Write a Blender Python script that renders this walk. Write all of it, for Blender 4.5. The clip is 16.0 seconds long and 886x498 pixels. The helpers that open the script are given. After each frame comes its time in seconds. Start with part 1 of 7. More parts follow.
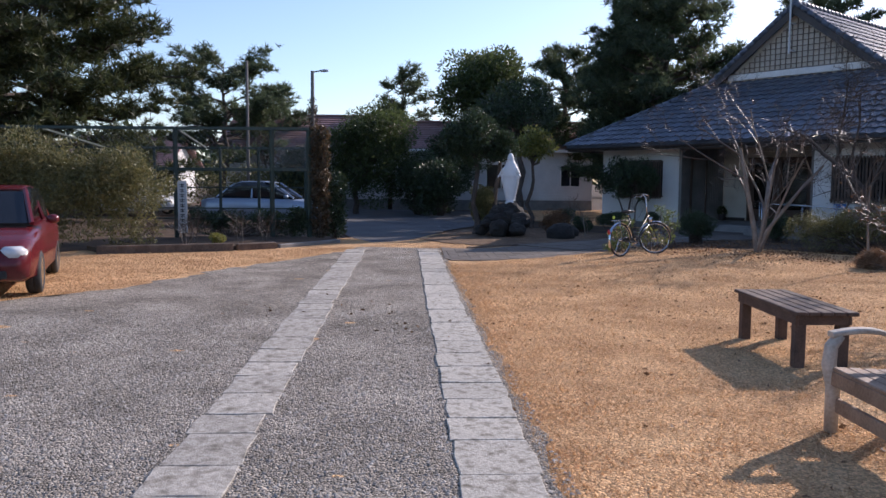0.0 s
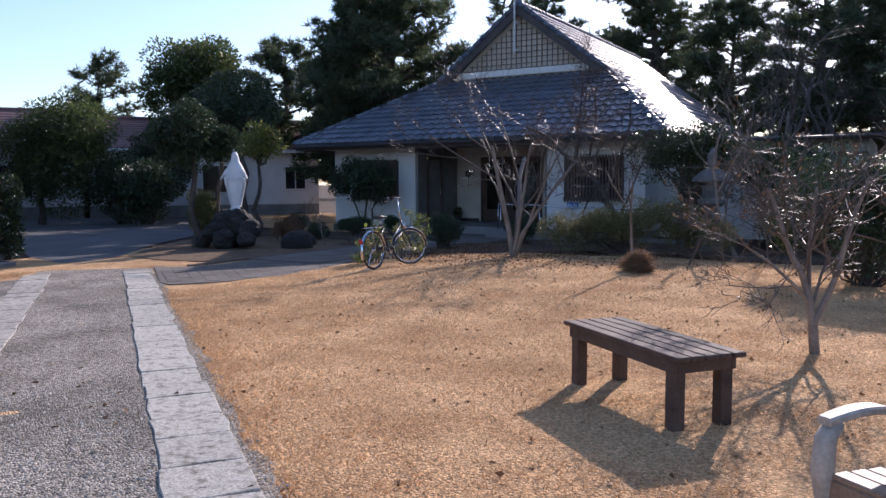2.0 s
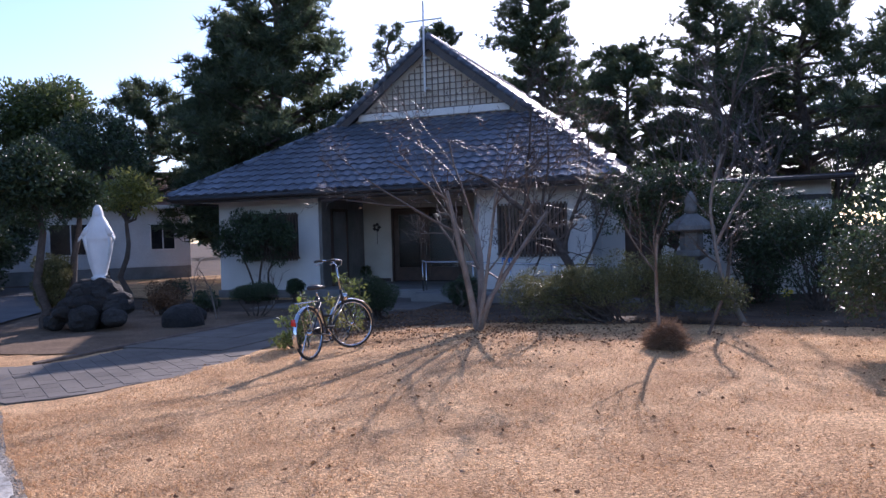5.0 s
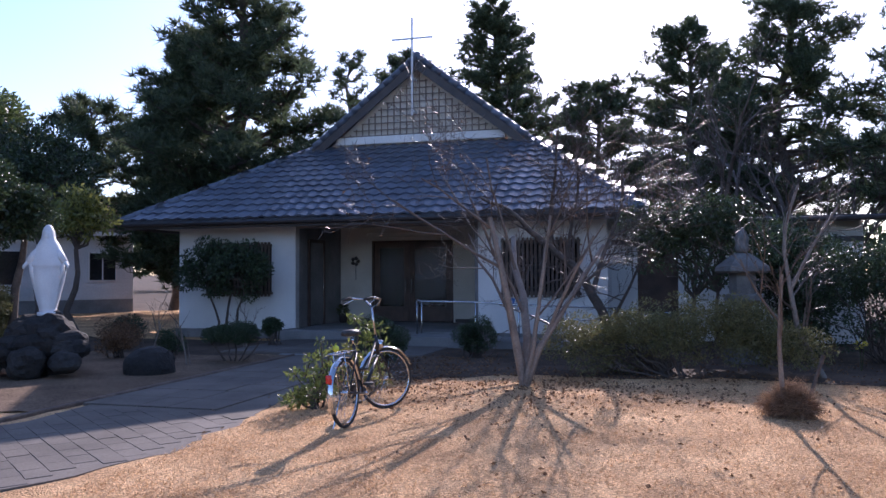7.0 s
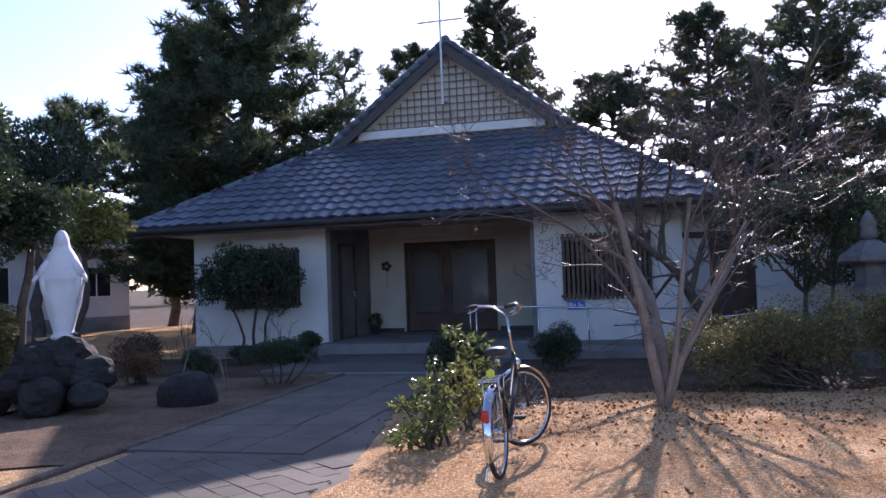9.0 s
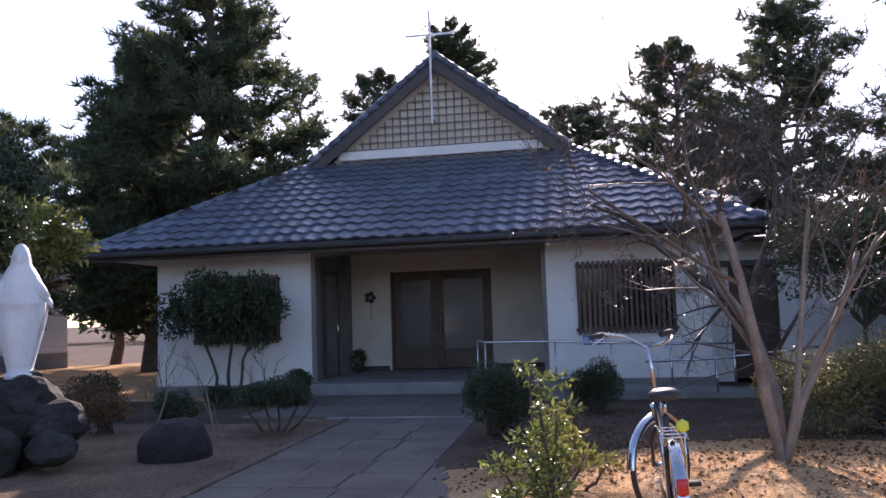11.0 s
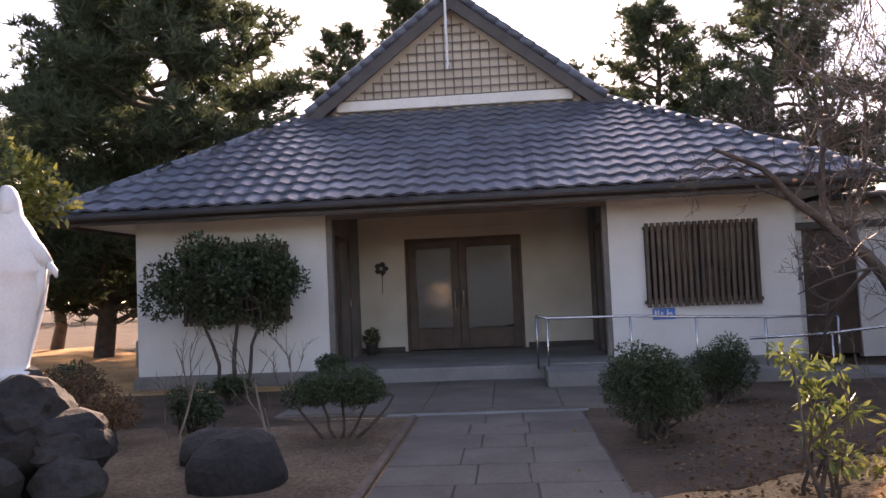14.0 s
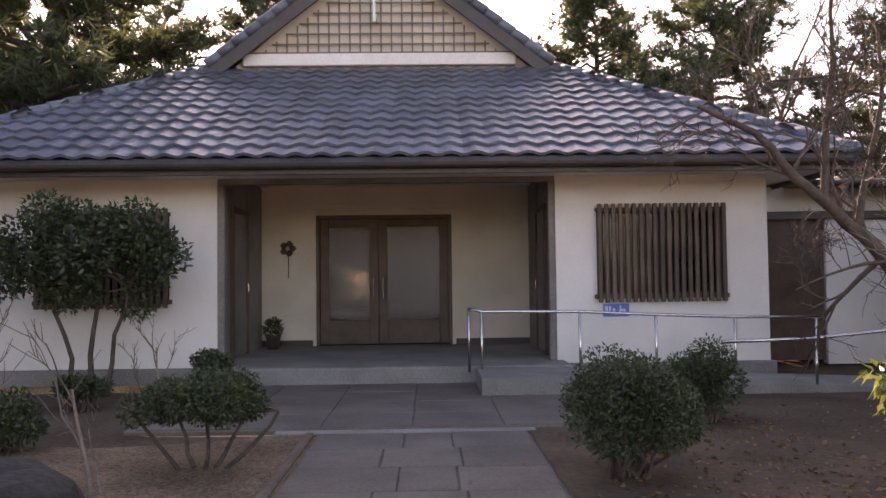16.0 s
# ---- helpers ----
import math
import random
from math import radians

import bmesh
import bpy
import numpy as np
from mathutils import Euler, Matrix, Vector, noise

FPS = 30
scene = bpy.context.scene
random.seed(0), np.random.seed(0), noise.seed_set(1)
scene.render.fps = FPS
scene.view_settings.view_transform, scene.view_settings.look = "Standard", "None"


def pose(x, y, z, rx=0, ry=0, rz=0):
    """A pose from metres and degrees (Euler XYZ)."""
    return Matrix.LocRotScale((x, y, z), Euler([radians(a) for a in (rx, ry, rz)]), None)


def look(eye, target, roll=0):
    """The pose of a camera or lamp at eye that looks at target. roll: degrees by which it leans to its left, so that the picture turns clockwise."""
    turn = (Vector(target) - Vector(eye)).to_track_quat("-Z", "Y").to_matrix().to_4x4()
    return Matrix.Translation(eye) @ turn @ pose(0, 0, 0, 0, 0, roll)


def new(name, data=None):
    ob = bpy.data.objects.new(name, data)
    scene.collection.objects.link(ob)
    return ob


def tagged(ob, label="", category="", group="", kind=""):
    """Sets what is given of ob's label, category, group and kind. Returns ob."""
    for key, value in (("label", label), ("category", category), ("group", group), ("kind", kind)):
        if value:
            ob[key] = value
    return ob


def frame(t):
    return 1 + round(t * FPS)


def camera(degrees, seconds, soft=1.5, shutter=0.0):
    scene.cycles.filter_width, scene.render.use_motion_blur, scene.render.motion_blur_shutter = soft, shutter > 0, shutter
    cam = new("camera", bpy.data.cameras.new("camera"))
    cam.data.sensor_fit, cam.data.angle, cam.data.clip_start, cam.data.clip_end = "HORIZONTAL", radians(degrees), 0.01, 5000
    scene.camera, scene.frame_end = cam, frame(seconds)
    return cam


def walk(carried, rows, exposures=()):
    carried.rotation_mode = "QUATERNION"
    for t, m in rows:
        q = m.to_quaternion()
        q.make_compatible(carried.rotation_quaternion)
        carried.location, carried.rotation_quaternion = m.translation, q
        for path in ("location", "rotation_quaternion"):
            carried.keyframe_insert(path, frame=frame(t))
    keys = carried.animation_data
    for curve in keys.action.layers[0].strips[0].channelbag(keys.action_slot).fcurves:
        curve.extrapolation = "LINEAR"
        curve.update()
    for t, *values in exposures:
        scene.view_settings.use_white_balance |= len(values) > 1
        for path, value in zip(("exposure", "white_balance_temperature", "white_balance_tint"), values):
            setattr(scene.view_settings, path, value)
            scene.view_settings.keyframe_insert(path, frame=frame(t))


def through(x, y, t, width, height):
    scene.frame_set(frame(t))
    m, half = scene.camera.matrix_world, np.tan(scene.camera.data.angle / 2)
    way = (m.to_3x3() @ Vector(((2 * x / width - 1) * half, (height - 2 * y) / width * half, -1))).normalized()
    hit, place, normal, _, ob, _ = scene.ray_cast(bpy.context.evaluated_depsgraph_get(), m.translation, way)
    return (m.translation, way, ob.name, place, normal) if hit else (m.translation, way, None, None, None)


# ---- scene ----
cam = camera(58.5, 16.0)
PATH = [
    (0, (1.178, -0.658, 1.537), (-0.358, 0.612, 1.368), 0.4),
    (0.5, (0.664, -0.243, 1.549), (-0.807, 1.096, 1.337), 0.0),
    (1, (0.229, 0.143, 1.55), (-1.107, 1.622, 1.376), -0.3),
    (1.5, (-0.279, 0.54, 1.539), (-1.403, 2.186, 1.376), 0.3),
    (2, (-0.778, 0.901, 1.549), (-1.782, 2.623, 1.385), -0.3),
    (2.5, (-1.292, 1.263, 1.533), (-2.157, 3.062, 1.408), -2.9),
    (3, (-1.767, 1.658, 1.528), (-2.591, 3.479, 1.463), -2.8),
    (5.5, (-4.161, 3.796, 1.596), (-4.847, 5.675, 1.58), -1.5),
    (6, (-4.703, 4.16, 1.569), (-5.396, 6.036, 1.595), -1.6),
    (6.5, (-5.179, 4.575, 1.572), (-5.775, 6.484, 1.6), -1.1),
    (7, (-5.693, 4.928, 1.565), (-6.234, 6.852, 1.626), -0.3),
    (7.5, (-6.174, 5.264, 1.557), (-6.675, 7.198, 1.647), 0.4),
    (8, (-6.685, 5.676, 1.542), (-7.206, 7.605, 1.623), -0.6),
    (8.5, (-7.138, 6.009, 1.544), (-7.63, 7.947, 1.597), -0.2),
    (9, (-7.616, 6.384, 1.538), (-8.109, 8.321, 1.613), -2.1),
    (11.5, (-9.575, 7.988, 1.451), (-9.861, 9.96, 1.623), -2.0),
    (12, (-9.996, 8.329, 1.466), (-10.24, 10.307, 1.632), -2.5),
    (12.5, (-10.469, 8.71, 1.451), (-10.692, 10.692, 1.596), -2.3),
    (13, (-10.947, 9.047, 1.457), (-11.124, 11.036, 1.573), -2.0),
    (13.5, (-11.237, 9.356, 1.479), (-11.396, 11.347, 1.58), -2.2),
    (14, (-11.412, 9.693, 1.458), (-11.567, 11.685, 1.558), -2.5),
    (14.5, (-11.481, 10.101, 1.443), (-11.627, 12.093, 1.531), -2.4),
    (15, (-11.496, 10.619, 1.407), (-11.518, 12.617, 1.48), -1.9),
    (15.5, (-11.516, 11.168, 1.392), (-11.523, 13.165, 1.494), -3.0),
    (16, (-11.482, 11.757, 1.364), (-11.445, 13.756, 1.439), -0.7),
]
LIGHTENING = [(0, 0.36, 6250, 21), (3, 0.55, 5950, 23), (5.5, 0.7, 5800, 27), (9, 0.8, 6050, 28), (12.5, 1.3, 7700, 32), (14.5, 1.7, 9500, 36), (16, 1.95, 10600, 38)]
walk(cam, [(t, look(eye, target, roll)) for t, eye, target, roll in PATH], LIGHTENING)

# ---- light ----
world = bpy.data.worlds.new("sky")
scene.world = world
world.use_nodes = True
SUN_HEIGHT, SUN_TURN = 26.9, 2.0   # degrees above the horizon; degrees from +y towards -x
sky = world.node_tree.nodes.new("ShaderNodeTexSky")
sky.sky_type, sky.sun_disc = "NISHITA", False
sky.sun_elevation, sky.sun_rotation = radians(SUN_HEIGHT), radians(-SUN_TURN)
sky.air_density, sky.dust_density, sky.ozone_density = 1.0, 0.7, 3.0
background = world.node_tree.nodes["Background"]
background.inputs["Strength"].default_value = 0.15
world.node_tree.links.new(sky.outputs[0], background.inputs["Color"])
sun = new("sun", bpy.data.lights.new("sun", "SUN"))
sun.data.energy, sun.data.angle, sun.data.color = 4.1, radians(0.5), (1.0, 0.90, 0.79)
sun_way = Vector((-math.sin(radians(SUN_TURN)) * math.cos(radians(SUN_HEIGHT)),
                  math.cos(radians(SUN_TURN)) * math.cos(radians(SUN_HEIGHT)), math.sin(radians(SUN_HEIGHT))))
sun.matrix_world = look(Vector((0, 0, 30)) + sun_way, (0, 0, 30))


# ---- materials ----
def links(m):
    return m.node_tree.nodes, m.node_tree.links


def surface(name, dark, light, scale=3.0, fine=40.0, rough=0.7, bump=0.2, depth=0.01, metal=0.0, spec=0.5, piece=0.0, island=0.0, stain=0.0, cells=0.0, grit=0.38):
    """A worn surface: two colours mixed by coarse and fine noise, relief, and a shift of tone from piece to piece."""
    m = bpy.data.materials.new(name)
    m.use_nodes = True
    n, l = links(m)
    out = n["Principled BSDF"]
    place = n.new("ShaderNodeNewGeometry")
    coarse, small = n.new("ShaderNodeTexNoise"), n.new("ShaderNodeTexNoise")
    for node, s, d in ((coarse, scale, 4), (small, fine, 3)):
        node.inputs["Scale"].default_value, node.inputs["Detail"].default_value = s, d
        l.new(place.outputs["Position"], node.inputs["Vector"])
    add = n.new("ShaderNodeMath")
    add.operation = "MULTIPLY_ADD"
    add.inputs[1].default_value = 0.45
    l.new(small.outputs["Fac"], add.inputs[0])
    half = n.new("ShaderNodeMath")
    half.operation = "MULTIPLY"
    half.inputs[1].default_value = 0.6
    l.new(coarse.outputs["Fac"], half.inputs[0])
    l.new(half.outputs[0], add.inputs[2])
    ramp = n.new("ShaderNodeValToRGB")
    ramp.color_ramp.elements[0].position, ramp.color_ramp.elements[1].position = 0.36, 0.68
    ramp.color_ramp.elements[0].color, ramp.color_ramp.elements[1].color = (*dark, 1), (*light, 1)
    l.new(add.outputs[0], ramp.inputs[0])
    colour, height = ramp.outputs[0], add.outputs[0]
    if cells:
        grains = n.new("ShaderNodeTexVoronoi")
        grains.inputs["Scale"].default_value = cells
        l.new(place.outputs["Position"], grains.inputs["Vector"])
        tone = n.new("ShaderNodeMapRange")
        tone.inputs["To Min"].default_value, tone.inputs["To Max"].default_value = 1 - grit, 1 + grit
        parted = n.new("ShaderNodeSeparateColor")
        l.new(grains.outputs["Color"], parted.inputs[0])
        l.new(parted.outputs[0], tone.inputs["Value"])
        shade = n.new("ShaderNodeVectorMath")
        shade.operation = "SCALE"
        l.new(colour, shade.inputs[0])
        l.new(tone.outputs["Result"], shade.inputs["Scale"])
        dome = n.new("ShaderNodeMath")
        dome.operation = "SUBTRACT"
        dome.inputs[0].default_value = 1.0
        l.new(grains.outputs["Distance"], dome.inputs[1])
        colour, height = shade.outputs[0], dome.outputs[0]
    if stain:
        spots = n.new("ShaderNodeTexNoise")
        spots.inputs["Scale"].default_value, spots.inputs["Detail"].default_value = scale * 0.31, 8
        l.new(place.outputs["Position"], spots.inputs["Vector"])
        cut = n.new("ShaderNodeValToRGB")
        cut.color_ramp.elements[0].position, cut.color_ramp.elements[1].position = 0.5, 0.72
        l.new(spots.outputs["Fac"], cut.inputs[0])
        amount = n.new("ShaderNodeMath")
        amount.operation = "MULTIPLY"
        amount.inputs[1].default_value = stain
        l.new(cut.outputs[0], amount.inputs[0])
        mixed = n.new("ShaderNodeMixRGB")
        mixed.inputs[2].default_value = (dark[0] * 0.6, dark[1] * 0.58, dark[2] * 0.52, 1)
        l.new(amount.outputs[0], mixed.inputs[0])
        l.new(colour, mixed.inputs[1])
        colour = mixed.outputs[0]
    for amount, source, socket in ((piece, "ShaderNodeObjectInfo", "Random"), (island, None, "Random Per Island")):
        if amount:
            node = n.new(source) if source else place
            tone = n.new("ShaderNodeMapRange")
            tone.inputs["To Min"].default_value, tone.inputs["To Max"].default_value = 1 - amount, 1 + amount
            l.new(node.outputs[socket], tone.inputs["Value"])
            shade = n.new("ShaderNodeVectorMath")
            shade.operation = "SCALE"
            l.new(colour, shade.inputs[0])
            l.new(tone.outputs["Result"], shade.inputs["Scale"])
            colour = shade.outputs[0]
    l.new(colour, out.inputs["Base Color"])
    out.inputs["Roughness"].default_value, out.inputs["Metallic"].default_value = rough, metal
    out.inputs["Specular IOR Level"].default_value = spec
    if bump:
        relief = n.new("ShaderNodeBump")
        relief.inputs["Strength"].default_value, relief.inputs["Distance"].default_value = bump, depth
        l.new(height, relief.inputs["Height"])
        l.new(relief.outputs[0], out.inputs["Normal"])
    return m


def foliage(name, dark, light, rough=0.45, through=0.35):
    """Leaves: each one its own tone, with a little light passing through."""
    m = bpy.data.materials.new(name)
    m.use_nodes = True
    n, l = links(m)
    out = n["Principled BSDF"]
    place = n.new("ShaderNodeNewGeometry")
    ramp = n.new("ShaderNodeValToRGB")
    ramp.color_ramp.elements[0].color, ramp.color_ramp.elements[1].color = (*dark, 1), (*light, 1)
    l.new(place.outputs["Random Per Island"], ramp.inputs[0])
    l.new(ramp.outputs[0], out.inputs["Base Color"])
    out.inputs["Roughness"].default_value = rough
    glow = n.new("ShaderNodeBsdfTranslucent")
    l.new(ramp.outputs[0], glow.inputs["Color"])
    mixed = n.new("ShaderNodeMixShader")
    mixed.inputs[0].default_value = through
    l.new(out.outputs[0], mixed.inputs[1])
    l.new(glow.outputs[0], mixed.inputs[2])
    l.new(mixed.outputs[0], n["Material Output"].inputs["Surface"])
    return m


def glass(name, tint, rough=0.02, ripple=0.0):
    m = bpy.data.materials.new(name)
    m.use_nodes = True
    n, l = links(m)
    out = n["Principled BSDF"]
    out.inputs["Base Color"].default_value = (*tint, 1)
    out.inputs["Roughness"].default_value, out.inputs["Transmission Weight"].default_value = rough, 1.0
    if ripple:
        place, cells, relief = n.new("ShaderNodeNewGeometry"), n.new("ShaderNodeTexVoronoi"), n.new("ShaderNodeBump")
        cells.inputs["Scale"].default_value = 28
        l.new(place.outputs["Position"], cells.inputs["Vector"])
        l.new(cells.outputs["Distance"], relief.inputs["Height"])
        relief.inputs["Strength"].default_value, relief.inputs["Distance"].default_value = ripple, 0.01
        l.new(relief.outputs[0], out.inputs["Normal"])
    return m


STRAW_LAWN = surface("dry_lawn", (0.375, 0.205, 0.098), (0.8, 0.517, 0.275), 1.1, 46, 0.95, 0.55, 0.05, spec=0.1, stain=0.35, cells=60)
STRAW = foliage("straw", (0.43, 0.245, 0.115), (0.85, 0.582, 0.325), 0.8, 0.3)
EARTH = surface("earth", (0.055, 0.039, 0.029), (0.14, 0.098, 0.066), 1.3, 22, 0.95, 0.6, 0.02, spec=0.15, stain=0.3)
# sandy ground with the shade beside the path put into its colour
SHADED_SANDY = surface("shaded_sandy_earth", (0.12, 0.082, 0.055), (0.25, 0.172, 0.112), 1.6, 30, 0.95, 0.5, 0.02, spec=0.15, stain=0.35, cells=60)
GRAVEL = surface("gravel", (0.165, 0.142, 0.112), (0.43, 0.378, 0.308), 1.3, 40, 0.9, 1.0, 0.014, spec=0.25, stain=0.35, cells=72, grit=0.75)
STRAW_DULL = foliage("weathered_straw", (0.15, 0.085, 0.05), (0.42, 0.27, 0.16), 0.85, 0.25)
PEBBLE = surface("pebble", (0.20, 0.178, 0.15), (0.44, 0.405, 0.355), 9, 90, 0.85, 0.3, 0.004, island=0.45, spec=0.3)
ASPHALT = surface("asphalt", (0.06, 0.06, 0.062), (0.12, 0.12, 0.12), 0.8, 80, 0.85, 0.5, 0.006, stain=0.3)
PAVER = surface("paving_stone", (0.27, 0.245, 0.20), (0.62, 0.58, 0.50), 48, 130, 0.92, 0.7, 0.008, piece=0.12, stain=0.95)
WORN_PAVER = surface("worn_paving_stone", (0.25, 0.225, 0.185), (0.54, 0.50, 0.43), 30, 110, 0.92, 0.7, 0.01, piece=0.12, stain=0.9)
SLAB = surface("concrete_slab", (0.085, 0.071, 0.057), (0.168, 0.143, 0.117), 1.6, 45, 0.85, 0.4, 0.006, piece=0.10, stain=0.35)
CONCRETE = surface("concrete", (0.15, 0.146, 0.136), (0.27, 0.262, 0.248), 2.0, 40, 0.85, 0.3, 0.006, stain=0.3)
STUCCO = surface("white_stucco", (0.66, 0.65, 0.62), (0.80, 0.79, 0.76), 1.2, 90, 0.9, 0.25, 0.004, spec=0.2, stain=0.08)
CREAM = surface("cream_plaster", (0.52, 0.47, 0.39), (0.66, 0.61, 0.52), 1.5, 80, 0.9, 0.2, 0.004, spec=0.2, stain=0.12)
WHITE_WOOD = surface("white_board", (0.62, 0.60, 0.56), (0.78, 0.76, 0.72), 2.2, 30, 0.7, 0.2, 0.003, stain=0.15)
GREY_WOOD = surface("weathered_board", (0.15, 0.14, 0.13), (0.27, 0.25, 0.23), 2.0, 35, 0.8, 0.3, 0.004, stain=0.3)
BROWN_WOOD = surface("brown_stained_wood", (0.045, 0.026, 0.018), (0.11, 0.066, 0.045), 4, 60, 0.55, 0.3, 0.003, piece=0.15, stain=0.3)
LATTICE_WOOD = surface("lattice_wood", (0.13, 0.10, 0.08), (0.24, 0.19, 0.155), 4, 60, 0.7, 0.3, 0.003)
SLAT_WOOD = surface("slat_wood", (0.06, 0.042, 0.032), (0.14, 0.095, 0.07), 4, 60, 0.6, 0.3, 0.003, piece=0.3)
TABLE_WOOD = surface("table_wood", (0.055, 0.033, 0.024), (0.14, 0.088, 0.062), 6, 70, 0.78, 0.5, 0.004, piece=0.2, stain=0.4)
BENCH_GREY = surface("bench_grey_paint", (0.35, 0.295, 0.235), (0.59, 0.525, 0.44), 7, 50, 0.6, 0.35, 0.004, stain=0.45)
BENCH_BROWN = surface("bench_brown_wood", (0.16, 0.10, 0.065), (0.34, 0.235, 0.16), 6, 60, 0.6, 0.35, 0.004, piece=0.15, stain=0.3)
ANNEXE_ROOF = surface("annexe_roof", (0.07, 0.075, 0.085), (0.13, 0.135, 0.145), 2, 30, 0.95, 0.3, 0.01, spec=0.1)
TILE = surface("roof_tile", (0.066, 0.08, 0.108), (0.125, 0.146, 0.18), 2.2, 30, 0.42, 0.25, 0.004, piece=0.22, island=0.22, stain=0.3)
DARK_TRIM = surface("dark_brown_trim", (0.03, 0.024, 0.022), (0.065, 0.05, 0.045), 3, 40, 0.5, 0.15, 0.003)
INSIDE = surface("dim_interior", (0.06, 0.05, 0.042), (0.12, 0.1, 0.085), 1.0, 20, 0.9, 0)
RED_ROOF = surface("red_roof", (0.17, 0.085, 0.075), (0.30, 0.165, 0.145), 1.5, 18, 0.6, 0.3, 0.01, island=0.15, stain=0.3)
SIDING = surface("white_siding", (0.55, 0.54, 0.52), (0.72, 0.71, 0.69), 1.0, 20, 0.7, 0.1, 0.003, stain=0.2)
ROCK = surface("dark_rock", (0.012, 0.011, 0.01), (0.046, 0.041, 0.036), 3, 26, 0.85, 0.9, 0.03, piece=0.2, stain=0.4)
LANTERN_STONE = surface("lantern_granite", (0.10, 0.098, 0.09), (0.22, 0.212, 0.195), 5, 60, 0.9, 0.5, 0.006, stain=0.5)
PLASTER_STATUE = surface("white_statue_stone", (0.68, 0.68, 0.68), (0.82, 0.82, 0.81), 3, 50, 0.6, 0.1, 0.003, stain=0.05)
BARK = surface("dark_bark", (0.045, 0.034, 0.027), (0.13, 0.10, 0.08), 6, 35, 0.9, 0.9, 0.02)
PALE_BARK = surface("pale_smooth_bark", (0.14, 0.105, 0.082), (0.29, 0.235, 0.185), 5, 40, 0.55, 0.3, 0.004, stain=0.3)
TWIG = surface("twig", (0.075, 0.055, 0.042), (0.16, 0.12, 0.092), 6, 40, 0.5, 0.1, 0.002, island=0.2)
STEEL = surface("stainless_steel", (0.50, 0.50, 0.50), (0.62, 0.62, 0.62), 6, 80, 0.25, 0.05, 0.001, metal=1.0)
CHROME = surface("chrome", (0.58, 0.58, 0.58), (0.72, 0.72, 0.72), 8, 60, 0.15, 0.05, 0.001, metal=1.0)
WHITE_METAL = surface("white_painted_metal", (0.60, 0.60, 0.60), (0.74, 0.74, 0.74), 5, 50, 0.4, 0.05, 0.001)
GREEN_STEEL = surface("dark_green_steel", (0.022, 0.036, 0.028), (0.05, 0.072, 0.055), 3, 40, 0.55, 0.2, 0.003, stain=0.3)
WIRE = surface("galvanised_wire", (0.16, 0.17, 0.165), (0.28, 0.29, 0.28), 5, 40, 0.5, 0.0, metal=0.6)
TIMBER = surface("garden_timber", (0.08, 0.055, 0.04), (0.20, 0.14, 0.10), 5, 40, 0.85, 0.6, 0.01, stain=0.4)
POLE = surface("pole", (0.12, 0.11, 0.10), (0.22, 0.205, 0.19), 2, 30, 0.85, 0.3, 0.004)
BLACK_PAINT = surface("black_bicycle_paint", (0.012, 0.012, 0.013), (0.03, 0.03, 0.032), 8, 60, 0.3, 0.05, 0.001)
RUBBER = surface("rubber", (0.018, 0.018, 0.018), (0.045, 0.043, 0.04), 10, 60, 0.8, 0.3, 0.002)
SADDLE = surface("saddle_vinyl", (0.02, 0.019, 0.018), (0.05, 0.047, 0.045), 12, 80, 0.5, 0.2, 0.002)
RED_PAINT = surface("dark_red_car_paint", (0.10, 0.009, 0.012), (0.13, 0.013, 0.016), 1, 30, 0.22, 0.0)
SILVER_PAINT = surface("silver_blue_car_paint", (0.30, 0.36, 0.45), (0.36, 0.42, 0.50), 1, 30, 0.28, 0.0, metal=0.4)
WHITE_PAINT = surface("white_car_paint", (0.70, 0.70, 0.70), (0.76, 0.76, 0.76), 1, 30, 0.3, 0.0)
CAR_GLASS = surface("dark_car_glass", (0.012, 0.014, 0.016), (0.02, 0.022, 0.025), 1, 10, 0.06, 0.0)
LAMP_GLASS = surface("headlight_lens", (0.55, 0.56, 0.56), (0.70, 0.70, 0.70), 9, 40, 0.12, 0.1, 0.004)
RED_LENS = surface("red_reflector", (0.50, 0.025, 0.02), (0.62, 0.04, 0.03), 8, 60, 0.2, 0.1, 0.002)
YELLOW_LENS = surface("yellow_green_tag", (0.55, 0.62, 0.04), (0.68, 0.74, 0.08), 8, 60, 0.35, 0.05, 0.001)
BLUE_SIGN = surface("blue_sign", (0.03, 0.16, 0.50), (0.05, 0.21, 0.58), 4, 50, 0.45, 0.0)
SIGN_WHITE = surface("sign_white", (0.62, 0.61, 0.58), (0.76, 0.75, 0.72), 4, 50, 0.6, 0.05, 0.001, stain=0.2)
SIGN_INK = surface("sign_ink", (0.02, 0.02, 0.02), (0.05, 0.05, 0.05), 4, 50, 0.6, 0.0)
WINDOW_DARK = surface("dark_window_glass", (0.012, 0.013, 0.014), (0.03, 0.03, 0.032), 1, 12, 0.08, 0.0)
DOOR_GLASS = glass("rippled_door_glass", (0.11, 0.11, 0.105), 0.06, 0.5)
CLEAR_GLASS = glass("clear_glass", (0.95, 0.96, 0.96))
PINE_GREEN = foliage("pine_needles", (0.045, 0.068, 0.036), (0.12, 0.15, 0.075), 0.5, 0.5)
PINE_WARM = foliage("pine_needles_warm", (0.035, 0.05, 0.022), (0.12, 0.135, 0.05), 0.5, 0.3)
LEAF_DARK = foliage("dark_evergreen_leaf", (0.022, 0.038, 0.02), (0.07, 0.105, 0.042), 0.36, 0.25)
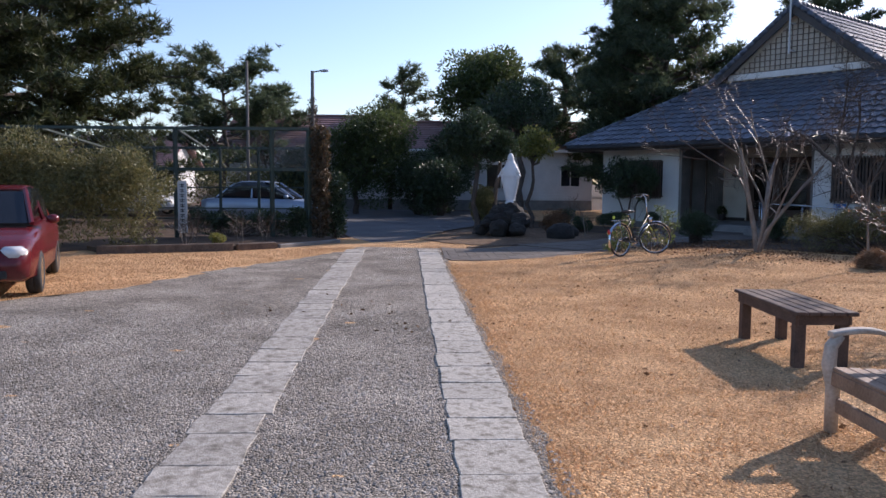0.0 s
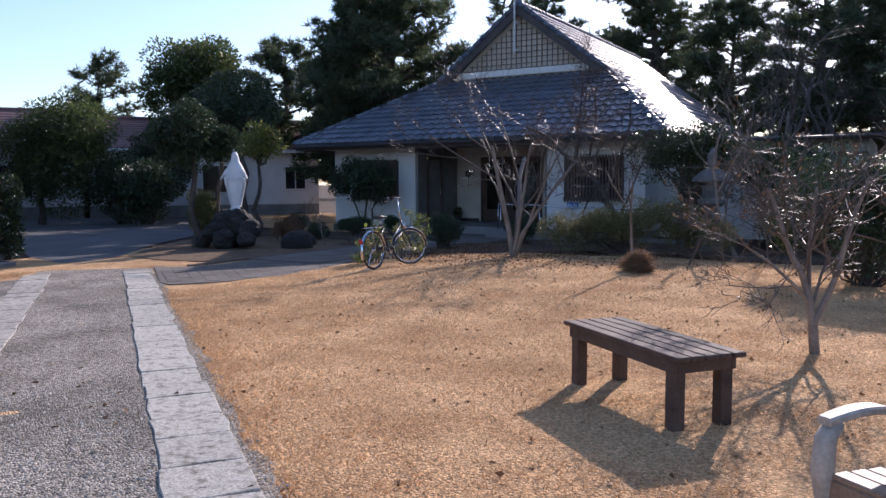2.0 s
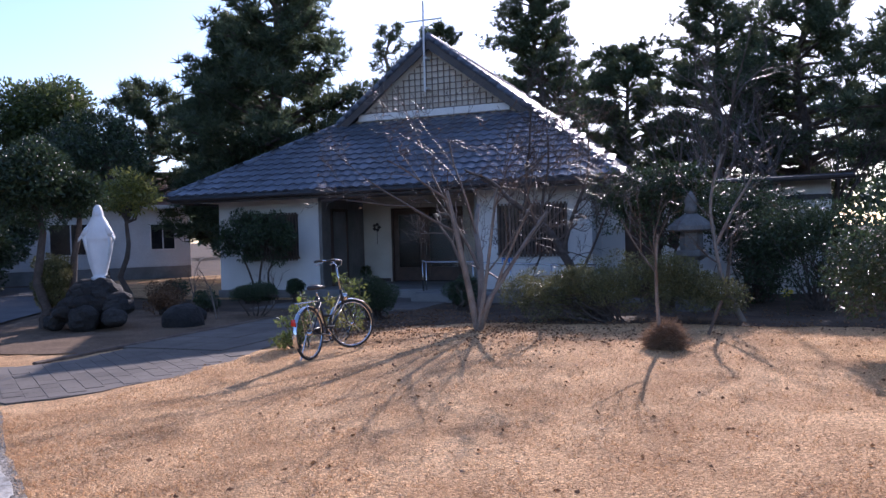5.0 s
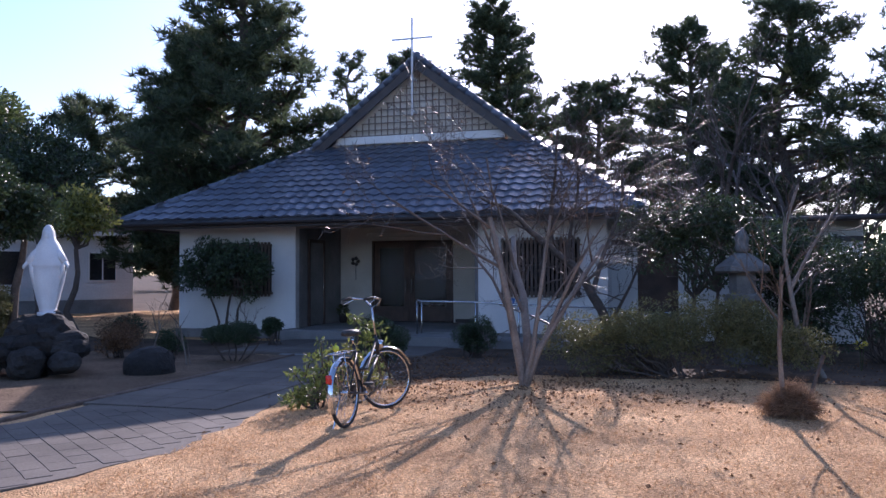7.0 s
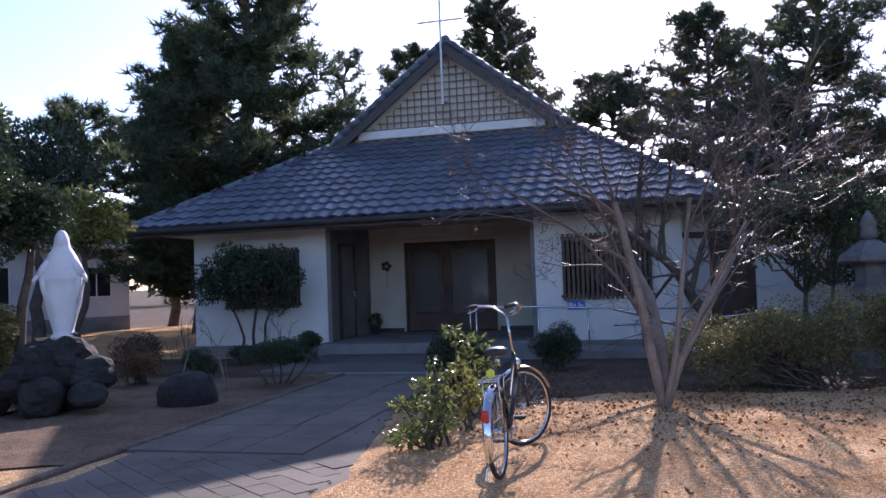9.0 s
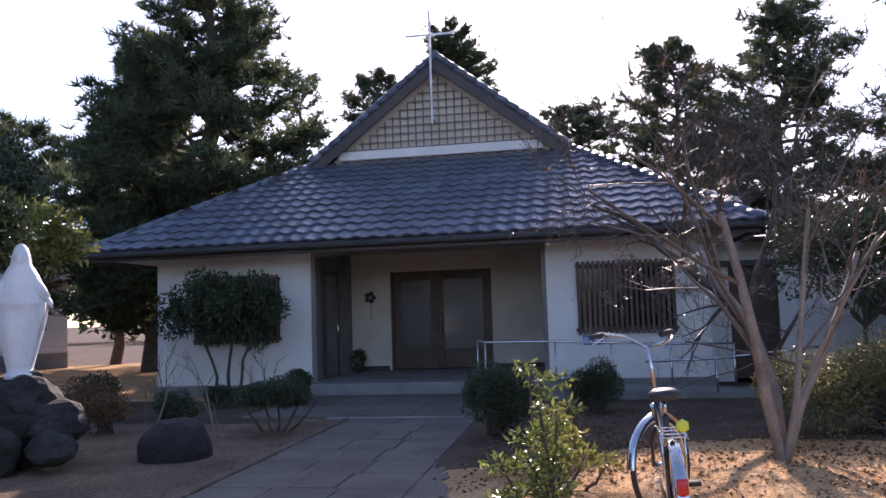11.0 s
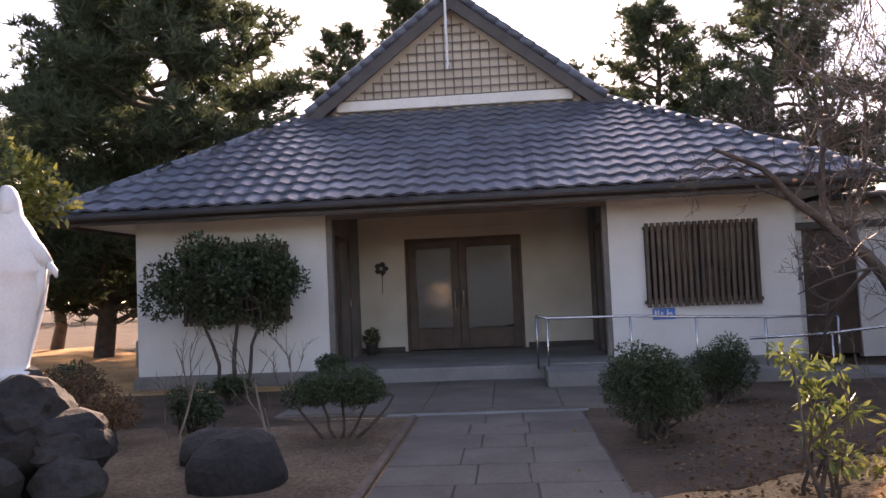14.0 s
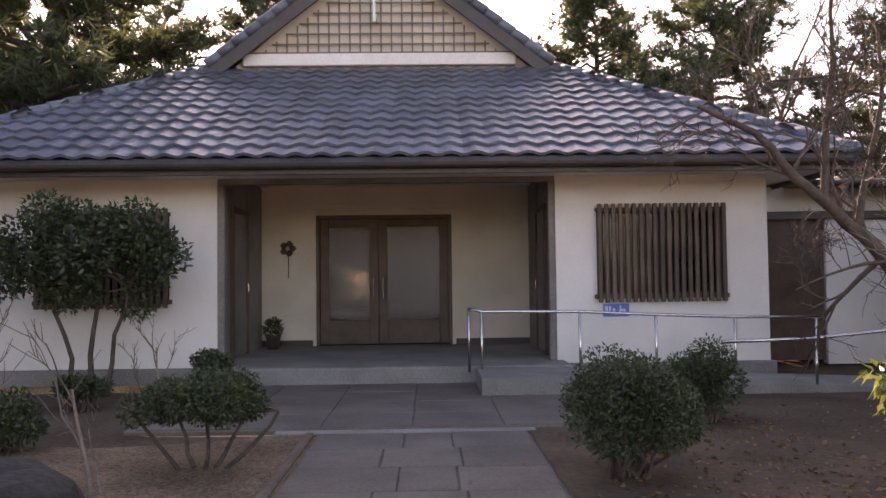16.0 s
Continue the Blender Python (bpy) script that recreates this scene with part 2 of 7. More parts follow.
LEAF_GREEN = foliage("green_leaf", (0.04, 0.065, 0.022), (0.12, 0.15, 0.05), 0.32, 0.5)
LEAF_BRIGHT = foliage("bright_leaf", (0.07, 0.10, 0.025), (0.26, 0.30, 0.09), 0.35, 0.45)
LEAF_YELLOW = foliage("yellow_green_leaf", (0.10, 0.12, 0.03), (0.36, 0.34, 0.09), 0.35, 0.45)
LEAF_OLIVE = foliage("olive_hedge_leaf", (0.085, 0.092, 0.036), (0.28, 0.255, 0.105), 0.45, 0.35)
LEAF_BROWN = foliage("dead_leaf", (0.10, 0.05, 0.025), (0.30, 0.17, 0.085), 0.7, 0.25)
IVY = foliage("ivy_leaf", (0.05, 0.045, 0.025), (0.18, 0.12, 0.07), 0.5, 0.3)
YELLOW_FLOWER = foliage("yellow_petal", (0.55, 0.42, 0.03), (0.75, 0.62, 0.08), 0.5, 0.3)


# ---- building blocks ----
class Shape:
    """Vertices and faces of one mesh."""

    def __init__(self):
        self.v, self.f = [], []

    def add(self, verts, faces):
        k = len(self.v)
        self.v += [tuple(p) for p in verts]
        self.f += [tuple(i + k for i in face) for face in faces]
        return self

    def box(self, x0, x1, y0, y1, z0, z1, bevel=0.0, m=None):
        """A box with chamfered edges."""
        lo, hi = Vector((x0, y0, z0)), Vector((x1, y1, z1))
        b = min(bevel, 0.45 * min(hi - lo))
        if b <= 0:
            pts = [Vector((x, y, z)) for z in (z0, z1) for y in (y0, y1) for x in (x0, x1)]
            faces = [(0, 2, 3, 1), (4, 5, 7, 6), (0, 1, 5, 4), (2, 6, 7, 3), (0, 4, 6, 2), (1, 3, 7, 5)]
        else:
            pts, at = [], {}
            for c in range(8):
                s = [(c >> k) & 1 for k in range(3)]
                for a in range(3):
                    p = Vector()
                    for k in range(3):
                        edge = (hi if s[k] else lo)[k]
                        p[k] = edge if k == a else edge + (-b if s[k] else b)
                    at[c, a] = len(pts)
                    pts.append(p)
            faces = []
            for a in range(3):
                k, j = (a + 1) % 3, (a + 2) % 3
                for side in (0, 1):
                    q = [at[(side << a) | (u << k) | (w << j), a] for u, w in ((0, 0), (1, 0), (1, 1), (0, 1))]
                    faces.append(tuple(q if side else q[::-1]))
                for u in (0, 1):
                    for w in (0, 1):
                        c0 = (u << k) | (w << j)
                        c1 = c0 | (1 << a)
                        q = [at[c0, k], at[c1, k], at[c1, j], at[c0, j]]
                        faces.append(tuple(q if u == w else q[::-1]))
            for c in range(8):
                q = [at[c, a] for a in range(3)]
                faces.append(tuple(q if bin(c).count("1") % 2 else q[::-1]))
        if m:
            pts = [m @ p for p in pts]
        return self.add(pts, faces)

    def tube(self, points, radii, sides=8, cap=True):
        """A round bar along points."""
        pts = [Vector(p) for p in points]
        if not hasattr(radii, "__len__"):
            radii = [radii] * len(pts)
        k, ring = len(self.v), []
        side = None
        for i, p in enumerate(pts):
            way = (pts[min(i + 1, len(pts) - 1)] - pts[max(i - 1, 0)]).normalized()
            if side is None:
                side = way.orthogonal().normalized()
            side = (side - way * side.dot(way))
            side = side.normalized() if side.length > 1e-6 else way.orthogonal().normalized()
            over = way.cross(side)
            for n in range(sides):
                a = 2 * math.pi * n / sides
                self.v.append(tuple(p + (side * math.cos(a) + over * math.sin(a)) * radii[i]))
        for i in range(len(pts) - 1):
            for n in range(sides):
                a, b = k + i * sides + n, k + i * sides + (n + 1) % sides
                self.f.append((a, b, b + sides, a + sides))
        if cap:
            self.f.append(tuple(k + n for n in range(sides))[::-1])
            self.f.append(tuple(k + (len(pts) - 1) * sides + n for n in range(sides)))
        return self

    def ring(self, centre, axis, radius, thick, steps=32, sides=6):
        """A closed hoop."""
        centre, axis = Vector(centre), Vector(axis).normalized()
        u = axis.orthogonal().normalized()
        w = axis.cross(u)
        k = len(self.v)
        for i in range(steps):
            a = 2 * math.pi * i / steps
            out = u * math.cos(a) + w * math.sin(a)
            for n in range(sides):
                b = 2 * math.pi * n / sides
                self.v.append(tuple(centre + out * (radius + thick * math.cos(b)) + axis * thick * math.sin(b)))
        for i in range(steps):
            for n in range(sides):
                a, b = k + i * sides + n, k + i * sides + (n + 1) % sides
                c, d = k + ((i + 1) % steps) * sides + n, k + ((i + 1) % steps) * sides + (n + 1) % sides
                self.f.append((a, c, d, b))
        return self

    def lathe(self, profile, centre=(0, 0, 0), sides=12, turn=0.0, sx=1.0, sy=1.0):
        """A turned form from (radius, height) pairs."""
        k, c = len(self.v), Vector(centre)
        for r, z in profile:
            for n in range(sides):
                a = 2 * math.pi * n / sides + turn
                self.v.append((c.x + r * sx * math.cos(a), c.y + r * sy * math.sin(a), c.z + z))
        for i in range(len(profile) - 1):
            for n in range(sides):
                a, b = k + i * sides + n, k + i * sides + (n + 1) % sides
                self.f.append((a, b, b + sides, a + sides))
        self.f.append(tuple(k + n for n in range(sides))[::-1])
        self.f.append(tuple(k + (len(profile) - 1) * sides + n for n in range(sides)))
        return self

    def slab(self, outline, z0, z1):
        """A flat outline given a thickness."""
        n = len(outline)
        self.add([(x, y, z0) for x, y in outline] + [(x, y, z1) for x, y in outline],
                 [tuple(range(n))[::-1], tuple(range(n, 2 * n))] + [(i, (i + 1) % n, n + (i + 1) % n, n + i) for i in range(n)])
        return self

    def prism(self, outline, way):
        """An outline of 3D points pushed along way."""
        n, way = len(outline), Vector(way)
        pts = [Vector(p) for p in outline]
        self.add(pts + [p + way for p in pts],
                 [tuple(range(n))[::-1], tuple(range(n, 2 * n))] + [(i, (i + 1) % n, n + (i + 1) % n, n + i) for i in range(n)])
        return self

    def mesh(self, name, smooth=False):
        me = bpy.data.meshes.new(name)
        me.from_pydata(self.v, [], self.f)
        bm = bmesh.new()
        bm.from_mesh(me)
        bmesh.ops.recalc_face_normals(bm, faces=bm.faces)
        bm.to_mesh(me)
        bm.free()
        if smooth:
            me.polygons.foreach_set("use_smooth", [True] * len(me.polygons))
        return me


WORLD_AT = {}


def thing(name, at, label, category, group="", turn=0.0, kind=""):
    """A top-level Empty at a thing's base."""
    ob = new(name)
    ob.matrix_basis = pose(*at, 0, 0, turn)
    ob.empty_display_size = 0.2
    WORLD_AT[ob] = ob.matrix_basis.copy()
    return tagged(ob, label, category, group, kind)


def part(name, shape, material, parent=None, label="", smooth=False, local=False):
    """One mesh object under a thing or a part; its points are in the world's metres, or in its thing's if local."""
    me = shape if isinstance(shape, bpy.types.Mesh) else shape.mesh(name, smooth)
    if material and not me.materials:
        me.materials.append(material)
    ob = new(name, me)
    if parent:
        ob.parent = parent
        ob.matrix_basis = Matrix() if local else WORLD_AT[parent].inverted()
        WORLD_AT[ob] = WORLD_AT[parent] @ ob.matrix_basis
    else:
        WORLD_AT[ob] = Matrix()
    if label:
        tagged(ob, label)
    return ob


def solo(name, shape, material, label, category, group="", kind="", smooth=False):
    ob = part(name, shape, material, None, "", smooth)
    return tagged(ob, label, category, group, kind)


def piece(name, me, parent, m):
    """A piece on shared mesh data, at the world pose m."""
    ob = new(name, me)
    ob.parent = parent
    ob.matrix_basis = WORLD_AT[parent].inverted() @ m
    return ob


def cloud(name, verts, faces, material):
    """A mesh from arrays of points and of faces with one count of corners."""
    verts, faces = np.asarray(verts, np.float32), np.asarray(faces, np.int32)
    me = bpy.data.meshes.new(name)
    n, k = faces.shape
    me.vertices.add(len(verts))
    me.vertices.foreach_set("co", verts.ravel())
    me.loops.add(n * k)
    me.loops.foreach_set("vertex_index", faces.ravel())
    me.polygons.add(n)
    me.polygons.foreach_set("loop_start", np.arange(0, n * k, k, dtype=np.int32))
    me.polygons.foreach_set("loop_total", np.full(n, k, np.int32))
    me.update(calc_edges=True)
    me.materials.append(material)
    return me


def unit(a):
    return a / np.maximum(np.linalg.norm(a, axis=-1, keepdims=True), 1e-9)


def blades(at, way, length, width, rng):
    """Needles or grass: one narrow triangle each."""
    side = unit(np.cross(way, rng.normal(size=way.shape)))
    length, width = np.broadcast_to(length, len(at))[:, None], np.broadcast_to(width, len(at))[:, None]
    v = np.stack([at - side * width / 2, at + side * width / 2, at + way * length], 1).reshape(-1, 3)
    return v, np.arange(len(v)).reshape(-1, 3)


def leaves(at, way, length, width, rng, fold=0.25):
    """Leaves: two triangles each, folded along the middle."""
    side = unit(np.cross(way, rng.normal(size=way.shape)))
    up = np.cross(side, way)
    length, width = np.broadcast_to(length, len(at))[:, None], np.broadcast_to(width, len(at))[:, None]
    mid = at + way * length * 0.45 + up * width * fold
    v = np.stack([at, mid + side * width / 2, at + way * length, mid - side * width / 2], 1).reshape(-1, 3)
    k = np.arange(len(at))[:, None] * 4
    f = np.concatenate([k + [[0, 1, 2]], k + [[0, 2, 3]]], 1).reshape(-1, 3)
    return v, f


def ground_height(x, y):
    """The lawn swells a little in its middle."""
    n = 0.6 * x + 0.8 * y
    a = np.clip((n - 1.2) / 2.5, 0, 1)
    b = np.clip((x + 10.6) / 1.6, 0, 1)
    return 0.115 * np.exp(-((x + 6.0) ** 2 + (y - 13.6) ** 2) / 18.0) * a * a * (3 - 2 * a) * b * b * (3 - 2 * b)


def gh(x, y):
    return float(ground_height(np.float64(x), np.float64(y)))


# ---- ground, drive and path ----
ROAD, ASIDE = Vector((-0.8, 0.6, 0)), Vector((0.6, 0.8, 0))   # along the drive; across it, towards the church


def drive(s, n, z=0.0):
    return ROAD * s + ASIDE * n + Vector((0, 0, z))


def rough_line(pts, step, amount, rng):
    """A line of 2D points cut into short steps and shaken."""
    out = []
    for a, b in zip(pts[:-1], pts[1:]):
        a, b = np.array(a, float), np.array(b, float)
        k = max(1, int(np.linalg.norm(b - a) / step))
        for i in range(k):
            out.append(tuple(a + (b - a) * i / k + rng.normal(0, amount, 2)))
    return out + [tuple(pts[-1])]


def sheet(name, outline, z, material, label, category):
    bm = bmesh.new()
    face = bm.faces.new([bm.verts.new((x, y, z)) for x, y in outline])
    bmesh.ops.triangulate(bm, faces=[face])
    me = bpy.data.meshes.new(name)
    bm.to_mesh(me)
    bm.free()
    for p in me.polygons:
        if p.normal.z < 0:
            me.flip_normals()
            break
    return solo(name, me, material, label, category, kind="structure")


rng = np.random.default_rng(3)
solo("ground", Shape().slab([(-1500, -1500), (1500, -1500), (1500, 1500), (-1500, 1500)], -0.5, -0.03), EARTH,
     "bare brown earth reaching to the horizon", "ground", kind="structure")
gx, gy = np.meshgrid(np.linspace(-17, 14, 125), np.linspace(-14, 21.2, 142))
gz = ground_height(gx, gy) + rng.normal(0, 0.004, gx.shape)
lawn_v = np.stack([gx, gy, gz], -1).reshape(-1, 3)
rows, cols = gx.shape
k = (np.arange(rows - 1)[:, None] * cols + np.arange(cols - 1)).ravel()
lawn_mesh = cloud("lawn", lawn_v, np.stack([k, k + 1, k + cols + 1, k + cols], -1), STRAW_LAWN)
solo("lawn", lawn_mesh, STRAW_LAWN, "short dry straw-coloured winter lawn beside the drive", "lawn", kind="structure")
gravel_edge = (rough_line([drive(-14, 1.0)[:2], drive(16.9, 0.98)[:2]], 0.25, 0.03, rng)
               + rough_line([(-14.3, 9.6), (-12.9, 7.6), (-11.9, 5.3), (-10.3, 2.9), (-9.9, 1.3), (-9.6, -4), (-6, -12)], 0.3, 0.07, rng)
               + [(6, -16), (12, -10)])
sheet("gravel_drive", gravel_edge, 0.008, GRAVEL, "grey gravel drive with two stone wheel tracks", "gravel")
sheet("asphalt_yard", [(-15.2, 11.3), (-15.6, 12.2), (-18.2, 15.6), (-20.8, 20.2), (-27, 28), (-36, 24), (-34, 14), (-26, 13.5), (-20, 12.6), (-17.2, 11.2), (-15.4, 10.7)],
      0.006, ASPHALT, "dark worn asphalt yard behind the garden", "asphalt")
sheet("dirt_patch", rough_line([(-19, 21.5), (-15, 20.5), (-13.7, 19.2), (-13.7, 21.2), (-19, 27), (-25, 36), (-32, 32), (-24, 24), (-19, 21.5)], 0.5, 0.12, rng), 0.004, STRAW_LAWN,
      "sunlit bare ground beside the church", "ground")
sheet("planting_bed", rough_line([(-18.5, 21.6), (-14.2, 21.6), (-14.2, 18.9), (-12.9, 18.7), (-12.75, 17.9), (-14.0, 18.2), (-16.5, 18.4), (-18.3, 19.2), (-18.5, 21.6)], 0.3, 0.05, rng), 0.012, EARTH,
      "dark earth bed under the church windows", "planting bed")
# a darker sheet over the lawn where the ground lies in shade
sheet("sandy_bed", rough_line([(-12.53, 18.72), (-13.0, 18.7), (-14.0, 18.3), (-16.5, 18.5), (-18.9, 18.6), (-17.8, 15.6), (-15.5, 12.4), (-14.2, 12.0), (-12.53, 12.4)], 0.3, 0.05, rng), 0.016, SHADED_SANDY,
      "sandy ground round the statue's mound, coloured darker for shade", "ground")
# the bed below the ramp follows the swell of the lawn
bx, by = np.meshgrid(np.arange(-10.62, 5.8, 0.12), np.arange(14.9, 21.9, 0.12))
near = 16.15 - 1.1 * np.clip((-8.7 - bx) / 1.4, 0, 1) + 0.55 * np.clip((bx + 8.7) / 5, 0, 1) + 0.16 * np.sin(bx * 2.3) + 0.06 * np.sin(bx * 9.1)
by = np.maximum(by, near)
bed_v = np.stack([bx, by, ground_height(bx, by) + 0.03 * np.clip((by - near) / 0.3, 0.1, 1) + rng.normal(0, 0.003, bx.shape)], -1).reshape(-1, 3)
rows, cols = bx.shape
k = (np.arange(rows - 1)[:, None] * cols + np.arange(cols - 1)).ravel()
solo("planting_bed_ramp", cloud("planting_bed_ramp", bed_v, np.stack([k, k + 1, k + cols + 1, k + cols], -1), EARTH), EARTH,
     "dark earth bed with fallen leaves under shrubs", "planting bed", kind="structure")


# ---- camera-side helper for plants ----
def limb(shape, a, b, r0, r1, rng, bend=0.1, steps=4, sides=6):
    """A slightly crooked branch; returns its points."""
    a, b = np.array(a, float), np.array(b, float)
    far = np.linalg.norm(b - a)
    shake = rng.normal(0, bend * far / steps, (steps + 1, 3))
    shake[0] = shake[-1] = 0
    pts = [a + (b - a) * i / steps + shake[i] for i in range(steps + 1)]
    shape.tube([tuple(p) for p in pts], [r0 + (r1 - r0) * i / steps for i in range(steps + 1)], sides, cap=False)
    return pts


def pine(at, height, reach, first, label, seed, limbs=34, lean=(0, 0), spread="cone", material=None, tuft=0.36, twigs=8, needles=15, width=0.05):
    """A black pine: crooked trunk, level limbs, and pads of needle tufts at their ends."""
    rng = np.random.default_rng(seed)
    tree = thing("pine_tree", at, label, "pine tree", "pines round the church")
    wood = Shape()
    steps = 9
    line = [np.array([at[0] + lean[0] * (i / steps) ** 1.4 + rng.normal(0, 0.012 * height) * (i > 0), at[1] + lean[1] * (i / steps) ** 1.4 + rng.normal(0, 0.012 * height) * (i > 0),
                      at[2] - 0.1 + (height * 0.97) * i / steps]) for i in range(steps + 1)]
    r0 = 0.022 * height + 0.05
    trunk = Shape().tube([tuple(p) for p in line], [r0 * (1 - 0.88 * i / steps) for i in range(steps + 1)], 9, cap=False)
    spots, ways = [], []
    for i in range(int(limbs * 1.25)):
        f = first + (1 - first) * ((i + rng.random()) / int(limbs * 1.25))
        h = f * steps * 0.995
        j = min(int(h), steps - 1)
        start = line[j] + (line[j + 1] - line[j]) * (h - j)
        g = (f - first) / (1 - first)
        if spread == "cone":
            size = reach * (1.0 - 0.82 * g ** 1.3) * (0.45 + 0.55 * min(1, g * 6))
        elif spread == "round":
            size = reach * math.sqrt(max(0.05, 1 - (1.6 * g - 0.6) ** 2))
        else:
            size = reach * (0.55 + 0.45 * math.sin(math.pi * min(1, 0.25 + 0.8 * g)))
        size *= rng.uniform(0.6, 1.1)
        a = i * 2.4 + rng.normal(0, 0.4)
        rise = rng.uniform(0.0, 0.35) + 0.45 * g ** 3
        way = np.array([math.cos(a), math.sin(a), rise])
        end = start + way * size
        pts = limb(wood, start, end, max(0.016, r0 * 0.38 * (1 - 0.6 * g)), 0.014, rng, 0.22, 5, 5)
        for q in range(twigs):
            u = 0.28 + 0.72 * (q + rng.random()) / twigs
            p = start + (end - start) * u
            jj = min(int(u * 5), 4)
            p = pts[jj] + (pts[jj + 1] - pts[jj]) * (u * 5 - jj)
            b = a + rng.choice([-1, 1]) * rng.uniform(0.3, 1.1)
            t = np.array([math.cos(b), math.sin(b), rng.uniform(0.05, 0.55)])
            long = size * rng.uniform(0.18, 0.36) * (1.15 - 0.6 * u) + 0.15
            if q % 2 == 0:
                wood.tube([tuple(p), tuple(p + t * long)], [0.016, 0.006], 3, cap=False)
            m = max(3, int(long / 0.12))
            for w in range(m):
                spots.append(p + t * long * (w + 0.6) / m + rng.normal(0, 0.13, 3) + (0, 0, 0.05))
                ways.append(t)
    spots, ways = np.array(spots), np.array(ways)
    n = len(spots)
    centre = np.repeat(spots, needles, 0)
    way = unit(rng.normal(size=(n * needles, 3)) * (1, 1, 0.75) + (0, 0, 0.55) + np.repeat(ways, needles, 0) * 0.4)
    v, f = blades(centre + way * 0.02, way, tuft * rng.uniform(0.6, 1.15, n * needles), width, rng)
    trunk_ob = part("trunk", trunk, BARK, tree, smooth=True)
    part("bough", wood, BARK, tree, smooth=True)
    part("crown", cloud("crown", v, f, material or PINE_GREEN), None, tree)
    return tree


def crown_points(lumps, count, rng, shell=0.55):
    """Points and outward ways in a heap of ellipsoids: (x, y, z, rx, ry, rz)."""
    lumps = np.array(lumps, float)
    size = (lumps[:, 3] * lumps[:, 4] * lumps[:, 5]) ** 0.67
    pick = rng.choice(len(lumps), count, p=size / size.sum())
    way = unit(rng.normal(size=(count, 3)))
    far = shell + (1.04 - shell) * rng.random(count) ** 0.5
    return lumps[pick, :3] + way * lumps[pick, 3:] * far[:, None], way


def lumpy(centre, radii, count, size, rng, low=-0.4):
    """Smaller ellipsoids strewn over one large one, for an uneven outline."""
    out = []
    for _ in range(count):
        w = unit(rng.normal(size=3))
        w[2] = abs(w[2]) if rng.random() < 0.55 else max(low, w[2])
        f = rng.uniform(0.45, 0.85)
        s = size * rng.uniform(0.65, 1.25)
        out.append((*(np.array(centre) + w * np.array(radii) * f), s, s, s * rng.uniform(0.7, 0.95)))
    return out


def broadleaf(name, at, lumps, count, leaf, material, label, category, seed, trunks=(), bark=None, group="", sides_out=0.8, shell=0.5, narrow=0.45):
    """A leafy tree or shrub: stems and limbs, and a crown of many single leaves."""
    rng = np.random.default_rng(seed)
    tree = thing(name, at, label, category, group)
    wood = Shape()
    stems = Shape()
    lumps = np.array(lumps, float)
    for x, y, top, r in trunks:
        pts = limb(stems, (x, y, at[2] - 0.08), top, r, r * 0.55, rng, 0.12, 5, 8)
    heads = [np.array(t[2]) for t in trunks] or [np.array((at[0], at[1], at[2] + 0.05))]
    for q in range(min(len(lumps), 40)):
        head = heads[q % len(heads)]
        base = head if trunks else np.array((at[0] + rng.normal(0, 0.08), at[1] + rng.normal(0, 0.08), at[2] - 0.03))
        r = (trunks[q % len(heads)][3] * 0.4) if trunks else 0.018
        limb(wood, base, lumps[q, :3], r, 0.006, rng, 0.25, 4, 5)
    p, way = crown_points(lumps, count, rng, shell)
    p[:, 2] = np.maximum(p[:, 2], at[2] + 0.03)
    d = unit(way * sides_out + rng.normal(size=way.shape) * 0.75)
    v, f = leaves(p, d, leaf * rng.uniform(0.6, 1.25, count), leaf * narrow * rng.uniform(0.7, 1.2, count), rng)
    if trunks:
        part("trunk", stems, bark or BARK, tree, smooth=True)
    if wood.v:
        part("bough", wood, bark or BARK, tree, smooth=True)
    part("crown", cloud("crown", v, f, material), None, tree)
    return tree


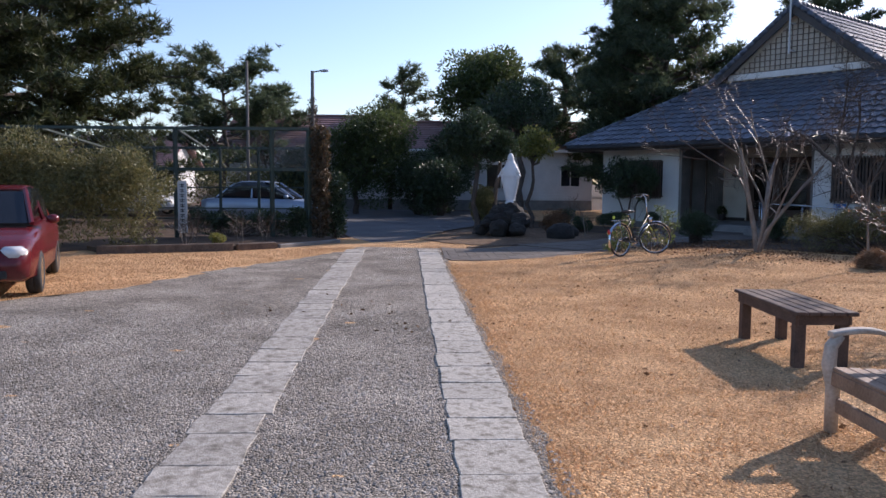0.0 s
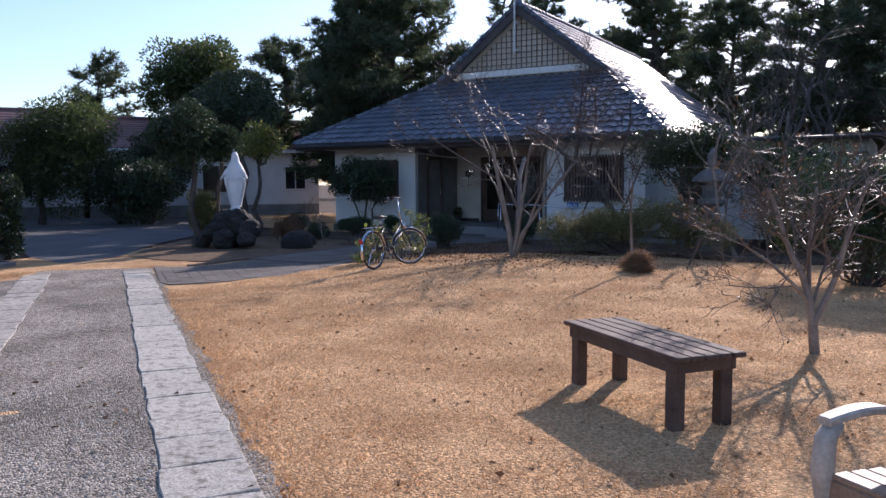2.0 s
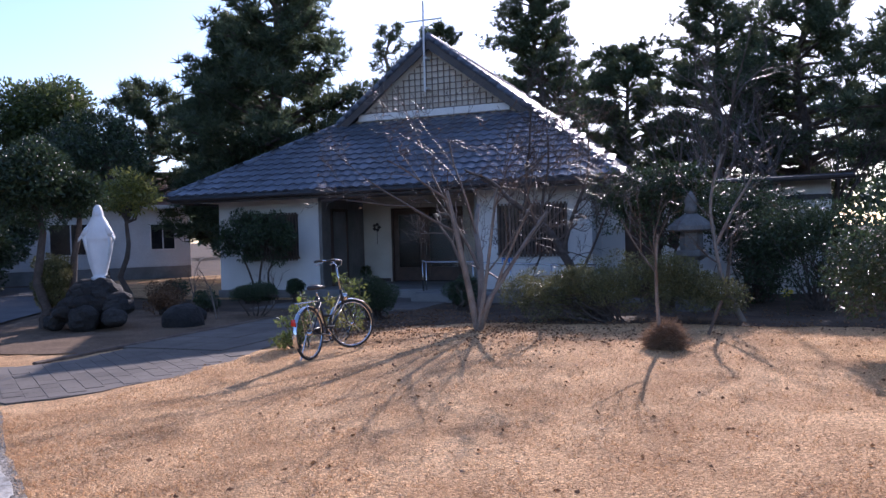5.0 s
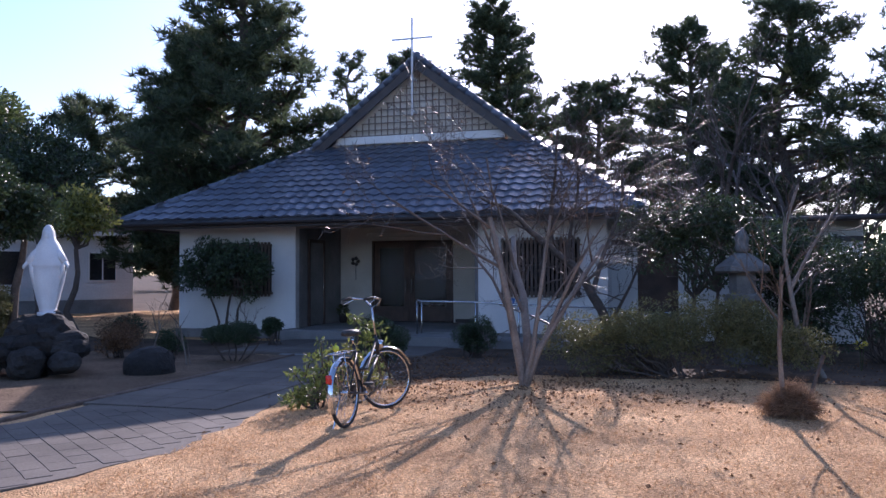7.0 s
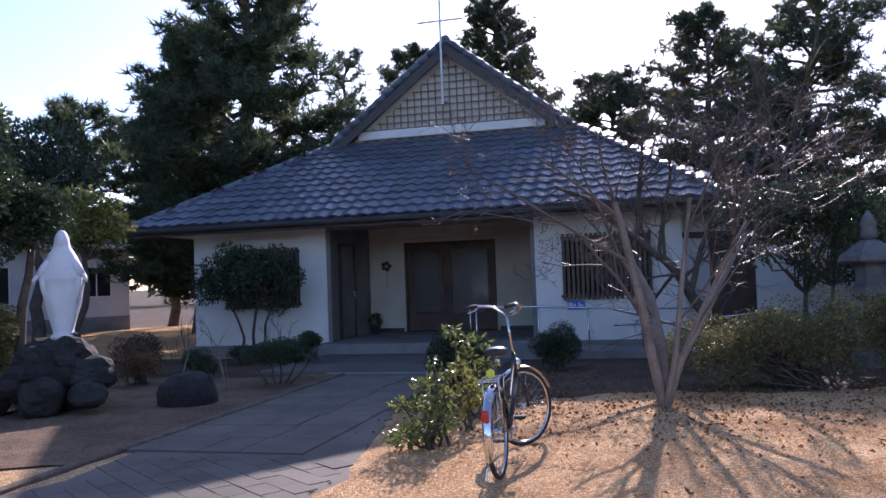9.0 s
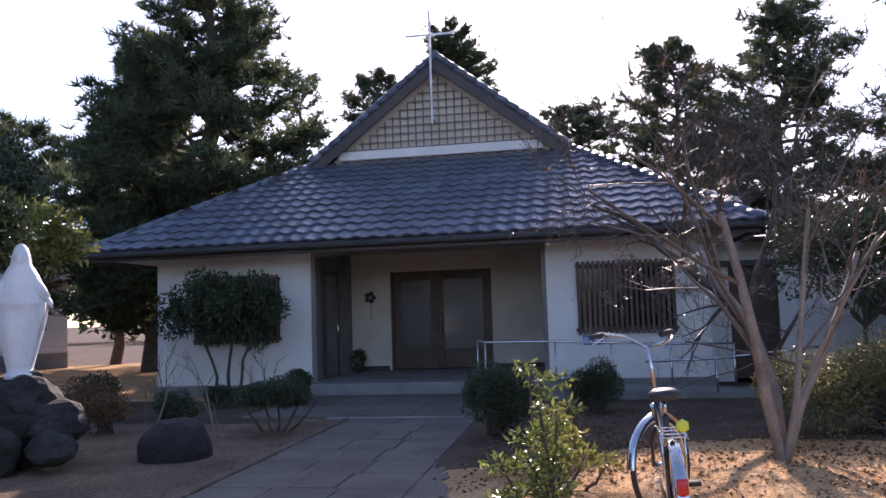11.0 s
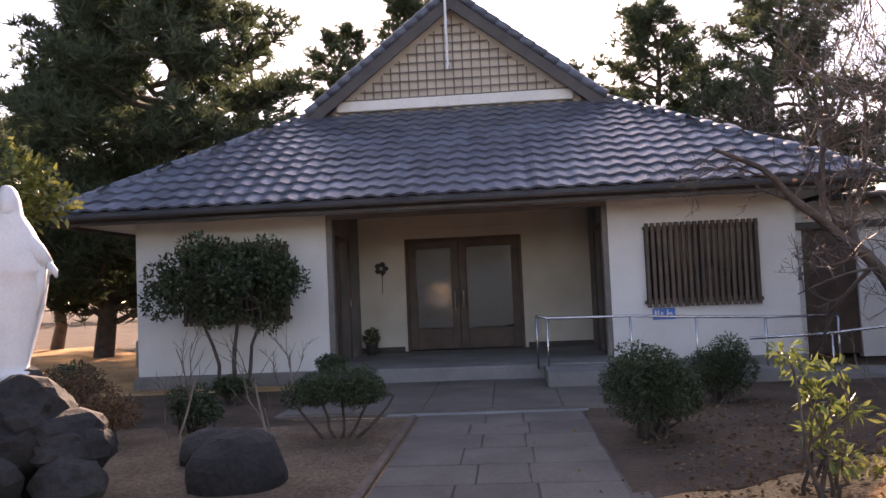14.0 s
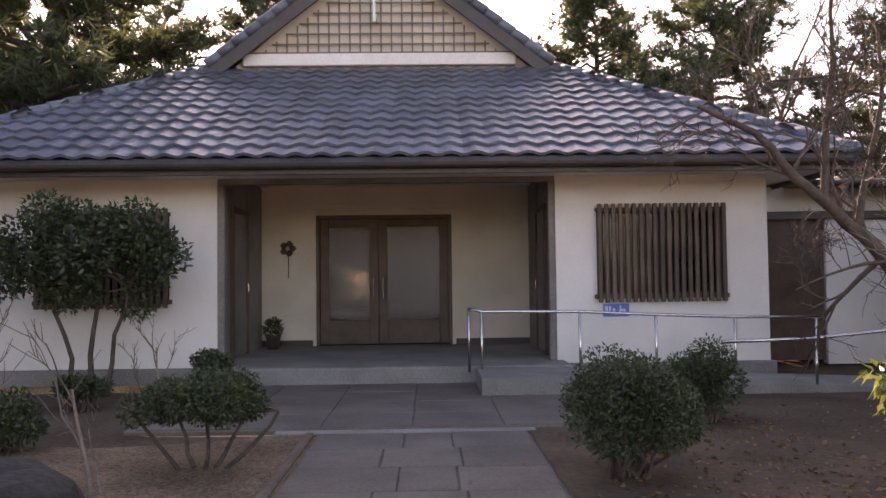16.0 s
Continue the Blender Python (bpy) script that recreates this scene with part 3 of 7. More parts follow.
def bare_tree(name, at, stems, label, seed, depth=4, bark=None, split=3, buds=0, spread=0.55, lift=0.25, droop=0.0, group="", fork_from=0.35, thin=0.62, category="tree", lines=()):
    """A leafless tree: stems as (way, length, radius), or lines as (points, radius, end radius, shoots, shoot length), forking again and again into fine twigs."""
    rng = np.random.default_rng(seed)
    tree = thing(name, at, label, category, group)
    trunks, wood, ends = [], Shape(), []

    def grow(p, way, long, r, level):
        steps = 4 if level < 2 else 3
        pts, q, w = [p], p, way
        for _ in range(steps):
            w = unit(w + rng.normal(0, 0.13, 3) + np.array([0, 0, (lift - droop * level) * 0.12]))
            q = q + w * long / steps
            pts.append(q)
        if level == 0:
            trunks.append(Shape())
        (trunks[-1] if level == 0 else wood).tube([tuple(x) for x in pts], [r * (1 - 0.45 * i / steps) for i in range(steps + 1)], 8 if level == 0 else (5 if level < 3 else 3), cap=False)
        if level >= depth:
            ends.extend(pts[1:])
            return
        kids = split + (rng.random() < 0.5)
        for i in range(kids):
            u = fork_from + (1 - fork_from) * (i + rng.random() * 0.8) / kids
            j = min(int(u * steps), steps - 1)
            start = pts[j] + (pts[j + 1] - pts[j]) * (u * steps - j)
            t = unit(w + unit(rng.normal(size=3)) * spread * rng.uniform(0.8, 1.6) + np.array([0, 0, 0.1]))
            grow(start, t, long * rng.uniform(0.48, 0.75), max(0.0036, r * thin * (1 - 0.35 * u)), level + 1)

    for way, long, r in stems:
        base = np.array(at, float) + np.array([way[0], way[1], 0]) * 0.12 + rng.normal(0, 0.02, 3) * (1, 1, 0)
        base[2] = at[2] - 0.05
        grow(base, unit(np.array(way, float)), long, r, 0)
    for pts, r0, r1, shoots, long in lines:
        pts = np.array(pts, float)
        fine = []
        for i in range(len(pts) - 1):
            b, c = pts[i], pts[i + 1]
            a, d = pts[max(i - 1, 0)], pts[min(i + 2, len(pts) - 1)]
            for k in range(3):
                t = k / 3
                fine.append(0.5 * (2 * b + (c - a) * t + (2 * a - 5 * b + 4 * c - d) * t * t + (3 * b - a - 3 * c + d) * t ** 3) + rng.normal(0, 0.12 * r0, 3))
        fine.append(pts[-1])
        n = len(fine) - 1
        trunks.append(Shape().tube([tuple(p) for p in fine], [r0 + (r1 - r0) * i / n for i in range(n + 1)], 8, cap=False))
        for i in range(shoots):
            u = n * (0.25 + 0.75 * (i + rng.random()) / shoots)
            j = min(int(u), n - 1)
            way = unit(unit(fine[j + 1] - fine[j]) * 0.6 + unit(rng.normal(size=3)) * spread * 1.3 + np.array([0, 0, lift]))
            grow(fine[j] + (fine[j + 1] - fine[j]) * (u - j), way, long * rng.uniform(0.6, 1.25), max(0.006, (r0 + (r1 - r0) * u / n) * 0.42), 2)
    for trunk in trunks:
        part("trunk", trunk, bark or PALE_BARK, tree, smooth=True)
    part("bough", wood, bark or TWIG, tree)
    if buds:
        e = np.array(ends)
        e = e[rng.integers(0, len(e), buds)] + rng.normal(0, 0.03, (buds, 3))
        v, f = leaves(e, unit(rng.normal(size=e.shape)), 0.045 * rng.uniform(0.5, 1.3, buds), 0.022, rng)
        tagged(part("dead_leaves", cloud("dead_leaves", v, f, LEAF_BROWN), None, tree), kind="stuff")
    return tree


# ---- church ----
XL, XR, YF, YB = -17.5, -6.9, 22.35, 38.0       # outer walls
RX0, RX1, YD = -14.3, -9.77, 25.11              # porch recess and its back wall
MID, EX0, EX1, EY0, EY1 = -12.3, -18.45, -6.15, 21.4, 39.0   # eaves
GY, GZ = 26.1, 5.2                              # gable wall and its foot
EZ, SIDE = 2.86, 0.769                          # eave height and side slope
FRONT = (GZ - EZ) / (GY - EY0)                  # front slope
RIDGE = EZ + SIDE * (MID - EX0)
FLOOR = 0.26
church = thing("church", (MID, YF, 0), "white stucco church with a blue-grey tiled hip-and-gable roof", "church")


def wall_with_hole(x0, x1, y0, y1, z0, z1, hx0, hx1, hz0, hz1):
    """One wall with an opening cut through it."""
    outer = [(x0, z0), (x1, z0), (x1, z1), (x0, z1)]
    hole = [(hx0, hz0), (hx1, hz0), (hx1, hz1), (hx0, hz1)]
    v = [(x, y, z) for y in (y0, y1) for ring_pts in (outer, hole) for x, z in ring_pts]
    f = []
    for i in range(4):
        j = (i + 1) % 4
        f += [(i, j, 4 + j, 4 + i), (8 + j, 8 + i, 12 + i, 12 + j), (j, i, 8 + i, 8 + j), (4 + i, 4 + j, 12 + j, 12 + i)]
    return Shape().add(v, f)


WALL_TOP = 2.95
WZ0, WZ1 = 1.10, 2.27
WINDOWS = ((-16.68, -14.93), (-9.22, -7.49))
part("front_wall", wall_with_hole(XL, RX0, YF, YF + 0.18, 0.22, WALL_TOP, *WINDOWS[0], WZ0, WZ1), STUCCO, church, "white stucco wall with a slatted window")
part("front_wall", wall_with_hole(RX1, XR, YF, YF + 0.18, 0.22, WALL_TOP, *WINDOWS[1], WZ0, WZ1), STUCCO, church, "white stucco wall with a slatted window")
part("side_wall", Shape().box(XL, XL + 0.18, YF + 0.18, YB, 0.22, WALL_TOP), STUCCO, church)
part("side_wall", Shape().box(XR - 0.18, XR, YF + 0.18, YB, 0.22, WALL_TOP), STUCCO, church)
part("back_wall", wall_with_hole(XL, XR, YB, YB + 0.18, 0.22, WALL_TOP, -14.55, -13.45, 0.75, 1.65), STUCCO, church)
part("plinth", Shape().box(XL - 0.06, RX0 + 0.02, YF - 0.07, YF + 0.1, 0, 0.215, 0.01).box(RX1 - 0.02, XR + 0.06, YF - 0.07, YF + 0.1, 0, 0.215, 0.01)
     .box(XL - 0.06, XL + 0.1, YF + 0.1, YB + 0.2, 0, 0.215, 0.01).box(XR - 0.1, XR + 0.06, YF + 0.1, YB + 0.2, 0, 0.215, 0.01)
     .box(XL + 0.1, XR - 0.1, YB + 0.02, YB + 0.2, 0, 0.215, 0.01), CONCRETE, church, "grey concrete plinth")
part("porch_floor", Shape().box(RX0 - 0.1, RX1 + 0.1, 21.75, YD + 0.1, 0.0, FLOOR, 0.02), CONCRETE, church, "grey concrete porch floor")
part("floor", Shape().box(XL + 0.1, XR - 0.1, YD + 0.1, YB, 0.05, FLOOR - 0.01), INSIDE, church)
# porch recess
part("porch_side_wall", Shape().box(RX0 - 0.16, RX0, YF + 0.18, YD, FLOOR, WALL_TOP), GREY_WOOD, church, "grey boarded porch side wall")
part("porch_side_wall", Shape().box(RX1, RX1 + 0.16, YF + 0.18, YD, FLOOR, WALL_TOP), GREY_WOOD, church, "grey boarded porch side wall")
DX0, DX1, DZ = -13.37, -11.09, 2.45
porch_back = part("porch_back_wall", Shape().box(XL + 0.18, DX0, YD, YD + 0.16, FLOOR, WALL_TOP).box(DX1, XR - 0.18, YD, YD + 0.16, FLOOR, WALL_TOP)
                  .box(DX0, DX1, YD, YD + 0.16, DZ, WALL_TOP), CREAM, church, "cream plaster wall round the doors")
for x0, x1 in ((RX0, DX0 - 0.06), (DX1 + 0.06, RX1)):
    part("porch_skirting", Shape().box(x0, x1, YD - 0.03, YD - 0.002, FLOOR, FLOOR + 0.1, 0.005), DARK_TRIM, church)
part("porch_ceiling", Shape().box(RX0, RX1, YF, YD, 2.93, 2.97), WHITE_WOOD, church)
part("porch_beam", Shape().box(RX0, RX1, YF + 0.02, YF + 0.17, 2.66, 2.93, 0.01), GREY_WOOD, church, "grey timber lintel over the porch")
part("door_lintel", Shape().box(DX0 - 0.12, DX1 + 0.12, YD - 0.05, YD - 0.002, DZ + 0.1, DZ + 0.2, 0.01), CREAM, church)
for x, s in ((RX0, 1), (RX1, -1)):
    side_door = part("side_door", Shape().box(*sorted((x + s * 0.003, x + s * 0.035)), 23.1, 23.9, FLOOR + 0.02, 2.35, 0.008), GREY_WOOD, church, "grey wooden side door")
    frame_bits = Shape()
    for y0, y1, z0, z1 in ((23.02, 23.1, FLOOR, 2.43), (23.9, 23.98, FLOOR, 2.43), (23.1, 23.9, 2.35, 2.43)):
        frame_bits.box(*sorted((x + s * 0.002, x + s * 0.06)), y0, y1, z0, z1, 0.006)
    part("door_frame", frame_bits, BROWN_WOOD, side_door)
    part("handle", Shape().tube([(x + s * 0.08, 23.82, 1.2), (x + s * 0.08, 23.82, 1.32)], 0.012), STEEL, side_door)
    for i in range(9):
        y = 24.05 + i * 0.115
        part("board", Shape().box(*sorted((x + s * 0.002, x + s * 0.022)), y, y + 0.105, FLOOR, 2.9, 0.005), GREY_WOOD, church)
    part("corner_post", Shape().box(*sorted((x - s * 0.01, x + s * 0.09)), YF + 0.03, YF + 0.17, FLOOR, 2.66, 0.01), GREY_WOOD, church)
# front doors
for x0, x1, hand in ((DX0 + 0.06, MID - 0.03, 1), (MID - 0.026, DX1 - 0.06, -1)):
    s = Shape()
    for a, b, c, d in ((x0, x0 + 0.15, FLOOR + 0.02, DZ - 0.06), (x1 - 0.15, x1, FLOOR + 0.02, DZ - 0.06), (x0 + 0.15, x1 - 0.15, FLOOR + 0.02, FLOOR + 0.42), (x0 + 0.15, x1 - 0.15, DZ - 0.2, DZ - 0.06)):
        s.box(a, b, YD + 0.04, YD + 0.09, c, d, 0.008)
    leaf_door = part("front_door", s, BROWN_WOOD, church, "dark brown wooden door with rippled glass")
    part("pane", Shape().box(x0 + 0.15, x1 - 0.15, YD + 0.06, YD + 0.066, FLOOR + 0.42, DZ - 0.2), DOOR_GLASS, leaf_door, "rippled glass pane")
    hx = x1 - 0.08 if hand > 0 else x0 + 0.08
    part("handle", Shape().tube([(hx, YD + 0.04, 1.05), (hx, YD - 0.03, 1.05), (hx, YD - 0.03, 1.4), (hx, YD + 0.04, 1.4)], 0.013), STEEL, leaf_door, "steel bar handle")
fr = Shape()
for a, b, c, d in ((DX0, DX0 + 0.06, FLOOR, DZ), (DX1 - 0.06, DX1, FLOOR, DZ), (DX0 + 0.06, DX1 - 0.06, DZ - 0.06, DZ)):
    fr.box(a, b, YD - 0.03, YD + 0.12, c, d, 0.006)
part("door_frame", fr, BROWN_WOOD, church)
# windows with upright slats
slat_me = Shape().box(-0.028, 0.028, -0.02, 0.02, WZ0 - 0.08, WZ1 + 0.07, 0.006).mesh("slat")
slat_me.materials.append(SLAT_WOOD)
for x0, x1 in WINDOWS:
    win = part("window", Shape().box(x0, x1, YF + 0.1, YF + 0.11, WZ0, WZ1), WINDOW_DARK, church, "dark window behind upright brown slats")
    s = Shape()
    for a, b, c, d in ((x0, x0 + 0.05, WZ0, WZ1), (x1 - 0.05, x1, WZ0, WZ1), (x0 + 0.05, x1 - 0.05, WZ0, WZ0 + 0.05), (x0 + 0.05, x1 - 0.05, WZ1 - 0.05, WZ1), (0.5 * (x0 + x1) - 0.03, 0.5 * (x0 + x1) + 0.03, WZ0 + 0.05, WZ1 - 0.05)):
        s.box(a, b, YF + 0.04, YF + 0.098, c, d, 0.005)
    part("window_frame", s, DARK_TRIM, win)
    part("slat_rail", Shape().box(x0 - 0.04, x1 + 0.04, YF - 0.055, YF - 0.003, WZ0 - 0.03, WZ0 + 0.03, 0.006), SLAT_WOOD, win)
    part("slat_rail", Shape().box(x0 - 0.02, x1 + 0.02, YF - 0.055, YF - 0.003, WZ1 - 0.03, WZ1 + 0.02, 0.006), SLAT_WOOD, win)
    count = 19
    for i in range(count):
        piece("slat", slat_me, win, pose(x0 + 0.03 + (x1 - x0 - 0.06) * i / (count - 1), YF - 0.078, 0))
rear = part("rear_window", Shape().box(-14.55, -13.45, YB + 0.08, YB + 0.085, 0.75, 1.65), CLEAR_GLASS, church)
part("window_frame", Shape().box(-14.55, -14.5, YB + 0.04, YB + 0.13, 0.75, 1.65).box(-13.5, -13.45, YB + 0.04, YB + 0.13, 0.75, 1.65).box(-14.03, -13.97, YB + 0.04, YB + 0.13, 0.75, 1.65), DARK_TRIM, rear)
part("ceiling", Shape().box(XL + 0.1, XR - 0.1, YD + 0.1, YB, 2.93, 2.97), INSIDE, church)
# roof
HIP = (GZ - EZ) / SIDE                # how far in the hips meet the gable's foot


def roof_plane(pts, thick=0.09):
    a, b, c = (Vector(p) for p in pts[:3])
    n = (b - a).cross(c - a).normalized()
    if n.z < 0:
        n = -n
    return Shape().prism(pts, -n * thick)


GO = 25.8                             # front edge of the upper roof
roof = part("roof", roof_plane([(EX0, EY0, EZ), (EX1, EY0, EZ), (EX1 - HIP, GY, GZ), (EX0 + HIP, GY, GZ)]), TILE, church, "blue-grey glazed tile roof")
for s in (1, -1):
    e = EX0 if s > 0 else EX1
    part("roof_side", roof_plane([(e, EY0, EZ), (e + s * HIP, GY, GZ), (e + s * HIP, GO, GZ), (MID, GO, RIDGE), (MID, EY1, RIDGE), (e, EY1, EZ)]), TILE, church, "blue-grey tiled side slope")
part("gable_wall", Shape().prism([(EX0 + HIP + 0.25, GY, GZ - 0.1), (EX1 - HIP - 0.25, GY, GZ - 0.1), (MID, GY, RIDGE - 0.12)], (0, 0.15, 0)), CREAM, church, "cream gable wall behind lattice")
part("rear_gable", Shape().prism([(EX0 + 0.4, EY1 - 0.2, EZ), (EX1 - 0.4, EY1 - 0.2, EZ), (MID, EY1 - 0.2, RIDGE - 0.12)], (0, 0.12, 0)), STUCCO, church)
part("gable_board", Shape().box(MID - 2.5, MID + 2.45, GY - 0.12, GY - 0.003, GZ + 0.05, GZ + 0.27, 0.015), WHITE_WOOD, church, "white board at the gable's foot")
lattice = part("gable_lattice", Shape().prism([(MID - 2.4, GY - 0.02, GZ + 0.275), (MID + 2.4, GY - 0.02, GZ + 0.275), (MID + 2.4, GY - 0.02, GZ + 0.315), (MID - 2.4, GY - 0.02, GZ + 0.315)], (0, -0.03, 0)), LATTICE_WOOD, church, "brown timber lattice over the gable")
for i in range(-12, 13):
    x = MID + i * 0.19
    top = RIDGE - 0.42 - abs(x - MID) * SIDE
    if top > GZ + 0.35:
        part("lattice_bar", Shape().box(x - 0.014, x + 0.014, GY - 0.06, GY - 0.02, GZ + 0.24, top, 0.004), LATTICE_WOOD, lattice)
for i in range(1, 11):
    z = GZ + 0.26 + i * 0.19
    w = (RIDGE - 0.42 - z) / SIDE
    if w > 0.1:
        part("lattice_bar", Shape().box(MID - w, MID + w, GY - 0.085, GY - 0.06, z - 0.014, z + 0.014, 0.004), LATTICE_WOOD, lattice)
for s in (1, -1):
    e = EX0 if s > 0 else EX1
    a, b = Vector((e + s * (HIP - 0.15), GO - 0.02, GZ - 0.1)), Vector((MID, GO - 0.02, RIDGE + 0.01))
    down = Vector((0, 0, -0.36))
    part("bargeboard", Shape().prism([a, b, b + down, a + down], (0, 0.06, 0)), DARK_TRIM, church, "dark brown bargeboard")
    part("gable_soffit", Shape().prism([a + Vector((0, 0.08, -0.1)), b + Vector((0, 0.08, -0.1)), b + Vector((0, 0.08, -0.14)), a + Vector((0, 0.08, -0.14))], (0, 0.32, 0)), WHITE_WOOD, church)
    for p, q in ((Vector((e, EY0, EZ + 0.03)), Vector((e + s * HIP, GY - 0.05, GZ + 0.03))), (Vector((e + s * HIP, GO, GZ + 0.02)), Vector((MID, GO, RIDGE + 0.03)))):
        m = int((q - p).length / 0.3)
        for i in range(m):
            u, w = p + (q - p) * i / m, p + (q - p) * (i + 1.12) / m
            part("hip_tile", Shape().tube([u + Vector((0, 0, 0.012)), w], [0.095, 0.085], 8), TILE, church, smooth=True)
for i in range(46):
    y = GO + i * 0.305
    part("ridge_tile", Shape().tube([(MID, y, RIDGE + 0.05), (MID, y + 0.33, RIDGE + 0.035)], [0.12, 0.105], 8), TILE, church, smooth=True)
part("fascia", Shape().box(EX0 + 0.02, EX1 - 0.02, EY0 + 0.04, EY0 + 0.08, EZ - 0.2, EZ - 0.07, 0.005), DARK_TRIM, church, "dark brown fascia board")
for e, s in ((EX0, 1), (EX1, -1)):
    part("fascia", Shape().box(*sorted((e + s * 0.04, e + s * 0.08)), EY0 + 0.08, EY1, EZ - 0.2, EZ - 0.07, 0.005), DARK_TRIM, church)
part("soffit", Shape().box(EX0 + 0.08, EX1 - 0.08, EY0 + 0.08, YF - 0.004, EZ - 0.13, EZ - 0.10).box(EX0 + 0.08, XL - 0.004, YF, EY1, EZ - 0.13, EZ - 0.10)
     .box(XR + 0.004, EX1 - 0.08, YF, EY1, EZ - 0.13, EZ - 0.10), WHITE_WOOD, church, "white boarded soffit")
arc = [(EY0 - 0.035 + 0.062 * math.cos(a), EZ - 0.075 + 0.062 * math.sin(a)) for a in [math.pi + math.pi * q / 6 for q in range(7)]]
inner = [(EY0 - 0.035 + 0.054 * math.cos(a), EZ - 0.075 + 0.054 * math.sin(a)) for a in [math.pi + math.pi * q / 6 for q in range(7)]][::-1]
gut = Shape().prism([(EX0, y, z) for y, z in arc + inner], (EX1 - EX0, 0, 0))
part("gutter", gut, DARK_TRIM, church, "dark brown half-round gutter")
part("wall_sign", Shape().box(-9.15, -8.80, YF - 0.02, YF - 0.004, 0.83, 1.0, 0.004), BLUE_SIGN, church, "blue sign with white pictograms")
marks = Shape()
for x0, x1, z0, z1 in ((-9.12, -9.09, 0.86, 0.97), (-9.07, -9.05, 0.86, 0.97), (-9.02, -8.99, 0.86, 0.94), (-8.93, -8.91, 0.89, 0.98), (-8.91, -8.85, 0.91, 0.93), (-8.87, -8.85, 0.85, 0.91)):
    marks.box(x0, x1, YF - 0.024, YF - 0.021, z0, z1)
marks.ring((-8.91, YF - 0.023, 0.885), (0, 1, 0), 0.03, 0.005, 14, 4)
part("sign_marks", marks, SIGN_WHITE, church)
# cross before the gable
cross = thing("roof_cross", (MID - 0.1, 25.7, 5.9), "tall slender white metal cross on the gable", "cross")
part("cross_post", Shape().box(MID - 0.125, MID - 0.075, 25.68, 25.73, 5.95, 8.68, 0.006), WHITE_METAL, cross)
part("cross_arm", Shape().box(-13.0, -11.8, 25.69, 25.72, 8.07, 8.12, 0.006), WHITE_METAL, cross)
for z, back in ((6.05, GY - 0.05), (6.95, GY + 0.02)):
    part("cross_bracket", Shape().box(MID - 0.14, MID - 0.06, 25.72, back, z, z + 0.05), WHITE_METAL, cross)
# wing beside the church
wing = thing("church_wing", (-4.2, 23.7, 0), "low white annexe with a dark door under a grey roof", "annexe")
part("wall", Shape().box(-6.9, -6.32, 23.72, 23.88, 0.0, 2.7).box(-5.42, -1.6, 23.72, 23.88, 0.0, 2.7).box(-6.32, -5.42, 23.72, 23.88, 2.2, 2.7), STUCCO, wing)
part("side_wall", Shape().box(-1.76, -1.6, 23.88, 30.0, 0.0, 2.7), STUCCO, wing)
part("back_wall", Shape().box(-6.9, -1.6, 30.0, 30.15, 0.0, 2.7), STUCCO, wing)
part("door", Shape().box(-6.32, -5.42, 23.78, 23.83, 0.06, 2.2, 0.006), BROWN_WOOD, wing, "dark brown annexe door")
part("beam", Shape().box(-6.9, -1.6, 23.62, 23.715, 2.2, 2.32, 0.008), DARK_TRIM, wing)
part("roof", Shape().prism([(-6.05, 22.9, 2.74), (-1.2, 22.9, 2.74), (-1.2, 30.4, 3.1), (-6.05, 30.4, 3.1)], (0, 0, -0.1)), ANNEXE_ROOF, wing, "grey annexe roof")
part("gutter", Shape().tube([(-6.0, 22.86, 2.66), (-1.2, 22.86, 2.66)], 0.055, 8), DARK_TRIM, wing, smooth=True)

# path, step and ramp
part_path = thing("church_path", (-11.7, 15, 0), "grey concrete slab path leading to the porch", "path", kind="structure")
path_edge = [(-12.48, 19.0), (-12.35, 13.0), (-12.25, 11.9)] + rough_line([(-12.3, 11.7), (-12.6, 11.2), (-13.05, 11.05)], 0.15, 0.03, rng) + [(-10.95, 9.42)] + rough_line(
    [(-10.6, 9.35), (-10.2, 9.9), (-9.85, 11.0), (-9.9, 12.2), (-10.2, 13.5), (-10.5, 15.0)], 0.18, 0.04, rng) + [(-10.62, 19.0)]
part("bed", Shape().slab(path_edge[::-1], -0.02, 0.014), SLAB, part_path)
part("kerb", Shape().box(-12.57, -12.49, 11.4, 18.7, -0.05, 0.045, 0.015), TIMBER, part_path, "low dark edging")
solo("drain_grate", Shape().box(-12.85, -10.55, 18.72, 18.84, -0.02, 0.035, 0.008), CONCRETE, "pale concrete drain strip across the path", "drain")
apron = solo("porch_apron", Shape().box(-14.2, -10.0, 18.84, 21.75, -0.05, 0.045, 0.01), SLAB, "grey paved forecourt before the porch", "paving", kind="structure")
solo("ramp", Shape().prism([(-10.9, 20.6, 0.0), (-10.9, 21.7, 0.0), (-10.9, 21.7, 0.25), (-10.9, 20.6, 0.25)], (0.6, 0, 0)).add(
    [(-10.3, 20.6, 0), (-10.3, 21.7, 0), (-5.6, 21.7, 0), (-5.6, 20.6, 0), (-10.3, 20.6, 0.25), (-10.3, 21.7, 0.25), (-5.6, 21.7, 0.06), (-5.6, 20.6, 0.06)],
    [(0, 1, 2, 3), (4, 7, 6, 5), (0, 3, 7, 4), (1, 5, 6, 2), (0, 4, 5, 1), (3, 2, 6, 7)]), CONCRETE, "grey concrete wheelchair ramp beside the porch", "ramp", kind="structure")
rail = thing("ramp_handrail", (-9, 21.48, 0), "stainless steel tube handrail along the ramp", "handrail")
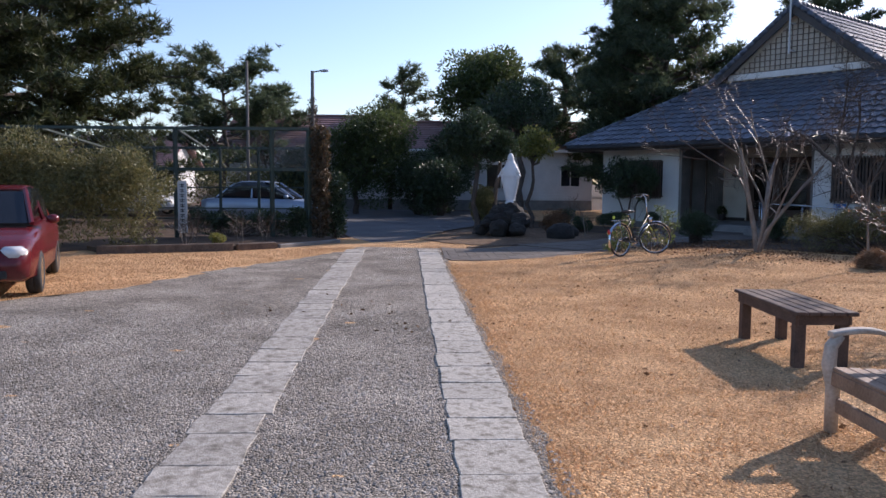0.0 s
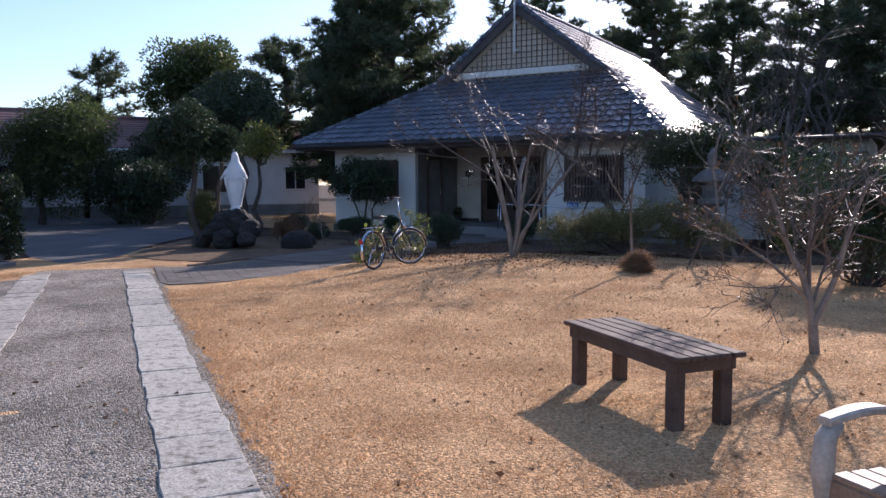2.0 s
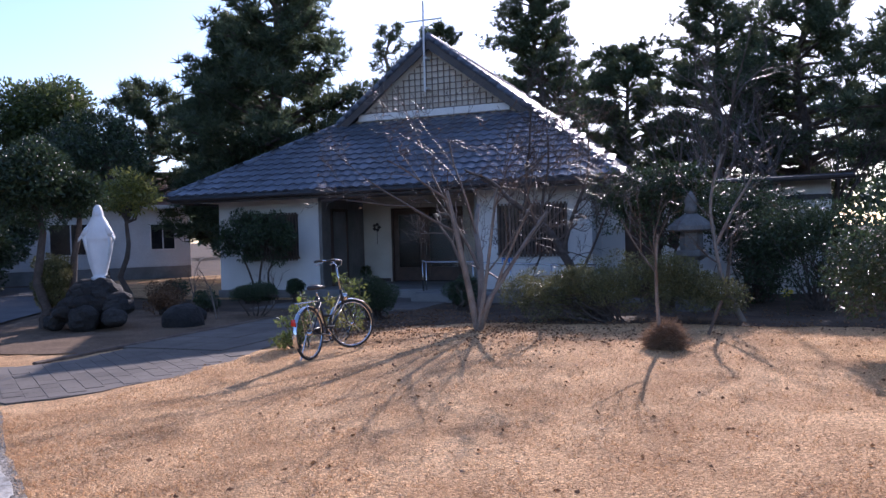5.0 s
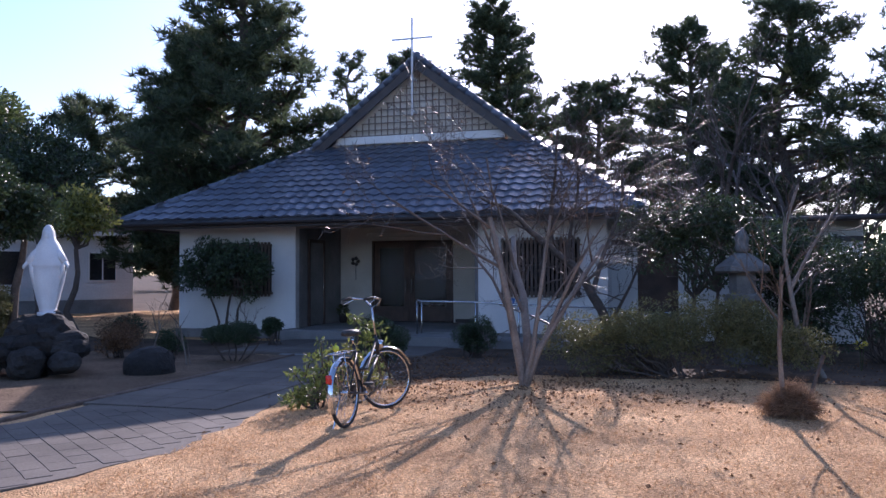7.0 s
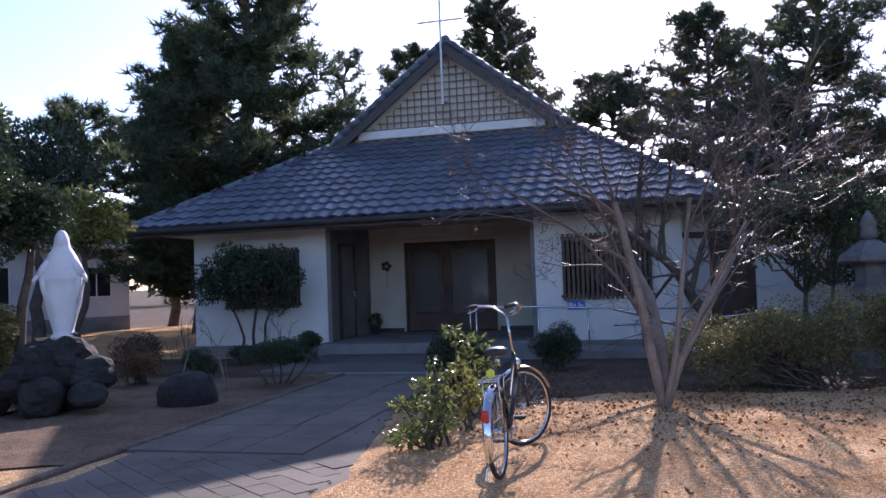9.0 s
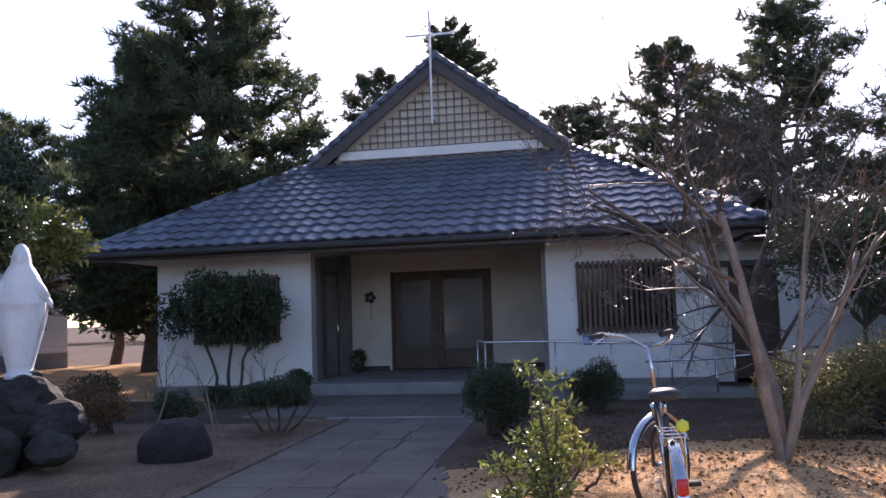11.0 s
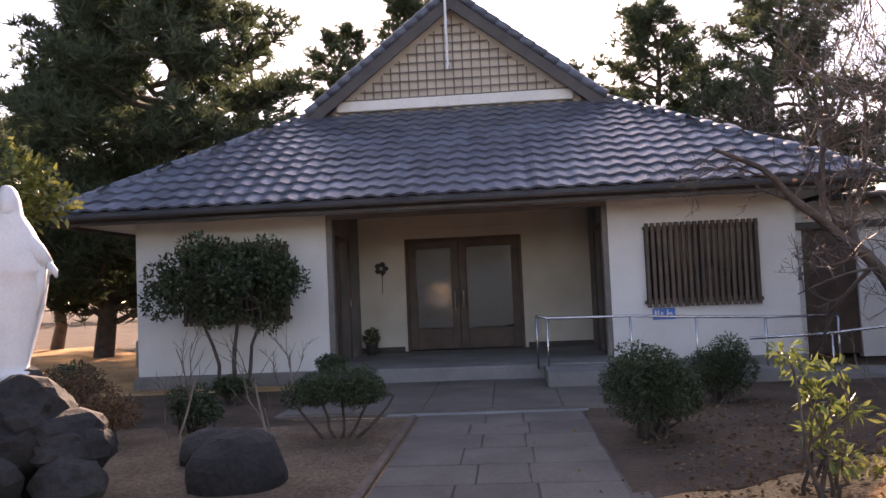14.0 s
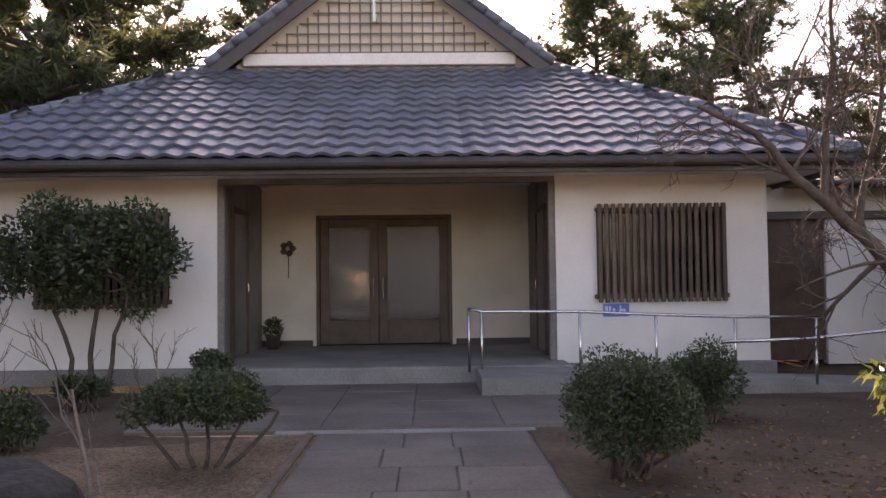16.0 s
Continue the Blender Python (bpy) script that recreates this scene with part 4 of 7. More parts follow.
part("top_rail", Shape().tube([(-10.99, 21.62, 0.98), (-10.93, 21.5, 0.98), (-10.84, 21.48, 0.955), (-9.64, 21.48, 0.94), (-8.7, 21.48, 0.89), (-7.7, 21.48, 0.85), (-6.67, 21.48, 0.835)], 0.02, 8), STEEL, rail, smooth=True)
for x, z in ((-10.84, 0.955), (-9.63, 0.94), (-8.69, 0.89), (-7.71, 0.85), (-6.7, 0.835)):
    part("post", Shape().tube([(x, 21.48, 0.02), (x, 21.48, z)], 0.017, 8).lathe([(0.045, 0.0), (0.045, 0.012), (0.02, 0.016)], (x, 21.48, 0.06 if x > -10 else 0.045), 10), STEEL, rail, smooth=True)
part("post", Shape().tube([(-10.99, 21.62, 0.2), (-10.99, 21.62, 0.98)], 0.017, 8), STEEL, rail, smooth=True)
rail2 = thing("ramp_handrail", (-7.0, 20.6, 0), "stainless steel tube handrail along the ramp's outer edge", "handrail")
part("top_rail", Shape().tube([(-8.2, 20.62, 0.615), (-7.2, 20.62, 0.64), (-6.2, 20.62, 0.73), (-5.5, 20.62, 0.8)], 0.02, 8), STEEL, rail2, smooth=True)
for x, z in ((-7.13, 0.64), (-5.6, 0.79)):
    part("post", Shape().tube([(x, 20.62, 0.02), (x, 20.62, z)], 0.017, 8), STEEL, rail2, smooth=True)

# ---- trees ----
pine((-19.9, 29.0, 0), 14.5, 4.6, 0.14, "tall dense black pine with level needle pads behind the church", 11, limbs=66, lean=(0.5, 0), spread="cone", twigs=13)
pine((-22.4, 30.5, 0), 10.5, 4.0, 0.1, "dark dense black pine beside the church", 12, limbs=66, twigs=13, width=0.055)
pine((-23.5, 48.0, 0), 14.8, 2.9, 0.45, "thin sparse pine with open level boughs behind the church", 13, limbs=24, twigs=8, needles=12)
pine((-15.6, 53.0, 0), 18.6, 5.2, 0.3, "tall pine rising behind the church ridge", 14, limbs=80, twigs=13, needles=15, width=0.05)
pine((-17.6, 40.6, 0), 12.2, 3.6, 0.25, "dark pine behind the church ridge", 28, limbs=40, twigs=10)
pine((-8.9, 45.0, 0), 11.2, 3.0, 0.12, "bushy pine behind the annexe", 15, limbs=60, spread="round", twigs=12, needles=15, width=0.05)
pine((-4.5, 44.0, 0), 13.6, 5.0, 0.2, "tall dense pine well behind the annexe", 16, limbs=64, twigs=12, needles=14, width=0.046)
pine((-0.8, 40.0, 0), 13.8, 5.2, 0.2, "tall dense pine with a pointed top behind the annexe", 17, limbs=64, twigs=12, needles=14, width=0.046)
pine((3.6, 35.0, 0), 13.0, 4.8, 0.24, "broad dark pine at the garden's edge", 18, limbs=50, twigs=11, needles=14, width=0.046)
pine((7.4, 27.0, 0), 12.0, 4.4, 0.24, "broad dark pine at the garden's edge", 19, limbs=44, twigs=10, needles=14)
pine((5.2, 19.5, 0), 9.5, 3.8, 0.22, "dark pine over the lawn's far side", 20, limbs=46, twigs=10)
pine((1.6, 26.5, 0), 9.8, 3.4, 0.26, "dense dark pine beyond the lawn", 29, limbs=34, twigs=9)
pine((-31.0, 6.8, 0), 10.8, 5.2, 0.1, "huge spreading black pine behind the netting", 21, limbs=74, spread="flat", material=PINE_WARM, twigs=13)
pine((-28.0, 1.2, 0), 11.0, 5.0, 0.14, "huge spreading black pine behind the hedge", 22, limbs=66, spread="flat", material=PINE_WARM, twigs=12)
pine((-38.5, 17.2, 0), 7.8, 3.8, 0.35, "flat-topped black pine with open layers", 23, limbs=26, spread="flat", twigs=11)
pine((-41.5, 21.5, 0), 6.6, 2.6, 0.4, "small leaning pine far behind the yard", 24, limbs=16, spread="flat", twigs=9)
pine((-29.0, 33.0, 0), 9.0, 2.5, 0.3, "round-topped pine above the neighbouring roof", 25, limbs=30, spread="round", twigs=11)
pine((-26.4, 35.0, 0), 8.0, 2.6, 0.2, "pine above the neighbouring roof", 26, limbs=30, spread="round", twigs=11)
pine((-38.0, 28.5, 0), 8.0, 2.2, 0.4, "small pine over the neighbouring house", 27, limbs=20, spread="flat", twigs=9)

rng = np.random.default_rng(5)
broadleaf("broadleaf_tree", (-33.4, 30.9, 0), lumpy((-33.4, 30.9, 6.4), (3.3, 3.3, 2.9), 40, 1.25, rng), 21000, 0.24, LEAF_GREEN,
          "tall round-headed evergreen oak behind the house", "tree", 31, trunks=((-33.4, 30.9, (-33.3, 30.9, 4.6), 0.28),))
broadleaf("broadleaf_tree", (-30.2, 20.8, 0), lumpy((-30.2, 20.8, 2.9), (2.2, 2.2, 2.4), 44, 0.95, rng, -0.95), 24000, 0.15, LEAF_GREEN,
          "dense rounded evergreen tree at the yard's edge", "tree", 32, trunks=((-30.6, 20.2, (-30.6, 20.2, 1.6), 0.16),))
for i, (x, y, r, h) in enumerate(((-28.4, 22.2, 1.7, 3.0), (-26.6, 22.2, 1.4, 2.4), (-32.6, 18.4, 1.4, 3.2), (-29.2, 24.6, 1.9, 4.2))):
    broadleaf("evergreen_shrub", (x, y, 0), lumpy((x, y, h * 0.5), (r * 0.8, r * 0.8, h * 0.42), 26, 0.6, rng, -0.9), 10000, 0.14, LEAF_DARK,
              "tall dark evergreen shrub before the neighbouring house", "shrub", 130 + i, group="shrubs before the house")
broadleaf("topiary_tree", (-16.12, 14.86, 0), lumpy((-16.3, 14.8, 2.75), (0.66, 0.62, 0.75), 36, 0.42, rng, -0.8) + lumpy((-15.75, 15.5, 2.45), (0.36, 0.36, 0.5), 14, 0.3, rng), 30000, 0.085, LEAF_DARK,
          "clipped dark conifer with a dense rounded head", "tree", 35, trunks=((-16.12, 14.86, (-16.2, 14.9, 2.3), 0.1), (-15.95, 15.5, (-15.8, 15.55, 2.2), 0.085)), shell=0.65)
broadleaf("conifer_shrub", (-16.25, 15.25, 0), lumpy((-16.25, 15.25, 0.8), (0.34, 0.34, 0.62), 26, 0.22, rng, -0.95), 16000, 0.05, LEAF_OLIVE,
          "small clipped ovoid conifer at the topiary's foot", "shrub", 36, shell=0.7)
broadleaf("yellow_leaved_tree", (-17.2, 18.3, 0), lumpy((-17.2, 18.4, 2.7), (0.6, 0.6, 0.65), 16, 0.32, rng), 2600, 0.12, LEAF_YELLOW,
          "small tree with yellow-green leaves behind the statue", "tree", 37, trunks=((-17.2, 18.3, (-17.2, 18.35, 2.1), 0.08),))
broadleaf("camphor_tree", (-21.5, 22.0, 0), lumpy((-21.5, 22.0, 4.1), (1.7, 1.7, 1.5), 24, 0.7, rng), 9000, 0.13, LEAF_DARK,
          "dark evergreen tree between statue and house", "tree", 38, trunks=((-21.5, 22.0, (-21.4, 22.0, 3.2), 0.16),))
broadleaf("camellia", (-15.55, 21.3, 0), lumpy((-15.6, 21.3, 1.62), (1.36, 0.5, 0.8), 40, 0.27, rng, -0.75), 11500, 0.085, LEAF_DARK,
          "dark glossy camellia before the slatted window", "shrub", 39, trunks=((-15.65, 21.3, (-16.0, 21.35, 1.3), 0.035), (-15.5, 21.3, (-15.5, 21.35, 1.4), 0.04), (-15.4, 21.3, (-15.1, 21.35, 1.3), 0.035)), shell=0.35)
broadleaf("clipped_azalea", (-13.15, 17.55, 0), lumpy((-13.1, 17.55, 0.5), (0.56, 0.46, 0.12), 40, 0.15, rng), 18000, 0.035, LEAF_DARK,
          "low clipped azalea with bare twisted stems", "shrub", 40, trunks=tuple((-13.12 + 0.05 * i, 17.55, (-13.1 + 0.26 * i, 17.55 + 0.14 * (i % 2), 0.42), 0.02) for i in (-2, -1, 0, 1, 2)))
broadleaf("round_shrub", (-10.15, 17.05, 0), lumpy((-10.15, 17.05, 0.42), (0.42, 0.42, 0.38), 30, 0.2, rng), 15000, 0.035, LEAF_DARK, "clipped round dark green shrub beside the path", "shrub", 41, shell=0.7)
broadleaf("round_shrub", (-9.0, 18.9, 0), lumpy((-9.0, 18.9, 0.36), (0.36, 0.36, 0.33), 26, 0.18, rng), 10000, 0.035, LEAF_DARK, "clipped round dark green shrub below the ramp", "shrub", 42, shell=0.7)
broadleaf("round_shrub", (-13.75, 20.2, 0), lumpy((-13.75, 20.2, 0.42), (0.24, 0.24, 0.2), 14, 0.13, rng), 3000, 0.05, LEAF_DARK, "small dark shrub beside the porch", "shrub", 43)
azalea_lumps = [q for i in range(7) for q in lumpy((-6.85 + 0.46 * i, 16.55 + 0.07 * i + 0.15 * (i % 2), 0.44 + 0.24 * math.sin(math.pi * (i + 0.5) / 7)), (0.5, 0.5, 0.36 + 0.2 * math.sin(math.pi * (i + 0.5) / 7)), 13, 0.27, rng, -0.95)]
broadleaf("azalea_hedge", (-5.6, 16.7, 0.05), azalea_lumps, 36000, 0.045, LEAF_OLIVE, "wide mounded azalea hedge with glinting leaves", "shrub", 44)
broadleaf("evergreen_shrub", (-3.4, 20.9, 0.0), lumpy((-3.4, 20.9, 1.3), (1.0, 0.8, 1.1), 26, 0.42, rng, -0.95), 12000, 0.08, LEAF_DARK, "dark evergreen shrub filling the annexe corner", "shrub", 54)
# added dark leaves stand for the deep shade behind the raised bed
broadleaf("shade_hedge", (-18.2, 8.1, 0.0), [q for i in range(6) for q in lumpy((-18.9 + 0.34 * i, 7.5 + 0.42 * i, 0.42), (0.3, 0.3, 0.35), 7, 0.22, rng, -0.95)], 12000, 0.06, LEAF_DARK, "low dark hedge added under the netting to stand for shade", "hedge", 55)
broadleaf("evergreen_shrub", (-5.1, 19.85, 0.02), lumpy((-5.2, 19.8, 2.1), (1.5, 0.7, 0.75), 40, 0.38, rng, -0.9), 11000, 0.08, LEAF_DARK,
          "tall dark glossy evergreen shrub before the annexe", "shrub", 45, trunks=((-5.2, 19.85, (-5.2, 19.8, 1.1), 0.06), (-4.9, 19.85, (-4.8, 19.8, 1.2), 0.05)))
broadleaf("evergreen_shrub", (-2.2, 19.4, 0.0), lumpy((-2.2, 19.6, 1.1), (1.3, 0.9, 1.0), 32, 0.42, rng, -0.9), 12000, 0.07, LEAF_DARK, "dark evergreen shrub at the lawn's far edge", "shrub", 46)
broadleaf("evergreen_shrub", (0.8, 17.5, 0.0), lumpy((0.8, 17.5, 1.7), (1.6, 1.3, 1.5), 44, 0.55, rng, -0.9), 24000, 0.075, LEAF_DARK, "large dark evergreen shrub at the lawn's far edge", "shrub", 47)
broadleaf("evergreen_shrub", (-1.2, 13.9, 0.0), lumpy((-1.2, 13.9, 0.95), (1.5, 1.1, 0.95), 44, 0.42, rng, -0.9), 26000, 0.065, LEAF_DARK, "large dark evergreen shrub on the lawn", "shrub", 48)
broadleaf("evergreen_shrub", (-3.1, 22.4, 0.0), lumpy((-3.1, 22.4, 1.5), (1.2, 0.8, 1.2), 26, 0.45, rng), 9000, 0.08, LEAF_DARK, "dark evergreen shrub against the annexe", "shrub", 49)
broadleaf("rhododendron", (-9.52, 13.2, 0.04), [(-9.76, 13.15, 0.16, 0.17, 0.17, 0.1), (-9.6, 13.15, 0.2, 0.17, 0.17, 0.11), (-9.42, 13.2, 0.26, 0.15, 0.15, 0.1), (-9.58, 13.25, 0.42, 0.13, 0.13, 0.08), (-9.4, 13.22, 0.48, 0.12, 0.12, 0.08), (-9.78, 13.2, 0.42, 0.1, 0.1, 0.06),
          (-9.5, 13.3, 0.62, 0.1, 0.1, 0.06), (-9.38, 13.3, 0.7, 0.08, 0.08, 0.05), (-9.64, 13.3, 0.58, 0.08, 0.08, 0.05), (-9.5, 13.28, 0.8, 0.06, 0.06, 0.04)],
          950, 0.07, LEAF_BRIGHT, "bushy glossy-leaved rhododendron beside the bicycle", "shrub", 50, shell=0.2, narrow=0.4)
broadleaf("rhododendron", (-9.3, 13.95, 0.05), [(-9.42, 13.95, 0.66, 0.09, 0.09, 0.06), (-9.28, 13.9, 0.5, 0.1, 0.1, 0.06), (-9.5, 13.95, 0.45, 0.1, 0.1, 0.06), (-9.2, 14.0, 0.34, 0.11, 0.11, 0.06), (-9.38, 13.9, 0.3, 0.12, 0.12, 0.07), (-9.02, 14.02, 0.28, 0.1, 0.1, 0.06)],
          380, 0.08, LEAF_YELLOW, "low sunlit rhododendron with yellow-green leaf rosettes", "shrub", 59, shell=0.15, narrow=0.34)
broadleaf("rhododendron", (-9.48, 14.83, 0.03), [(-9.72, 14.80, 0.98, 0.09, 0.09, 0.06), (-9.58, 14.88, 0.86, 0.1, 0.1, 0.06), (-9.36, 14.86, 0.84, 0.09, 0.09, 0.06), (-9.52, 14.83, 0.68, 0.11, 0.11, 0.07), (-9.32, 14.88, 0.6, 0.1, 0.1, 0.06), (-9.48, 14.88, 0.46, 0.11, 0.11, 0.07), (-9.41, 14.78, 0.3, 0.1, 0.1, 0.06)],
          330, 0.09, LEAF_BRIGHT, "tall thin rhododendron with glinting leaf rosettes", "shrub", 51, shell=0.1, narrow=0.34)
hedge_lumps = [q for i in range(8) for q in lumpy((-19.8 + 0.5 * i, 0.8 + 0.6 * i, 1.4 - 0.04 * i), (0.7, 0.7, 1.7 - 0.07 * i), 16, 0.42, rng, -0.9)]
broadleaf("hedge", (-17.8, 3.2, 0), hedge_lumps, 70000, 0.09, LEAF_OLIVE, "tall loose olive-green hedge beside the parked car", "hedge", 52, narrow=0.3)
far_lumps = [q for i in range(9) for q in lumpy((-43.0 + 1.4 * i, 4.5 + 1.7 * i, 1.2), (1.0, 1.0, 1.0), 8, 0.7, rng, -0.95)]
broadleaf("hedge", (-38.0, 11.0, 0), far_lumps, 16000, 0.16, LEAF_OLIVE, "long clipped hedge behind the parked cars", "hedge", 53)
for i, (x, y, r) in enumerate(((-15.6, 17.6, 0.34), (-14.9, 18.2, 0.3), (-16.6, 19.0, 0.42), (-17.6, 20.4, 0.4), (-15.2, 20.3, 0.25))):
    broadleaf("garden_shrub", (x, y, 0), lumpy((x, y, r * 0.9), (r, r, r * 0.6), 14, r * 0.45, rng), 2600, 0.05, LEAF_BROWN if i in (0, 2) else LEAF_DARK, "low dark garden shrub beside the path", "shrub", 60 + i, group="garden shrubs")
broadleaf("ivy", (-16.75, 10.0, 0), [(-16.75, 10.0, 0.3 + 0.27 * i, 0.2 + 0.06 * (i % 3), 0.2 + 0.05 * (i % 2), 0.24) for i in range(10)], 4200, 0.085, IVY, "reddish ivy climbing a fence post", "ivy", 66, shell=0.3, narrow=0.8)
broadleaf("ivy", (-17.0, 10.6, 0), [(-17.0, 10.6, 0.3 + 0.25 * i, 0.32, 0.32, 0.25) for i in range(6)], 3000, 0.07, LEAF_DARK, "dark ivy heaped against the fence", "ivy", 67, shell=0.3, narrow=0.8)

CZ = gh(-7.45, 15.15)
bare_tree("crape_myrtle", (-7.45, 15.15, CZ), [((-0.2, -0.02, 1), 2.3, 0.062), ((0.0, 0.06, 1), 2.6, 0.066), ((0.2, 0.03, 1), 2.3, 0.045), ((-0.08, -0.14, 1), 2.3, 0.036), ((0.1, 0.15, 1), 2.2, 0.03)],
          "leafless crape myrtle with several pale smooth trunks", 71, depth=6, spread=0.75, split=2, thin=0.48, buds=150, fork_from=0.32, lift=0.22)
bare_tree("young_tree", (-4.5, 13.6, gh(-4.5, 13.6)), [((0.05, 0.03, 1), 1.5, 0.028)], "slim leafless young tree wrapped in straw at its foot", 72, depth=4, split=2, spread=0.5)
bare_tree("leaning_tree", (-3.54, 17.09, gh(-3.54, 17.09)), [], "leaning leafless garden tree with a curved trunk and glinting twigs", 73, depth=5, split=2, spread=0.6, buds=80, lift=0.3,
          lines=(([(-3.54, 17.09, 0.0), (-3.72, 17.1, 0.35), (-3.9, 17.1, 0.8), (-4.0, 17.12, 1.4), (-4.05, 17.15, 2.1), (-3.85, 17.2, 2.8)], 0.05, 0.018, 9, 0.8), ([(-3.98, 17.12, 1.3), (-3.7, 17.1, 1.9), (-3.35, 17.05, 2.5)], 0.028, 0.012, 6, 0.7)))
bare_tree("spreading_tree", (-1.42, 8.65, 0), [], "low leafless tree with one forked trunk and spreading fine twigs", 74, depth=5, split=3, spread=0.8, lift=0.25, fork_from=0.3, buds=250,
          lines=(([(-1.42, 8.65, -0.05), (-1.46, 8.66, 0.3), (-1.52, 8.66, 0.62), (-1.68, 8.62, 1.0), (-1.85, 8.6, 1.5)], 0.05, 0.016, 7, 0.75), ([(-1.45, 8.66, 0.28), (-1.3, 8.75, 0.65), (-1.2, 8.8, 1.1), (-1.05, 8.85, 1.6)], 0.034, 0.012, 7, 0.75),
                 ([(-1.5, 8.66, 0.55), (-1.52, 8.85, 0.95), (-1.48, 8.95, 1.5)], 0.026, 0.012, 5, 0.7), ([(-1.48, 8.66, 0.45), (-1.7, 8.45, 0.75), (-2.0, 8.3, 1.0)], 0.022, 0.009, 5, 0.6)))
bare_tree("crooked_tree", (-6.55, 19.2, 0.05), [], "crooked dark garden tree leaning towards the church corner", 75, depth=5, split=3, spread=0.75, bark=BARK, lift=0.3,
          lines=(([(-6.55, 19.2, -0.02), (-6.68, 19.2, 0.6), (-7.08, 19.2, 1.42), (-7.49, 19.2, 1.85), (-8.02, 19.15, 2.31), (-8.4, 19.1, 2.68), (-8.95, 19.05, 2.95)], 0.105, 0.022, 9, 0.75),
                 ([(-7.72, 19.18, 2.05), (-7.68, 19.2, 2.6), (-7.6, 19.2, 3.3), (-7.55, 19.25, 4.1)], 0.045, 0.016, 10, 0.8), ([(-7.4, 19.2, 1.75), (-7.32, 19.15, 2.3), (-7.18, 19.1, 3.0), (-7.2, 19.1, 3.7)], 0.04, 0.014, 10, 0.8),
                 ([(-6.95, 19.2, 1.2), (-6.75, 19.25, 1.9), (-6.45, 19.3, 2.7), (-6.4, 19.3, 3.5)], 0.05, 0.016, 10, 0.85), ([(-7.12, 19.15, 1.48), (-7.6, 19.0, 1.42), (-8.15, 18.9, 1.22)], 0.022, 0.006, 6, 0.45),
                 ([(-6.6, 19.2, 0.75), (-6.3, 19.0, 1.3), (-5.95, 18.9, 2.1)], 0.035, 0.012, 7, 0.75)))
bare_tree("bare_tree", (-4.6, 28.5, 0), [((0.1, 0, 1), 4.0, 0.16), ((-0.25, 0.1, 1), 3.4, 0.1)], "tall leafless tree behind the annexe", 76, depth=5, split=3, spread=0.6)
bare_tree("bare_tree", (-1.9, 26.2, 0), [((0.05, 0, 1), 3.6, 0.14), ((0.3, 0.1, 1), 3.0, 0.09)], "tall leafless tree with dark forking limbs", 77, depth=5, split=3, spread=0.6, bark=BARK)
bare_tree("bare_tree", (-36.0, 19.0, 0), [((0.1, 0, 1), 2.6, 0.14), ((-0.3, 0.1, 1), 2.2, 0.1)], "gnarled leafless tree behind the yard", 78, depth=4, split=3, spread=0.8, bark=BARK)
bare_tree("bare_tree", (-32.5, 19.0, 0), [((0.1, 0, 1), 2.4, 0.09)], "twiggy leafless tree beside a pole", 79, depth=5, split=3, spread=0.6, bark=BARK)
for i, (x, y) in enumerate(((-16.3, 5.5), (-16.0, 6.1), (-16.0, 7.4), (-16.6, 6.6), (-16.1, 8.1))):
    bare_tree("rose_bush", (x, y, 0.1), [((0.3, 0.1, 1), 0.5, 0.012), ((-0.3, 0.1, 1), 0.45, 0.01), ((0, -0.3, 1), 0.4, 0.01)], "leafless rose bush in the raised bed", 80 + i, depth=3, split=3, spread=0.7, group="rose bushes", category="shrub")
for i, (x, y) in enumerate(((-14.75, 17.35), (-14.3, 20.0), (-13.6, 16.9))):
    bare_tree("garden_sapling", (x, y, 0.0), [((0.05, 0.05, 1), 0.75, 0.016), ((-0.2, 0, 1), 0.5, 0.008)], "thin leafless garden sapling beside the path", 90 + i, depth=3, split=2, spread=0.5, group="saplings")

# far woods that close the view
rng = np.random.default_rng(9)
pts, ways = [], []
for i in range(150):
    a = 2 * math.pi * i / 150
    r = rng.uniform(58, 78)
    x, y, h = -12 + r * math.cos(a), 18 + r * math.sin(a), rng.uniform(3.5, 7.5)
    p, w = crown_points(lumpy((x, y, h * 0.55), (3.0, 3.0, h * 0.42), 10, 1.5, rng), 330, rng, 0.5)
    pts.append(p)
    ways.append(w)
p, w = np.concatenate(pts), np.concatenate(ways)
p[:, 2] = np.maximum(p[:, 2], 0.1)
v, f = leaves(p, unit(w + rng.normal(size=w.shape) * 0.7), 0.75, 0.42, rng)
solo("far_woods", cloud("far_woods", v, f, LEAF_DARK), None, "belt of dark evergreen woods round the grounds", "woods", kind="stuff")

# ---- table and bench ----
def rail_between(shape, a, b, wide, high, bevel=0.006):
    """A squared board from a to b (its middle line)."""
    a, b = Vector(a), Vector(b)
    way = b - a
    turn = math.atan2(way.y, way.x)
    tilt = math.atan2(way.z, math.hypot(way.x, way.y))
    m = Matrix.Translation(a) @ Matrix.Rotation(turn, 4, "Z") @ Matrix.Rotation(-tilt, 4, "Y")
    return shape.box(0, way.length, -wide / 2, wide / 2, -high / 2, high / 2, bevel, m)


